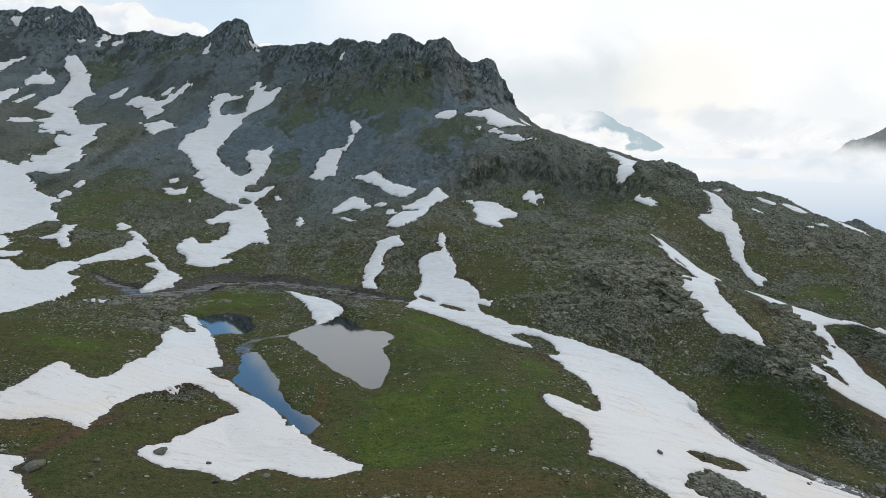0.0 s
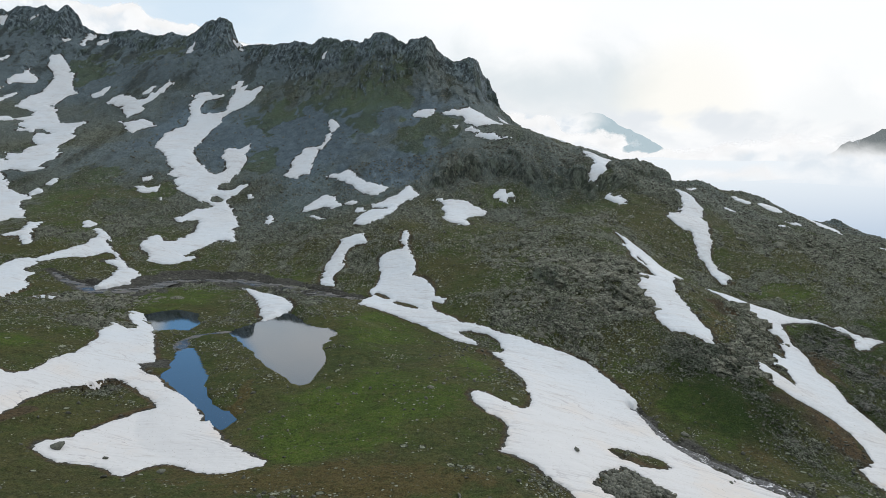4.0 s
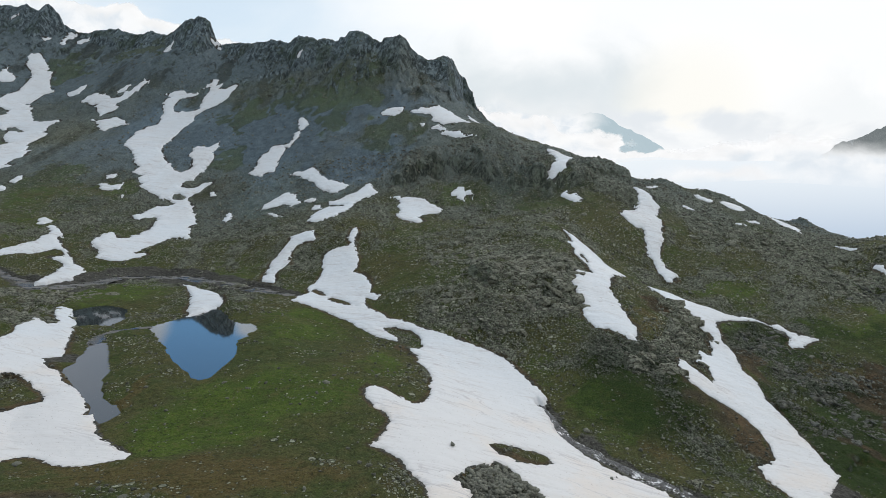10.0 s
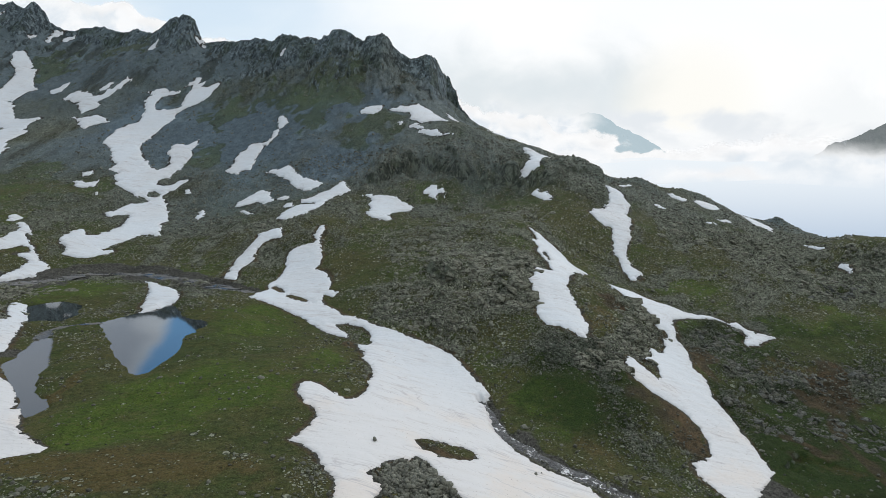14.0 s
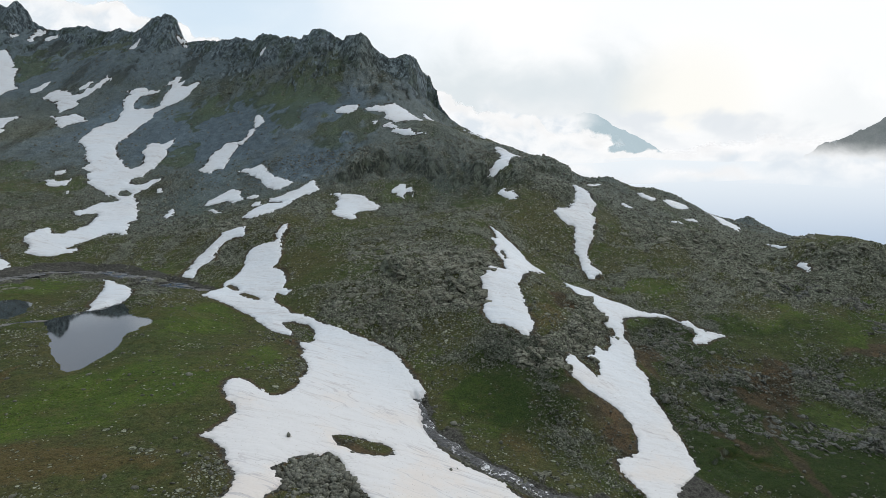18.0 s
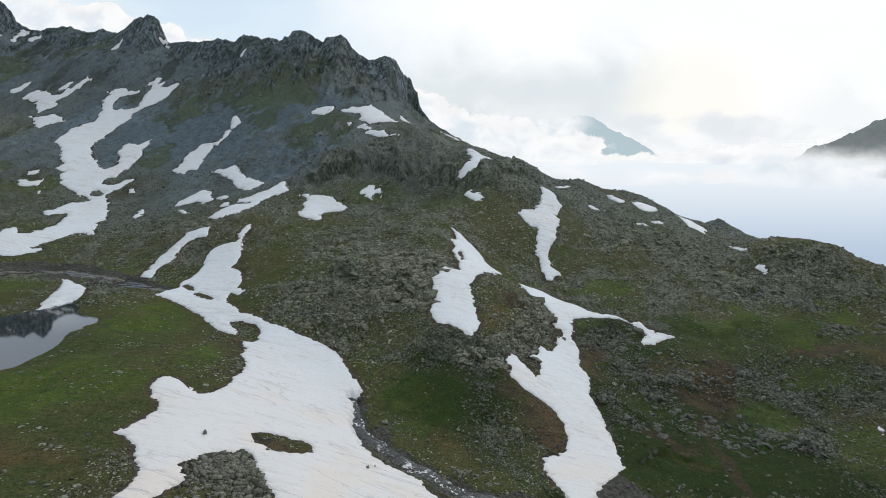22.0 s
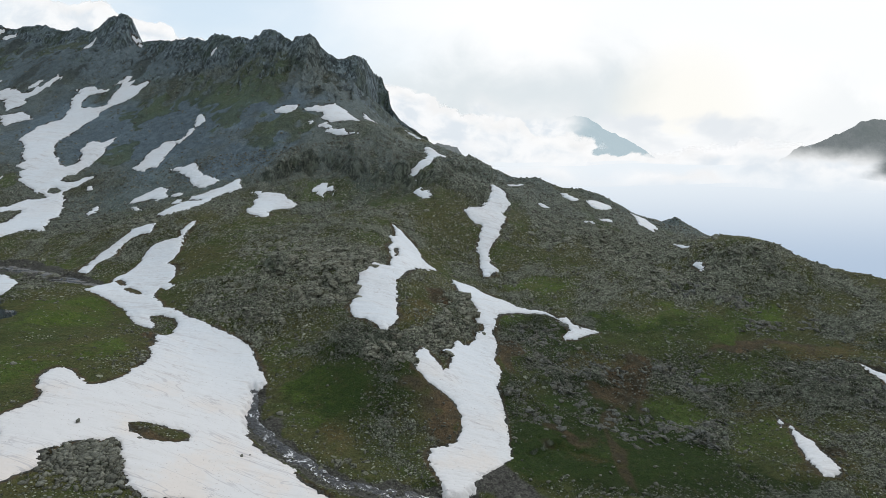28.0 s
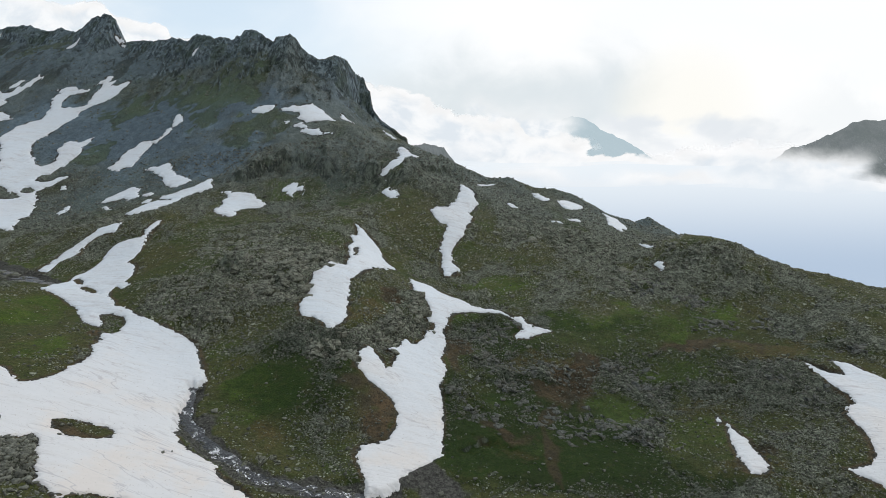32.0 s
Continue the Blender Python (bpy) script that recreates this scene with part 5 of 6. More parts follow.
# where the ground differs: x, y, reach along x and y, how much
LUSH_A = [(4.2, 98.2, 17.7, 12.3, 1), (-64.9, 172.1, 17.1, 12.8, 0.9), (-44.3, 193.5, 17.9, 8.6, 0.7), (118.2, 182.8, 15.1, 6.6, 0.9), (113.9, 104.3, 10.5, 7.7, 1), (145.8, 159.7, 12.9, 6.8, 0.6), (66.6, 113.7, 7.1, 7.1, 0.8), (49.6, 126, 6.3, 7.1, 0.5), (-147.4, 262.5, 18, 28.5, 0.6), (-86.9, 369.6, 10.9, 18.4, 0.9), (-24.6, 381.4, 21.6, 19.2, 0.8), (-30.6, 339.7, 9.6, 19, 0.6), (66.5, 112.7, 6.7, 8.6, 0.8), (107.1, 159.3, 4.7, 6.5, 0.8), (146.4, 165.4, 20.3, 6.9, 0.7), (124.8, 104, 18.6, 7.2, 1), (168.3, 162.9, 15.6, 5.5, 0.7), (34.7, 249.5, 14.6, 9.4, 0.6)]
LUSH_B = [(-2.8, 142.4, 10.2, 16.1, 1), (-5, 88.7, 12.2, 10.4, 1), (-75.8, 112.2, 9.2, 7.2, 0.8), (-62.6, 170.6, 10.5, 12.5, 0.9), (-60.3, 143, 6.6, 8.5, 0.7), (18.6, 115, 5.8, 7.1, 0.6)]
LUSH_C = [(105.3, 99.9, 8, 4, 1), (139.8, 122.8, 7, 6, 0.9), (114.0, 124.1, 5, 4, 0.7), (138.4, 162.1, 12, 5, 0.9), (165.2, 158.2, 6, 5, 0.9), (180.8, 169.3, 6, 5, 0.9), (128.1, 152.5, 5, 5, 0.6), (159.6, 138.8, 9, 7, 0.8), (155.1, 114.4, 8, 6, 0.7), (62.4, 117.2, 5, 6, 0.9), (69.2, 111.1, 5, 5, 0.8)]
LUSH_D = [(-34.5, 374.6, 20, 12, 1), (-19.0, 358.6, 16, 12, 0.9), (-91.7, 371.8, 9, 16, 0.8), (-66.5, 380.6, 9, 16, 0.7), (-149.5, 267.9, 18, 12, 0.9), (-122.9, 279.0, 12, 10, 0.7), (-154.4, 298.3, 14, 12, 0.6), (-80.8, 316.1, 10, 12, 0.7), (-191.6, 469.5, 22, 12, 0.7), (-238.5, 454.7, 18, 12, 0.7), (3.1, 321.7, 14, 14, 0.6), (-125.7, 227.0, 12, 9, 0.8)]
LUSH = LUSH_A + LUSH_B + LUSH_C + LUSH_D
# deep green wet turf, with the shade of backlit slopes painted in
SHADED_GREEN_A = [(147.2, 132, 47, 30, 0.5), (73.3, 113, 14.5, 16.5, 0.6), (191.3, 146.1, 22.1, 26.1, 0.4), (112.5, 112, 14.5, 11.1, 0.8), (130.1, 130.9, 16.6, 11.6, 0.5), (78.4, 98.7, 8.8, 9.9, 0.5), (118.2, 126.6, 8.9, 11.6, 0.6), (124.6, 103, 30.1, 8.4, 1), (180.3, 153.9, 25.6, 14.6, 0.5), (66.5, 112.7, 6.7, 8.6, 0.6), (113.9, 104.3, 11.8, 7.7, 1), (87.8, 88.9, 6.1, 3.9, 0.6), (143.8, 96.8, 23.2, 5, 0.8), (-37.4, 177.2, 11, 9.8, 0.5)]
SHADED_GREEN_B = [(110.3, 109.0, 7, 2.2, 1), (103.1, 103.5, 4, 3, 1), (116.2, 130.1, 8, 5, 0.7), (132.7, 114.7, 10, 6, 0.8)]
SHADED_GREEN_C = [(121, 98, 14, 9, 1), (136, 97, 14, 9, 1), (113, 105, 14, 9, 1), (132, 107, 14, 9, 1), (158, 138, 46, 34, 0.55), (118, 150, 22, 20, 0.7), (72, 118, 16, 18, 0.8), (106, 106, 16, 14, 0.9), (122, 126, 20, 18, 0.8), (100, 124, 10, 14, 0.7)]
SHADED_GREEN_D = [(140, 162, 30, 8, 0.65), (176, 164, 14, 7, 0.5)]
SHADED_GREEN = SHADED_GREEN_A + SHADED_GREEN_B + SHADED_GREEN_C + SHADED_GREEN_D
SCREE_A = [(-77.5, 344.9, 42.3, 41.2, 1), (-128, 368.7, 35.4, 27.2, 0.8), (-36.8, 347.4, 37.5, 24.4, 0.9), (-3.8, 342.2, 19.7, 15.9, 0.7), (-66.3, 343, 29.5, 32.3, 0.9), (-245.3, 450.5, 28.7, 16.4, 0.6)]
SCREE_B = [(-45.1, 326.8, 26, 30, 1), (-30.1, 346.0, 24, 24, 0.9), (-75.8, 350.9, 24, 30, 1), (-7.6, 286.3, 18, 20, 0.9), (-80.8, 325.5, 20, 26, 0.9), (1.4, 305.2, 16, 18, 0.6)]
SCREE = SCREE_A + SCREE_B
DRY_A = [(4.6, 71.5, 18.2, 6.7, 0.9), (-14.6, 70.4, 5.4, 6.9, 0.7), (126.8, 142, 9.7, 4.3, 0.7), (80.2, 145.1, 5.8, 10.7, 0.7), (69.9, 100.9, 5.5, 8.4, 0.6), (187.8, 145, 16.7, 6.1, 0.8), (159.8, 98.2, 7.4, 5.6, 0.6), (-7.5, 72.7, 20.1, 5.4, 0.9), (-45.8, 62.9, 9.8, 1.5, 0.7), (-57.7, 78.7, 6.9, 2.7, 0.8), (-102.6, 207.6, 14.1, 8.7, 0.5), (-21.9, 96.8, 1.7, 11, 0.8), (117.6, 107, 9.4, 3, 0.5), (160.4, 124, 11.3, 6.9, 0.5), (-143.6, 361, 22.5, 31.1, 0.6), (-137.1, 277.8, 21.4, 19.2, 0.6)]
DRY = DRY_A
SOIL_A = [(42.8, 87.6, 5.1, 2.5, 0.9), (132.4, 133.2, 3.5, 9, 0.9), (88.8, 112.9, 6.2, 8.9, 0.7), (136.9, 140.7, 3.5, 7.8, 1), (128.6, 130.2, 6.2, 2.1, 0.9), (166.8, 152.6, 11.5, 2.5, 0.8), (88.8, 109.2, 4.2, 8.4, 0.9), (88.5, 156.8, 5.4, 3.6, 0.9), (24.1, 130.7, 2.6, 3.6, 0.8), (-16.1, 63.9, 4.4, 2.6, 0.7), (112.9, 111.5, 6.8, 2.2, 0.8), (162.3, 105.2, 3.9, 5.3, 0.6), (177.4, 150.8, 8.4, 3.6, 0.6)]
SOIL_B = [(131.3, 132.3, 2.6, 6, 0.9), (136.9, 145.1, 2.5, 6, 0.8), (126.6, 127.7, 4, 3, 0.8), (166.5, 152.5, 7, 3.5, 0.9), (103.8, 140.3, 2.5, 9, 0.7), (167.8, 153.2, 6, 3, 0.9), (180.8, 150.1, 8, 3, 0.7), (88.4, 110.8, 4, 6, 0.9), (81.8, 117.9, 4, 4, 0.6), (88.0, 163.1, 4, 4, 0.8)]
SOIL = SOIL_A + SOIL_B
BARE_A = [(1.7, 93.1, 2.9, 2.9, 0.7), (1.3, 122, 3.7, 4.1, 0.5), (52.6, 167.6, 15.9, 17, 1), (88.8, 137, 5, 9.3, 0.9), (95.9, 252.8, 12, 9, 0.9), (34.6, 189.8, 10.7, 20.6, 0.6), (53.9, 166.7, 15, 15.3, 0.8), (127.6, 118.2, 14.1, 6.4, 0.8), (114.7, 137.7, 7.1, 6.1, 0.8), (-74.5, 155.2, 5.3, 18.4, 1), (-48.3, 100.4, 6.7, 7.9, 0.9), (38.2, 74, 5.6, 2.6, 1), (-16.8, 194.2, 7.6, 8.5, 0.7), (34.2, 148.5, 21.4, 16.5, 0.6), (72.3, 130.5, 10.7, 10.8, 0.5), (173.2, 186.3, 30.9, 12.6, 0.6), (182.8, 123.8, 9, 12.4, 0.7), (15.6, 298.6, 30.5, 17.8, 0.8)]
BARE_B = [(69.7, 294.3, 19.2, 17.4, 0.7), (90, 135.9, 6.9, 8.6, 0.8), (167, 127.5, 8.8, 9.1, 0.4), (150.5, 222.4, 18.6, 15, 0.6)]
BARE_C = [(113.2, 149.6, 5, 5, 0.9), (122.4, 159.6, 5, 5, 0.9), (127.3, 138.3, 5, 5, 0.9), (116.2, 130.1, 5, 5, 0.9), (103.5, 122.7, 5, 5, 0.9), (133.8, 119.3, 5, 5, 0.9), (129.4, 111.2, 5, 5, 0.9), (141.2, 110.8, 5, 5, 0.9), (149.5, 132.0, 5, 5, 0.9), (144.4, 141.7, 5, 5, 0.9), (176.4, 161.8, 5, 5, 0.9), (194.9, 162.1, 5, 5, 0.9), (176.8, 173.1, 5, 5, 0.9), (162.4, 185.8, 5, 5, 0.9), (203.9, 143.3, 5, 5, 0.9), (107.5, 116.6, 5, 5, 0.9), (-91.3, 163.5, 5, 5, 0.9), (-86.7, 164.8, 5, 5, 0.9), (-78.8, 162.0, 5, 5, 0.9), (-63.9, 143.3, 5, 5, 0.9), (-61.5, 135.5, 5, 5, 0.9), (-69.8, 139.7, 5, 5, 0.9), (74.6, 129.4, 6, 7, 1), (79.2, 127.2, 6, 7, 1), (89.5, 144.7, 6, 7, 1), (94.9, 156.6, 6, 7, 1), (87.2, 136.4, 6, 7, 1), (63.7, 171.7, 6, 7, 1), (48.6, 162.8, 6, 7, 1), (57.1, 164.9, 6, 7, 1), (63.0, 153.2, 6, 7, 1), (55.8, 150.3, 6, 7, 1), (45.0, 175.9, 6, 7, 1), (50.2, 163.1, 6, 7, 1), (54.0, 173.0, 6, 7, 1), (61.8, 175.2, 6, 7, 1), (66.0, 170.2, 6, 7, 1), (53.6, 151.8, 6, 7, 1), (57.1, 147.8, 6, 7, 1), (62.0, 153.5, 6, 7, 1)]
BARE_D = [(191, 196, 22, 9, 0.9), (213, 192, 16, 9, 0.9), (177, 200, 18, 9, 0.9), (164, 215, 18, 10, 0.8), (140, 228, 18, 10, 0.7), (205, 178, 14, 8, 0.6)]
BARE = BARE_A + BARE_B + BARE_C + BARE_D
MUD_A = [(99.5, 91.9, 7.8, 3.6, 1), (-44.5, 113.6, 3.4, 2, 1), (-48.9, 191.4, 11.9, 6.5, 0.8), (-85.1, 180.3, 12.4, 3.5, 0.9), (-76.3, 174, 10.9, 6, 0.7), (69.9, 83.9, 3, 2.2, 0.7), (56.3, 100.9, 2.5, 6.2, 0.8)]
MUD = MUD_A
TRAIL = [-50.7, 87, -52.3, 82.9, -53.6, 78.2, -54.4, 73.5, -55.1, 70.1]
GULLY_TRAIL = [140.6, 145.7, 138.9, 139.0, 132.8, 130.8, 126.0, 123.3, 122.0, 114.5, 122.4, 106.1, 121.7, 99.4, 122.4, 93.8]   # a worn runnel down the turf

def spread(x, y, zones):
    """How far such ground reaches here, 0 to 1, with an uneven rim."""
    sx, sy = x + 0.02 * y * rough(x, y, 9, 3, 0.6, 201), y + 0.03 * y * rough(x, y, 9, 3, 0.6, 203)
    total = np.zeros(np.shape(x))
    for cx, cy, rx, ry, much in zones:
        total = np.maximum(total, much * np.exp(-((((sx - cx) / rx) ** 2 + ((sy - cy) / ry) ** 2) ** 1.5)))
    return total


def turf_at(x, y):
    """How grassy the ground is, 0 to 1."""
    t = 0.50 - 0.20 * step(y, 165, 245) + 0.22 * rough(x, y, 40, 4, 0.6, 3) + 0.5 * blob(x, y, -5, 95, 60, 60)
    t = t - 1.1 * (ribs(x, y, 17, 3, 141) - 0.62) * (1 - step(y, 215, 300))
    return np.clip(t + 0.45 * spread(x, y, LUSH) + 0.3 * spread(x, y, DRY) - 0.50 * spread(x, y, BARE), 0.02, 1)


def scree_at(x, y):
    s = step(y, 215, 290) * (0.38 + 0.28 * rough(x, y, 60, 3, 0.6, 5) + 0.85 * spread(x, y, SCREE))
    s = np.maximum(s, 0.8 * step(y, 385, 420)) * (1 - 0.25 * spread(x, y, LUSH))
    return np.clip(s, 0, 1)


def facets(x, y, size, seed):
    """Broken rock: each block a tilted plane, -1 to 1; with the distance to its joints."""
    u, v = x / size, y / size
    i0, j0 = np.floor(u).astype(np.int64), np.floor(v).astype(np.int64)
    best, second, z = np.full(u.shape, 9.0), np.full(u.shape, 9.0), np.zeros(u.shape)
    for di in (-1, 0, 1):
        for dj in (-1, 0, 1):
            i, j = i0 + di, j0 + dj
            a, b = u - i - 0.5 - 0.42 * lattice(i, j, seed), v - j - 0.5 - 0.42 * lattice(i, j, seed + 1)
            d = a * a + b * b
            h = 0.6 * lattice(i, j, seed + 2) + 0.9 * (a * lattice(i, j, seed + 3) + b * lattice(i, j, seed + 4))
            closer = d < best
            second = np.where(closer, best, np.minimum(second, d))
            z, best = np.where(closer, h, z), np.minimum(best, d)
    return z, np.sqrt(second) - np.sqrt(best)


# cliff bands: their line in plan, height
CLIFFS = (
    ([8.3, 270.9, 17.2, 286.9, 33.9, 283.1, 50.9, 273.1, 66.9, 264.1, 80.1, 251.0], 3.8),
    ([87.1, 245.9, 95.7, 240.5, 105.2, 240.3], 2.4),
    ([41.9, 166.4, 51.6, 159.1, 60.6, 157.1, 64.8, 152.4], 1.8),
    ([106.0, 151.6, 116.2, 159.6, 121.8, 158.0], 1.4),
    ([113.1, 130.4, 123.6, 134.7, 129.0, 133.5], 1.4),
)


def scarp(x, y):
    """Height gained and lost where the slope breaks into cliffs, and how near they are, 0 to 1."""
    total, close = np.zeros(x.shape), np.zeros(x.shape)
    for course, tall in CLIFFS:
        q = np.array(course).reshape(-1, 2)
        near = (x > q[:, 0].min() - 45) & (x < q[:, 0].max() + 45) & (y > q[:, 1].min() - 45) & (y < q[:, 1].max() + 45)
        off, at = near_course(x[near], y[near], course)
        line = np.interp(at * (len(q) - 1), np.arange(len(q)), q[:, 1]) + 0.9 * tall * rough(x[near], y[near], 6, 3, 0.6, 311) + 1.8 * tall * rough(x[near], y[near], 22, 2, 0.5, 313)
        side = y[near] - line
        fade = np.exp(-((off / (3.2 * tall)) ** 2))
        stand = np.clip(0.62 + 0.9 * rough(x[near], 0.5 * y[near], 13, 3, 0.55, 317), 0.05, 1.15)
        total[near] += stand * tall * np.tanh(side / (0.55 * tall)) * fade
        close[near] = np.maximum(close[near], stand * np.exp(-((off / (1.6 * tall)) ** 2)))
    return total, close


def relief(x, y):
    """Small relief: rock ribs, slabs, hummocks; with how far each place stands proud, 0 to 1."""
    turf, far = turf_at(x, y), step(y, 215, 300)
    bare = 1 - turf
    rib = ribs(x, y, 6.0, 4, 17)
    u, v = 0.82 * x + 0.57 * y, -0.57 * x + 0.82 * y
    slab = ribs(u * 0.45, v, 7.0, 5, 43)
    crop, lush = spread(x, y, BARE), spread(x, y, LUSH)
    z = 0.45 * (0.4 + bare) * rough(x, y, 11, 3, 0.5, 12) + (0.05 + 0.40 * bare ** 1.4) * (rib - 0.55) + 1.1 * step(bare, 0.45, 0.9) * (slab - 0.6)
    blocky = np.round(2.5 * grain(x + 0.8 * grain(x, y, 1.7, 91), y, 3.1, 90)) / 2.5
    z = z + 0.18 * step(bare, 0.5, 0.95) * blocky
    z = z + (0.04 + 0.16 * bare) * rough(x, y, 1.5, 2, 0.6, 19)
    rocky = step(bare + 0.25 * rough(x, y, 9, 3, 0.6, 121), 0.35, 0.85) * (1 - far)
    jut = rocky * (0.22 + 0.40 * step(crop, 0.25, 0.7))
    wx, wy = x + 1.2 * grain(x, y, 4, 123), y + 1.2 * grain(x, y, 4, 125)
    block, joint = facets(0.8 * wx + 0.5 * wy, 0.75 * (-0.5 * wx + 0.8 * wy), 4.2, 131)
    chip, joint2 = facets(wx, wy, 1.6, 137)
    z = z + jut * (1.15 * block - 0.5 * (1 - step(joint, 0.0, 0.14))) + rocky * 0.28 * chip
    hump = ribs(0.55 * u, v, 15, 3, 141)
    z = z + (0.30 + 0.8 * bare) * (1 - far) * (1 - lush) * (hump - 0.6) * 2.3
    ry = np.interp(x, RIDGE_PLAN[:, 0], RIDGE_PLAN[:, 1])
    loose = scree_at(x, y) * (1 - step(y, 385, 420))
    crag = step(y - ry, -70, -30) * step(-x, -62, -38)
    shoulder = np.minimum(blob(x, y, 85, 268, 40, 24) + blob(x, y, 40, 245, 45, 20) * 0.6 + blob(x, y, 20, 290, 60, 24) * 0.8, 1)
    face, cliff = ribs(x, y * 0.25, 12, 5, 29), ribs(x, y * 0.4, 10, 4, 41)
    pillar, cleft = facets(x, 0.35 * y, 5.5, 151)
    spall, _ = facets(x, 0.5 * y, 2.4, 157)
    flank = ribs(x, y * 0.5, 16, 4, 23)
    z = z + far * (1.0 - 0.85 * loose) * (1.2 * (flank - 0.55) + 0.25 * spall)
    z = z + crag * (0.55 + 0.45 * step(x, -120, -60)) * (0.12 + 0.88 * step(ry - y, 2, 14)) * (4.4 * (face - 0.62) + 2.6 * pillar + 1.0 * spall - 1.2 * (1 - step(cleft, 0.0, 0.16)))
    z = z + shoulder * (2.4 * (cliff - 0.62) + 0.8 * pillar + 0.4 * spall)
    drop, close = scarp(x, y)
    z = z + drop + close * (2.4 * (cliff - 0.62) + 0.7 * pillar)
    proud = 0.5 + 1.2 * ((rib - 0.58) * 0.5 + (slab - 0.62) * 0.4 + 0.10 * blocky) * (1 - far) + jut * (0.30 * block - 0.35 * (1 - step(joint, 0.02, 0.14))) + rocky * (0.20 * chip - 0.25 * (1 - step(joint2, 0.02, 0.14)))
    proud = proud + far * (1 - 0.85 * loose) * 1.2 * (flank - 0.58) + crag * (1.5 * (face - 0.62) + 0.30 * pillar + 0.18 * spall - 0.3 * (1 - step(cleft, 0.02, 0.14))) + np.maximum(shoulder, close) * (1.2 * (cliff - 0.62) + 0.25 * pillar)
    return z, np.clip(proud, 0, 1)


def mesh_of(name, verts, faces, material, smooth=True):
    me = bpy.data.meshes.new(name)
    verts, faces = np.asarray(verts, np.float32), np.asarray(faces, np.int32)
    k = faces.shape[1]
    me.vertices.add(len(verts))
    me.vertices.foreach_set("co", verts.ravel())
    me.loops.add(faces.size)
    me.loops.foreach_set("vertex_index", faces.ravel())
    me.polygons.add(len(faces))
    me.polygons.foreach_set("loop_start", np.arange(0, faces.size, k, dtype=np.int32))
    me.update(calc_edges=True)
    if smooth:
        me.shade_smooth()
    me.materials.append(material)
    return me


def quads(rows, cols):
    i = np.arange(rows * cols).reshape(rows, cols)
    return np.stack([i[:-1, :-1], i[:-1, 1:], i[1:, 1:], i[1:, :-1]], -1).reshape(-1, 4)


# one sheet of land, finer where the way passes near, down under the clouds beyond
ys = [28.0]
while ys[-1] < 600:
    ys.append(ys[-1] * (1.0037 if ys[-1] < 385 else 1.0019 if ys[-1] < 508 else 1.02))
ys = np.array([-1500.0, -700.0, -350.0, -200.0, -120.0, -70.0, -35.0, -10.0, 5.0, 15.0, 22.0] + ys + [640.0, 720.0, 900.0, 1300.0, 2200.0, 4200.0])
inner = np.linspace(0, 1, 900)
us = np.concatenate([[-8.0, -3.0, -1.2, -0.5, -0.2, -0.08], inner, [1.08, 1.2, 1.5, 2.2, 4.0, 9.0]])
U, Y = np.meshgrid(us, ys)
reach = np.clip(Y, 28, 600)
LEFT, WIDE = -12 - 0.80 * reach, 120 + 1.60 * reach
Xg = LEFT + U * WIDE
Z = land(Xg, Y)
inside = (U >= 0) & (U <= 1) & (Y >= 28) & (Y <= 600)
FORM = np.full(Xg.shape, 0.5)
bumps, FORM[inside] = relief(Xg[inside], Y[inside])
Z[inside] += bumps
snowy = np.full(Xg.shape, -50.0)
for field in SNOWFIELDS:
    x0, x1, y0, y1 = box_of(field[0], 9)
    near = (Xg > x0) & (Xg < x1) & (Y > y0) & (Y < y1)
    if near.any():
        snowy[near] = np.maximum(snowy[near], snow_line(Xg[near], Y[near], field))
flat = land(Xg, Y)
Z = Z + step(snowy, -0.6 - 0.005 * Y, 0) * (flat - Z) - 0.5 * step(snowy, 0.1 + 0.001 * Y, 0.7 + 0.003 * Y)
near = (Xg > -75) & (Xg < 5) & (Y > 75) & (Y < 165)
sd = np.maximum.reduce([near_line(Xg[near], Y[near], pond) for pond in PONDS]) + 0.35 * rough(Xg[near], Y[near], 2.5, 3, 0.6, 51)
Z[near] = np.where(sd > 0, np.minimum(Z[near], WATER_LEVEL - 0.12 - 0.3 * np.minimum(sd, 4)), np.where(sd > -5, np.maximum(Z[near], WATER_LEVEL + 0.03 + 0.05 * np.minimum(-sd, 2)), Z[near]))
course, _ = near_course(Xg[inside], Y[inside], LOWER_BROOK)
dip = np.zeros(Xg.shape)
dip[inside] = 0.9 * (1 - step(course, 1.0, 4.0))
course_up, along_up = near_course(Xg[inside], Y[inside], UPPER_BROOK)
half_up = np.interp(along_up * (len(UPPER_HALF) - 1), np.arange(len(UPPER_HALF)), UPPER_HALF)
dip[inside] += 0.7 * (1 - step(course_up / half_up, 0.7, 1.5))
Z -= dip
edge, part_way = near_course(Xg, Y, BANK)
q = np.array(BANK).reshape(-1, 2)
front = step(np.interp(part_way * (len(q) - 1), np.arange(len(q)), q[:, 1]) - Y + 1.6 * rough(Xg, Y, 4, 3, 0.6, 217), -0.5, 0.7)
ends = step(part_way, 0, 0.3) * step(-part_way, -1, -0.7) * np.clip(0.7 + rough(Xg, Y, 3.5, 2, 0.6, 219), 0.1, 1)
Z -= 1.1 * ends * front * (1 - step(edge, 1.0, 9.0))
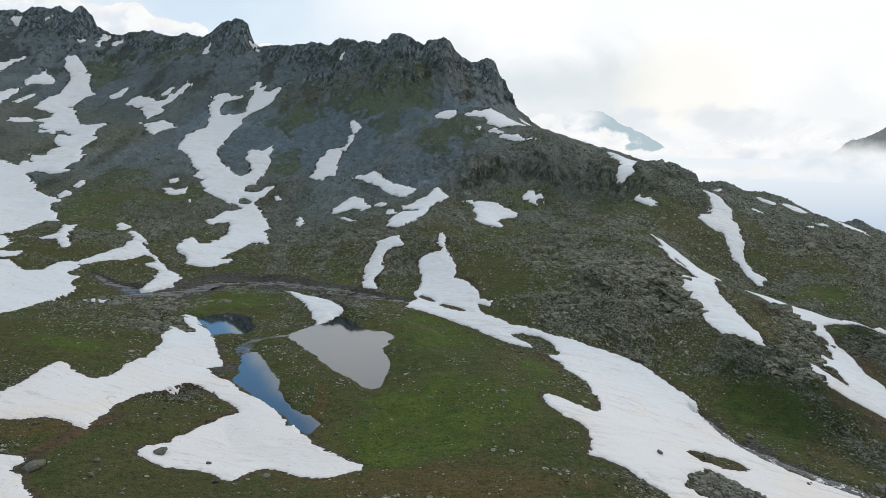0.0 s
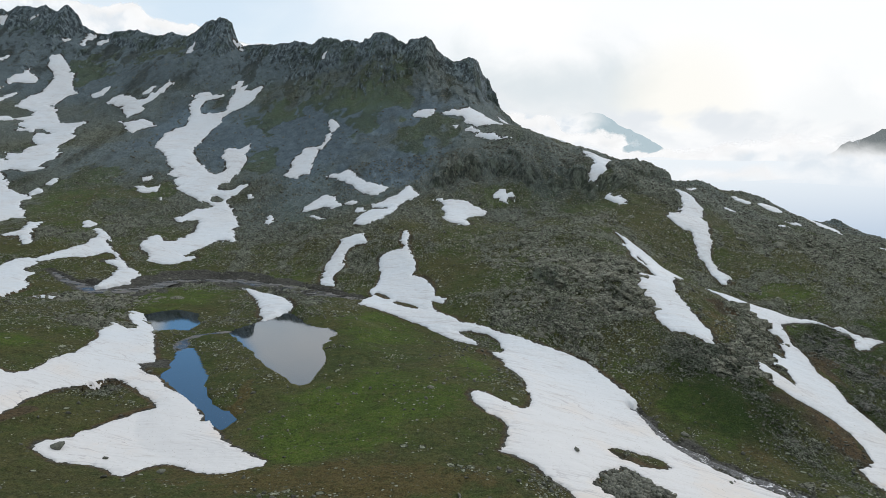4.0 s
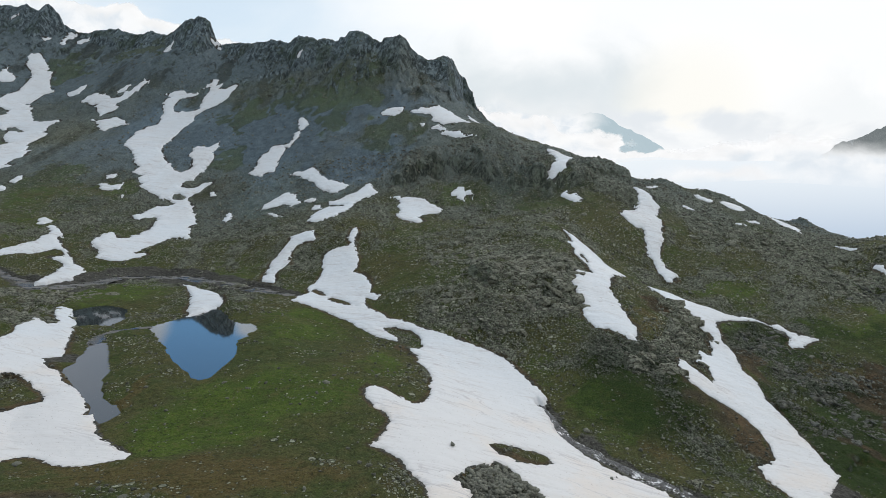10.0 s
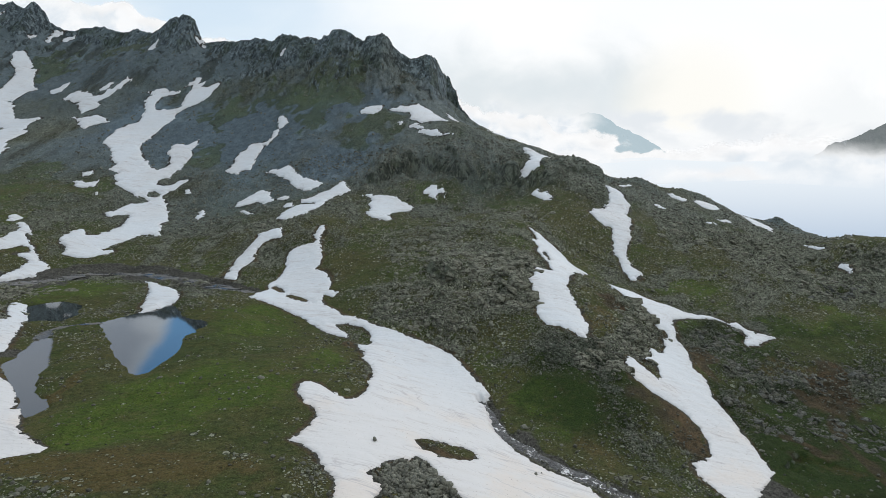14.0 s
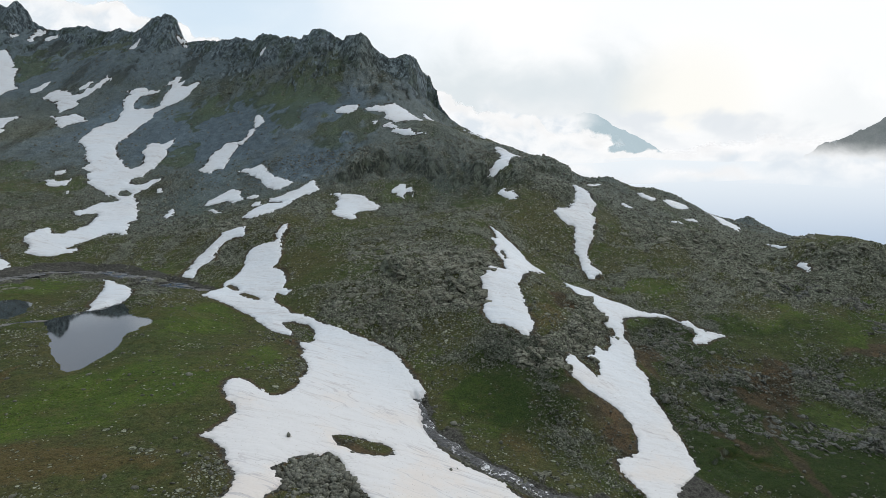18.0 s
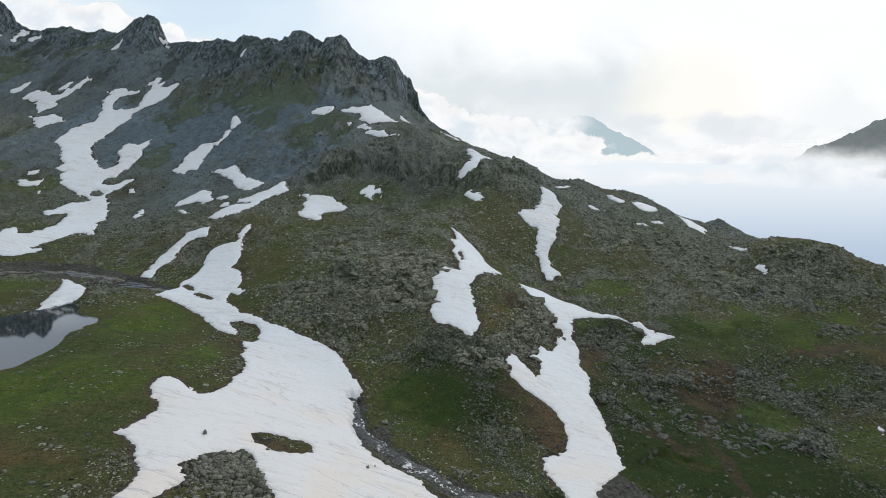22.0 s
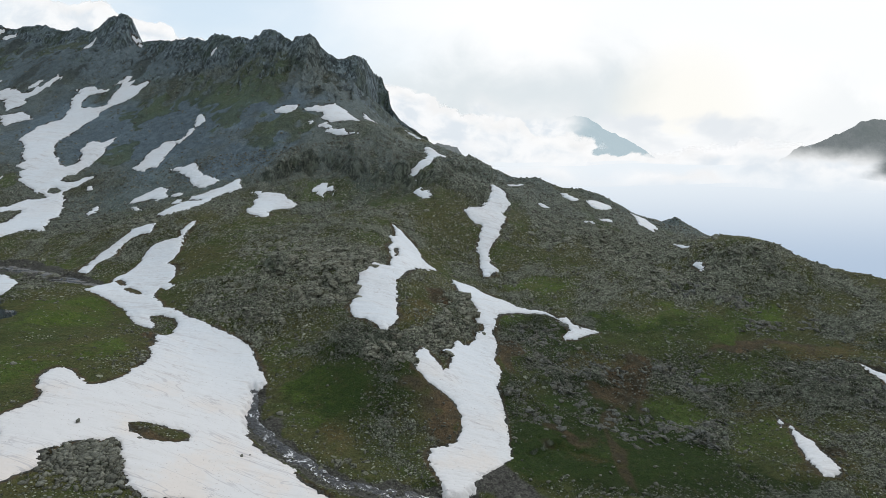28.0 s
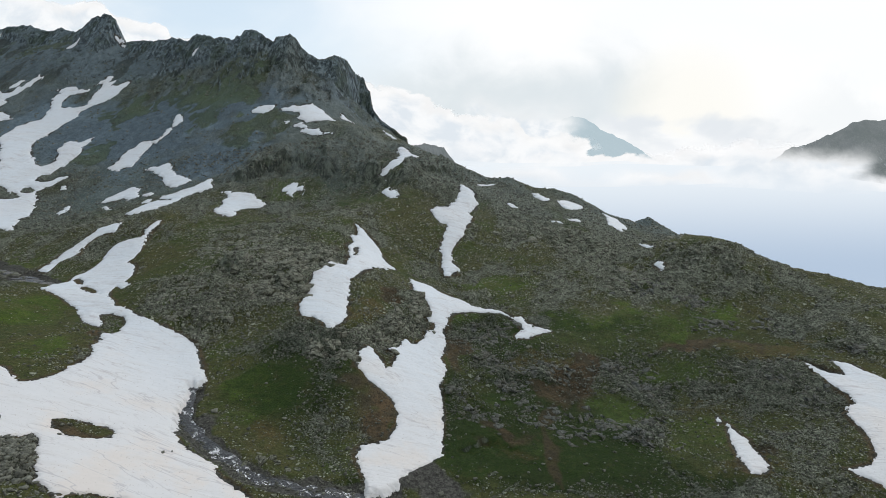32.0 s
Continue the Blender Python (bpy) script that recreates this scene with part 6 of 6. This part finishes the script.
# beyond the walk the land falls away under the clouds
outer = np.maximum(step(Y, 600, 1600), np.maximum(step(U, 1.03, 2.0), step(-U, 0.05, 3.0) * 0.3))
Z = Z * (1 - outer) - 330 * outer
Z = np.maximum(Z, -340)
turf, scree = turf_at(Xg, Y), scree_at(Xg, Y)
soil = 0.75 * (1 - step(-snowy, 0.2, 2.0 + 1.2 * rough(Xg, Y, 14, 2, 0.6, 211))) * (Y < 230)
soil = np.maximum(soil, spread(Xg, Y, SOIL))
trail, _ = near_course(Xg, Y, TRAIL)
soil = np.maximum(soil, 0.95 * (1 - step(trail, 0.7, 1.9)))
runnel, _ = near_course(Xg, Y, GULLY_TRAIL)
soil = np.maximum(soil, 0.62 * (1 - step(runnel + 0.8 * rough(Xg, Y, 6, 2, 0.6, 221), 0.5, 2.2)))
soil = np.maximum(soil, 0.4 * ends * (1 - step(edge, 0.5, 2.2)))
gravel_shade = np.maximum(spread(Xg, Y, MUD), 0.85 * (1 - step(-snowy, 0.12, 0.45 + 0.0022 * Y)))   # dark rim along the snow: meltwater-wet, and painted shade of its undercut edge
gravel_shade[inside] = np.maximum(gravel_shade[inside], np.maximum(0.95 * (1 - step(course + 0.8 * rough(Xg[inside], Y[inside], 5, 3, 0.6, 213), 1.8, 3.6)), 0.9 * (1 - step(course_up / half_up + 0.25 * rough(Xg[inside], Y[inside], 5, 3, 0.6, 213), 1.1, 2.0))))
cover = np.stack([turf, scree, np.clip(soil, 0, 1), gravel_shade], -1).astype(np.float32)
FORMS3 = np.stack([FORM, spread(Xg, Y, LUSH), spread(Xg, Y, DRY), spread(Xg, Y, SHADED_GREEN)], -1).astype(np.float32)
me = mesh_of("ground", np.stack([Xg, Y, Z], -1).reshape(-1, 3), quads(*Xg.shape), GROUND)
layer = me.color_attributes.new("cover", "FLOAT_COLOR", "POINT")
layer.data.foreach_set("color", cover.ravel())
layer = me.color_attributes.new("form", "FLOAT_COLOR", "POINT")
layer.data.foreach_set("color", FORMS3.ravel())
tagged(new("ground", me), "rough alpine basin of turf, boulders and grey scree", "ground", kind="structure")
LAND_Z, LAND_X, LAND_Y = Z, Xg, Y


def ground_z(x, y):
    """Height of the built sheet at places within its fine part."""
    x, y = np.asarray(x, float), np.asarray(y, float)
    r = np.clip(np.interp(y, ys, np.arange(len(ys))), 0, len(ys) - 1.001)
    i = r.astype(int)
    a = r - i
    span = np.clip(y, 28, 600)
    u = (x - (-12 - 0.80 * span)) / (120 + 1.60 * span)
    c = np.clip(np.interp(u, us, np.arange(len(us))), 0, len(us) - 1.001)
    j = c.astype(int)
    b = c - j
    return (LAND_Z[i, j] * (1 - b) + LAND_Z[i, j + 1] * b) * (1 - a) + (LAND_Z[i + 1, j] * (1 - b) + LAND_Z[i + 1, j + 1] * b) * a


# ---------------------------------------------------------------- snow
def snow_patch(field, label):
    x0, x1, y0, y1 = box_of(field[0], 1.5)
    cell = float(np.clip(0.0021 * (y0 + y1) / 2, 0.16, 1.0))
    gx, gy = np.meshgrid(np.arange(x0, x1 + cell, cell), np.arange(y0, y1 + cell, cell))
    sd = snow_line(gx, gy, field)
    deep = 0.0012 * (y0 + y1) / 2 + 0.12
    rise = np.where(sd > 0, deep * (1 - np.exp(-sd / (deep * 3.0))), np.maximum(sd * 0.9 - 0.002 * gy * np.minimum(-sd, 1), -2.5))
    rise = rise + step(sd, 0.3, 3) * (0.10 * rough(gx, gy, 7, 3, 0.5, 61) + 0.03 * rough(gx, gy, 1.4, 2, 0.5, 67))
    gz = land(gx, gy) + 0.02 + 0.0006 * gy + rise
    keep = sd > -1.6 * cell - 0.3
    f = quads(*gx.shape)
    f = f[keep.ravel()[f].any(1)]
    used = np.unique(f)
    if len(f) == 0:
        return
    back = np.zeros(gx.size, np.int64)
    back[used] = np.arange(len(used))
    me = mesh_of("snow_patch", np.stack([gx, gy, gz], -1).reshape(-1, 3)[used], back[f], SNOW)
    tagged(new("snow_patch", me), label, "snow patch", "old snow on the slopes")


for field in SNOWFIELDS:
    q = np.array(field[0]).reshape(-1, 2)
    size = np.ptp(q, axis=0).max()
    if size > 45 and q[:, 1].mean() < 220:
        words = "broad field of dirty old snow streaked with dust"
    elif size > 45:
        words = "long white snow gully down the mountain flank"
    elif size > 14:
        words = "ragged patch of old snow on stony turf"
    else:
        words = "small white snow remnant among grey stones"
    snow_patch(field, words)


# ---------------------------------------------------------------- water
def pond(outline, label):
    x0, x1, y0, y1 = box_of(outline, 2.5)
    gx, gy = np.meshgrid(np.arange(x0, x1 + 0.6, 0.6), np.arange(y0, y1 + 0.6, 0.6))
    keep = near_line(gx, gy, outline) > -1.6
    f = quads(*gx.shape)
    f = f[keep.ravel()[f].all(1)]
    used = np.unique(f)
    back = np.zeros(gx.size, np.int64)
    back[used] = np.arange(len(used))
    me = mesh_of("pond", np.stack([gx, gy, WATER_LEVEL + 0.024 * (gy - (y0 + y1) / 2)], -1).reshape(-1, 3)[used], back[f], WATER)
    tagged(new("water", me), label, "pond", kind="structure")


pond(TARN, "still dark tarn reflecting cloud and blue sky")
pond(LONG_POND, "narrow meltwater pond along the snow edge")
pond(UPPER_POND, "small dark pond below a rock bluff")


def brook(course, half, label, material):
    q = np.array(course, float).reshape(-1, 2)
    t = np.concatenate([[0], np.cumsum(np.hypot(*np.diff(q, axis=0).T))])
    s = np.arange(0, t[-1], 0.7)
    x, y = np.interp(s, t, q[:, 0]), np.interp(s, t, q[:, 1])
    ker = np.ones(7) / 7
    x, y = np.convolve(np.pad(x, 3, "edge"), ker, "valid"), np.convolve(np.pad(y, 3, "edge"), ker, "valid")
    x, y = x + 0.5 * rough(s, s * 0, 6, 3, 0.6, 71), y + 0.5 * rough(s, s * 0 + 9, 6, 3, 0.6, 73)
    dx, dy = np.gradient(x), np.gradient(y)
    n = np.hypot(dx, dy) + 1e-9
    across = np.linspace(-1, 1, 9)
    w = np.interp(s, t, half) * (1 + 0.35 * rough(s, s * 0 + 3, 8, 3, 0.6, 79))
    px, py = x[:, None] - (dy / n * w)[:, None] * across, y[:, None] + (dx / n * w)[:, None] * across
    mid = ground_z(x, y)
    mid = np.convolve(np.pad(mid, 4, "edge"), np.ones(9) / 9, "valid")
    pz = mid[:, None] + 0.12 - 0.10 * across ** 2 + 0.05 * rough(px, py, 1.0, 2, 0.6, 83)
    me = mesh_of("brook", np.stack([px, py, pz], -1).reshape(-1, 3), quads(*px.shape), material)
    tagged(new("water", me), label, "brook", kind="structure")


brook(LOWER_BROOK, [1.55] * (len(LOWER_BROOK) // 2), "stony meltwater brook tumbling out below the snow", BROOK)
brook(UPPER_BROOK, UPPER_HALF, "shallow grey meltwater spreading over silt", SHALLOW)
brook(OUTFLOW, [0.8, 0.9, 1.0, 1.2, 1.3, 1.3], "narrow rill joining two ponds", SHALLOW)


# ---------------------------------------------------------------- stones
def rock_form(seed, corners=16, shape=(1.0, 0.8, 0.62), boxy=0.35):
    """A broken block: the hull of random corners, between a ball and a box."""
    rng = np.random.default_rng(seed)
    q = rng.normal(size=(corners, 3))
    q = q / np.linalg.norm(q, axis=1, keepdims=True)
    q = q / np.abs(q).max(1, keepdims=True) ** boxy * rng.uniform(0.85, 1.1, (corners, 1)) * shape
    bm = bmesh.new()
    for c in q:
        bm.verts.new(c)
    bmesh.ops.convex_hull(bm, input=bm.verts)
    bmesh.ops.delete(bm, geom=[w for w in bm.verts if not w.link_faces], context="VERTS")
    bmesh.ops.triangulate(bm, faces=bm.faces)
    bmesh.ops.recalc_face_normals(bm, faces=bm.faces)
    bm.verts.index_update()
    v = np.array([w.co[:] for w in bm.verts])
    f = np.array([[w.index for w in t.verts] for t in bm.faces])
    bm.free()
    return v, f


FORMS = [rock_form(100 + k, 26) for k in range(10)]
FORM_MESHES = [mesh_of("boulder", v, f, STONE, smooth=False) for v, f in FORMS]


def rest_z(x, y):
    """Height of the ground or of the snow that lies on it."""
    at = np.array([float(x)]), np.array([float(y)])
    z = float(ground_z(*at)[0])
    for field in SNOWFIELDS:
        x0, x1, y0, y1 = box_of(field[0], 0)
        if x0 < x < x1 and y0 < y < y1:
            sd = float(snow_line(at[0], at[1], field)[0])
            deep = 0.0012 * (y0 + y1) / 2 + 0.12
            if sd > 0:
                z = max(z, float(land(*at)[0]) + 0.02 + 0.0006 * y + deep * (1 - math.exp(-sd / (deep * 3.0))))
    return z


def boulder(x, y, size, turn, form, label):
    ob = new("boulder", FORM_MESHES[form])
    ob.location = (x, y, rest_z(x, y) + size * 0.12)
    ob.rotation_euler = (0.15 * math.sin(turn * 3), 0.15 * math.cos(turn * 5), turn)
    ob.scale = (size, size * (0.8 + 0.3 * math.sin(turn)), 0.75 * size)
    return tagged(ob, label, "boulder", "boulders scattered in the basin")


rng = np.random.default_rng(5)
PLACED = [(32.2, 84.7, 1), (41.8, 84, 0.55), (56.6, 86.1, 0.5), (57.4, 106, 1.2), (62.4, 88.4, 0.6), (-40.4, 77.3, 1.6), (-33.4, 76.1, 0.6), (-52.4, 69.1, 2), (-46.6, 72.6, 0.9), (-45, 68.4, 1), (-48.2, 85.3, 0.6), (-42.4, 90.7, 0.7), (-10, 108.7, 0.5), (-5.7, 97.3, 0.6), (8, 90.2, 0.45), (10.8, 106.3, 0.6), (21.6, 106.5, 0.6), (-14.9, 84.9, 0.5), (-8.1, 65.9, 0.7), (18.8, 65.9, 0.7), (73.9, 121.7, 0.7), (20, 113.2, 0.5), (82.5, 123.3, 0.8), (101, 89.3, 0.9), (119.1, 98.9, 0.7), (116.9, 97.7, 0.5), (57.4, 106.4, 1.1), (57.6, 87.1, 0.4), (41.5, 89.6, 0.6)]
for x, y, size in PLACED:
    boulder(x, y, 0.68 * size, rng.uniform(0, 6.28), int(rng.integers(10)), "grey lichen-spotted boulder lying alone in the open")


def scatter(count, x0, x1, y0, y1, weight, clear=0.15):
    """Random places, more of them where weight(x, y) is high, none in water or on snow."""
    got = np.zeros((0, 2))
    while len(got) < count:
        x, y = rng.uniform(x0, x1, 60000), rng.uniform(y0, y1, 60000)
        i = np.clip(np.searchsorted(ys, y), 1, len(ys) - 1)
        span = np.clip(y, 28, 600)
        j = np.clip(np.searchsorted(us, (x + 12 + 0.80 * span) / (120 + 1.60 * span)), 1, len(us) - 1)
        ok = (snowy[i, j] < -clear) & (ground_z(x, y) > np.where((x < 5) & (x > -75) & (y > 75) & (y < 165), WATER_LEVEL + 0.05, -900)) & (rng.uniform(size=len(x)) < weight(x, y))
        got = np.concatenate([got, np.stack([x[ok], y[ok]], -1)])
    return got[:count]


for x, y in scatter(230, -45, 150, 62, 150, lambda x, y: (0.15 + (1 - turf_at(x, y))) * (70 / y) ** 1.5):
    boulder(x, y, float(0.22 + 0.35 * rng.uniform() ** 2.5 + 0.0015 * y), rng.uniform(0, 6.28), int(rng.integers(10)), "rounded grey stone half sunk in alpine turf")


SLABS = [mesh_of("slab", *rock_form(500 + k, 20, (1.0, 0.7, 0.30), 0.9), SLAB, smooth=False) for k in range(12)]
DARK_SLABS = [mesh_of("slab", *rock_form(500 + k, 20, (1.0, 0.7, 0.30), 0.9), DARK_SLAB, smooth=False) for k in range(12)]


def outcrop(x, y, reach, pieces, label, big=1.0, forms=SLABS):
    """Jointed slabs breaking through the turf, all dipping one way."""
    ob = tagged(new("rock_outcrop"), label, "rock outcrop", "outcrops on the slopes")
    z0 = float(ground_z(x, y))
    ob.location = (x, y, z0)
    lie = rng.uniform(-0.5, 0.3)
    for _ in range(pieces):
        a, b = rng.normal() * 0.75 * reach, rng.normal() * 0.5 * reach
        dx, dy = a * math.cos(lie) - b * math.sin(lie), a * math.sin(lie) + b * math.cos(lie)
        size = float(rng.uniform(0.22, 0.55) * reach ** 0.75) * big
        ch = new("slab", forms[int(rng.integers(12))])
        ch.parent = ob
        ch.location = (dx, dy, float(ground_z(x + dx, y + dy)) - z0 - 0.14 * size)
        ch.rotation_euler = (rng.uniform(0.2, 0.75), rng.uniform(-0.3, 0.1), lie + rng.uniform(-0.3, 0.3) + (1.57 if rng.uniform() < 0.3 else 0))
        ch.scale = (size, size * rng.uniform(0.8, 1.2), size * rng.uniform(0.7, 1.1))
    return ob


taken = []
for x, y in scatter(900, -110, 190, 90, 235, lambda x, y: step(spread(x, y, BARE), 0.3, 0.8) + 0.01, 4.0):
    if len(taken) < 75 and all((x - a) ** 2 + (y - b) ** 2 > (0.035 * y) ** 2 for a, b in taken):
        taken.append((x, y))
        if x > 95 and y < 185:
            outcrop(x, y, 0.022 * y + rng.uniform(0.3, 1.4), int(rng.integers(9, 20)), "dark lichened rib of rock in green turf", 0.9, DARK_SLABS)
        else:
            outcrop(x, y, 0.022 * y + rng.uniform(0.3, 1.4), int(rng.integers(9, 20)), "pale lichened slabs of jointed rock breaking through turf")


DOME_SLABS = [(74.6, 129.4), (79.2, 127.2), (89.5, 144.7), (94.9, 156.6), (87.2, 136.4), (63.7, 171.7), (48.6, 162.8), (57.1, 164.9), (63.0, 153.2), (55.8, 150.3), (45.0, 175.9), (50.2, 163.1), (54.0, 173.0), (61.8, 175.2), (66.0, 170.2), (53.6, 151.8), (57.1, 147.8), (62.0, 153.5)]
EAST_RIBS = [(113.2, 149.6), (122.4, 159.6), (127.3, 138.3), (116.2, 130.1), (103.5, 122.7), (133.8, 119.3), (129.4, 111.2), (141.2, 110.8), (149.5, 132.0), (144.4, 141.7), (176.4, 161.8), (194.9, 162.1), (176.8, 173.1), (162.4, 185.8), (203.9, 143.3), (107.5, 116.6)]
POND_BLUFF = [(-91.3, 163.5), (-86.7, 164.8), (-78.8, 162.0), (-63.9, 143.3), (-61.5, 135.5), (-69.8, 139.7)]
for x, y in DOME_SLABS:
    outcrop(x, y, 0.026 * y, 14, "pale cracked slabs on the rocky dome", 1.45)
for x, y in EAST_RIBS:
    outcrop(x, y, 0.028 * y, 16, "dark lichened rib of rock in green turf", 0.9, DARK_SLABS)
for x, y in POND_BLUFF:
    outcrop(x, y, 0.026 * y, 14, "grey broken bluff above a small pond", 1.3)


def stone_field(name, places, sizes, forms, label):
    """Many stones in one mesh."""
    all_v, all_f, base = [], [], 0
    zs = ground_z(places[:, 0], places[:, 1])
    pick, turn = rng.integers(len(forms), size=len(places)), rng.uniform(0, 6.28, len(places))
    for k, (v, f) in enumerate(forms):
        m = pick == k
        n = int(m.sum())
        if not n:
            continue
        size = sizes[m][:, None]
        lean, c, s = rng.uniform(-0.7, 0.7, (n, 1)), np.cos(turn[m])[:, None], np.sin(turn[m])[:, None]
        vx, vz = v[:, 0] * np.cos(lean) + v[:, 2] * np.sin(lean), v[:, 2] * np.cos(lean) - v[:, 0] * np.sin(lean)
        q = np.stack([(vx * c - v[:, 1] * s) * size + places[m, :1], (vx * s + v[:, 1] * c) * size + places[m, 1:], vz * size + (zs[m] + sizes[m] * 0.12)[:, None]], -1)
        all_v.append(q.reshape(-1, 3))
        all_f.append((f[None] + (base + np.arange(n) * len(v))[:, None, None]).reshape(-1, 3))
        base += n * len(v)
    me = mesh_of(name, np.concatenate(all_v), np.concatenate(all_f), STONE, smooth=False)
    return tagged(new(name, me), label, "stones", kind="stuff")


LOW = [rock_form(300 + k, 10, (1.0, 0.75, 0.5), 0.8) for k in range(14)]
spots = scatter(16000, -60, 190, 58, 150, lambda x, y: (1 - turf_at(x, y)) ** 1.5 + 0.02)
stone_field("loose_stones", spots, 0.05 + 0.40 * rng.uniform(size=len(spots)) ** 4 + 0.0006 * spots[:, 1], LOW, "loose grey stones strewn over thin turf")
spots = scatter(24000, -150, 260, 130, 300, lambda x, y: (1 - turf_at(x, y)) ** 1.5 + 0.02)
stone_field("slope_stones", spots, 0.06 + 0.62 * rng.uniform(size=len(spots)) ** 5 + 0.0008 * spots[:, 1], LOW, "weathered blocks littering the rocky slopes")
spots = scatter(5000, -320, 120, 280, 460, lambda x, y: 0.5 + 0 * x)
stone_field("scree_blocks", spots, 0.25 + 0.8 * rng.uniform(size=len(spots)) ** 5, LOW, "dark slate blocks on the scree below the crags")
t = rng.uniform(0, len(LOWER_BROOK) // 2 - 1.001, 1500)
q = np.array(LOWER_BROOK).reshape(-1, 2)
bed = q[t.astype(int)] + (q[t.astype(int) + 1] - q[t.astype(int)]) * (t % 1)[:, None] + rng.normal(size=(1500, 2)) * 1.5
stone_field("brook_stones", bed, 0.09 + 0.30 * rng.uniform(size=len(bed)) ** 3, LOW, "wet dark stones in the bed of the brook")
# the heap of broken rock beside the snow
heap = rng.normal(size=(3400, 2)) * (5.2, 3.6) + (38.6, 76.0)
on = np.max([snow_line(heap[:, 0], heap[:, 1], f) for f in SNOWFIELDS[:4]], 0)
heap = heap[(on < -0.3) & (heap[:, 1] < 84.2)]
stone_field("boulder_heap", heap, 0.10 + 0.62 * rng.uniform(size=len(heap)) ** 4, LOW, "heap of broken grey boulders rising from the snow")


# ---------------------------------------------------------------- the distance
def far_mountain(line, depth, fall, seed, label, material):
    """A far ridge: a crest line (x, y, z) that falls towards the valley."""
    q = np.array(line, float)
    t = np.linspace(0, len(q) - 1, 160)
    crest = np.stack([np.interp(t, np.arange(len(q)), q[:, k]) for k in range(3)], -1)
    down = np.concatenate([-np.linspace(1, 0, 50) ** 1.3, [0.15, 0.6]])
    gx = crest[None, :, 0] + 0 * down[:, None]
    gy = crest[None, :, 1] + depth * down[:, None]
    gz = crest[None, :, 2] - fall * np.abs(down[:, None]) ** 0.9
    gz = gz + (0.15 + np.abs(down[:, None])) * 0.22 * fall * (ribs(gx, gy * 0.5, depth * 0.22, 5, seed) - 0.6) + 0.012 * fall * rough(gx, gy, depth * 0.06, 3, 0.6, seed)
    me = mesh_of("mountain", np.stack([gx, gy, gz], -1).reshape(-1, 3), quads(*gx.shape), material)
    return tagged(new("mountain", me), label, "mountain", kind="structure")


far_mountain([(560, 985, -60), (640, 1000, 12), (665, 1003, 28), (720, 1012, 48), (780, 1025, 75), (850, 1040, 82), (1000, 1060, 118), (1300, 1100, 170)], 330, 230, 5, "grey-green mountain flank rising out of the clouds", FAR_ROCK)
far_mountain([(510, 3050, 60), (650, 3020, 130), (730, 3000, 172), (785, 3000, 160), (870, 3000, 110), (1030, 3000, 34), (1210, 3000, -80)], 700, 420, 9, "steep haze-blue peak half hidden in far cloud", HAZED_ROCK)

gx, gy = np.meshgrid(np.linspace(-2600, 4200, 240), np.linspace(330, 1560, 150))
gz = -130 + 118 * step(gy, 430, 980) + 22 * step(gy, 500, 1100) * (ribs(gx, gy, 330, 4, 3) - 0.6) - 60 * step(-gx, 200, 1200)
gz = gz - 400 * step(-gy, -460, -330)
tagged(new("cloud_sea", mesh_of("cloud_sea", np.stack([gx, gy, gz], -1).reshape(-1, 3), quads(*gx.shape), CLOUD_SEA)), "sea of pale cloud filling the valley below", "clouds", kind="structure")


def cloud_veil(y, x0, x1, z0, z1, material, label):
    gx, t = np.meshgrid(np.linspace(x0, x1, 60), np.linspace(0, 1, 12))
    gz = z0 + (z1 - z0) * t
    gy = y + 60 * np.sin(gx / 300) + 40 * t
    ob = tagged(new("cloud_veil", mesh_of("cloud_veil", np.stack([gx, gy, gz], -1).reshape(-1, 3), quads(*gx.shape), material)), label, "cloud", kind="structure")
    ob.visible_shadow = False


cloud_veil(800, 60, 2000, -140, 80, FOOT_VEIL, "low cloud lapping the mountain's foot")
cloud_veil(780, 430, 780, -140, 70, LAP_VEIL, "tongue of low cloud at the end of a ridge")
cloud_veil(1450, -1800, 2800, -160, 420, FRONT, "bright cumulus front standing over the valley")
cloud_veil(1330, 0, 3000, -160, 120, FRONT_LOW, "low white cumulus tops along the valley")
cloud_veil(2400, 60, 830, -140, 460, PEAK_SIDE, "grey cloud bank swelling beside a peak")
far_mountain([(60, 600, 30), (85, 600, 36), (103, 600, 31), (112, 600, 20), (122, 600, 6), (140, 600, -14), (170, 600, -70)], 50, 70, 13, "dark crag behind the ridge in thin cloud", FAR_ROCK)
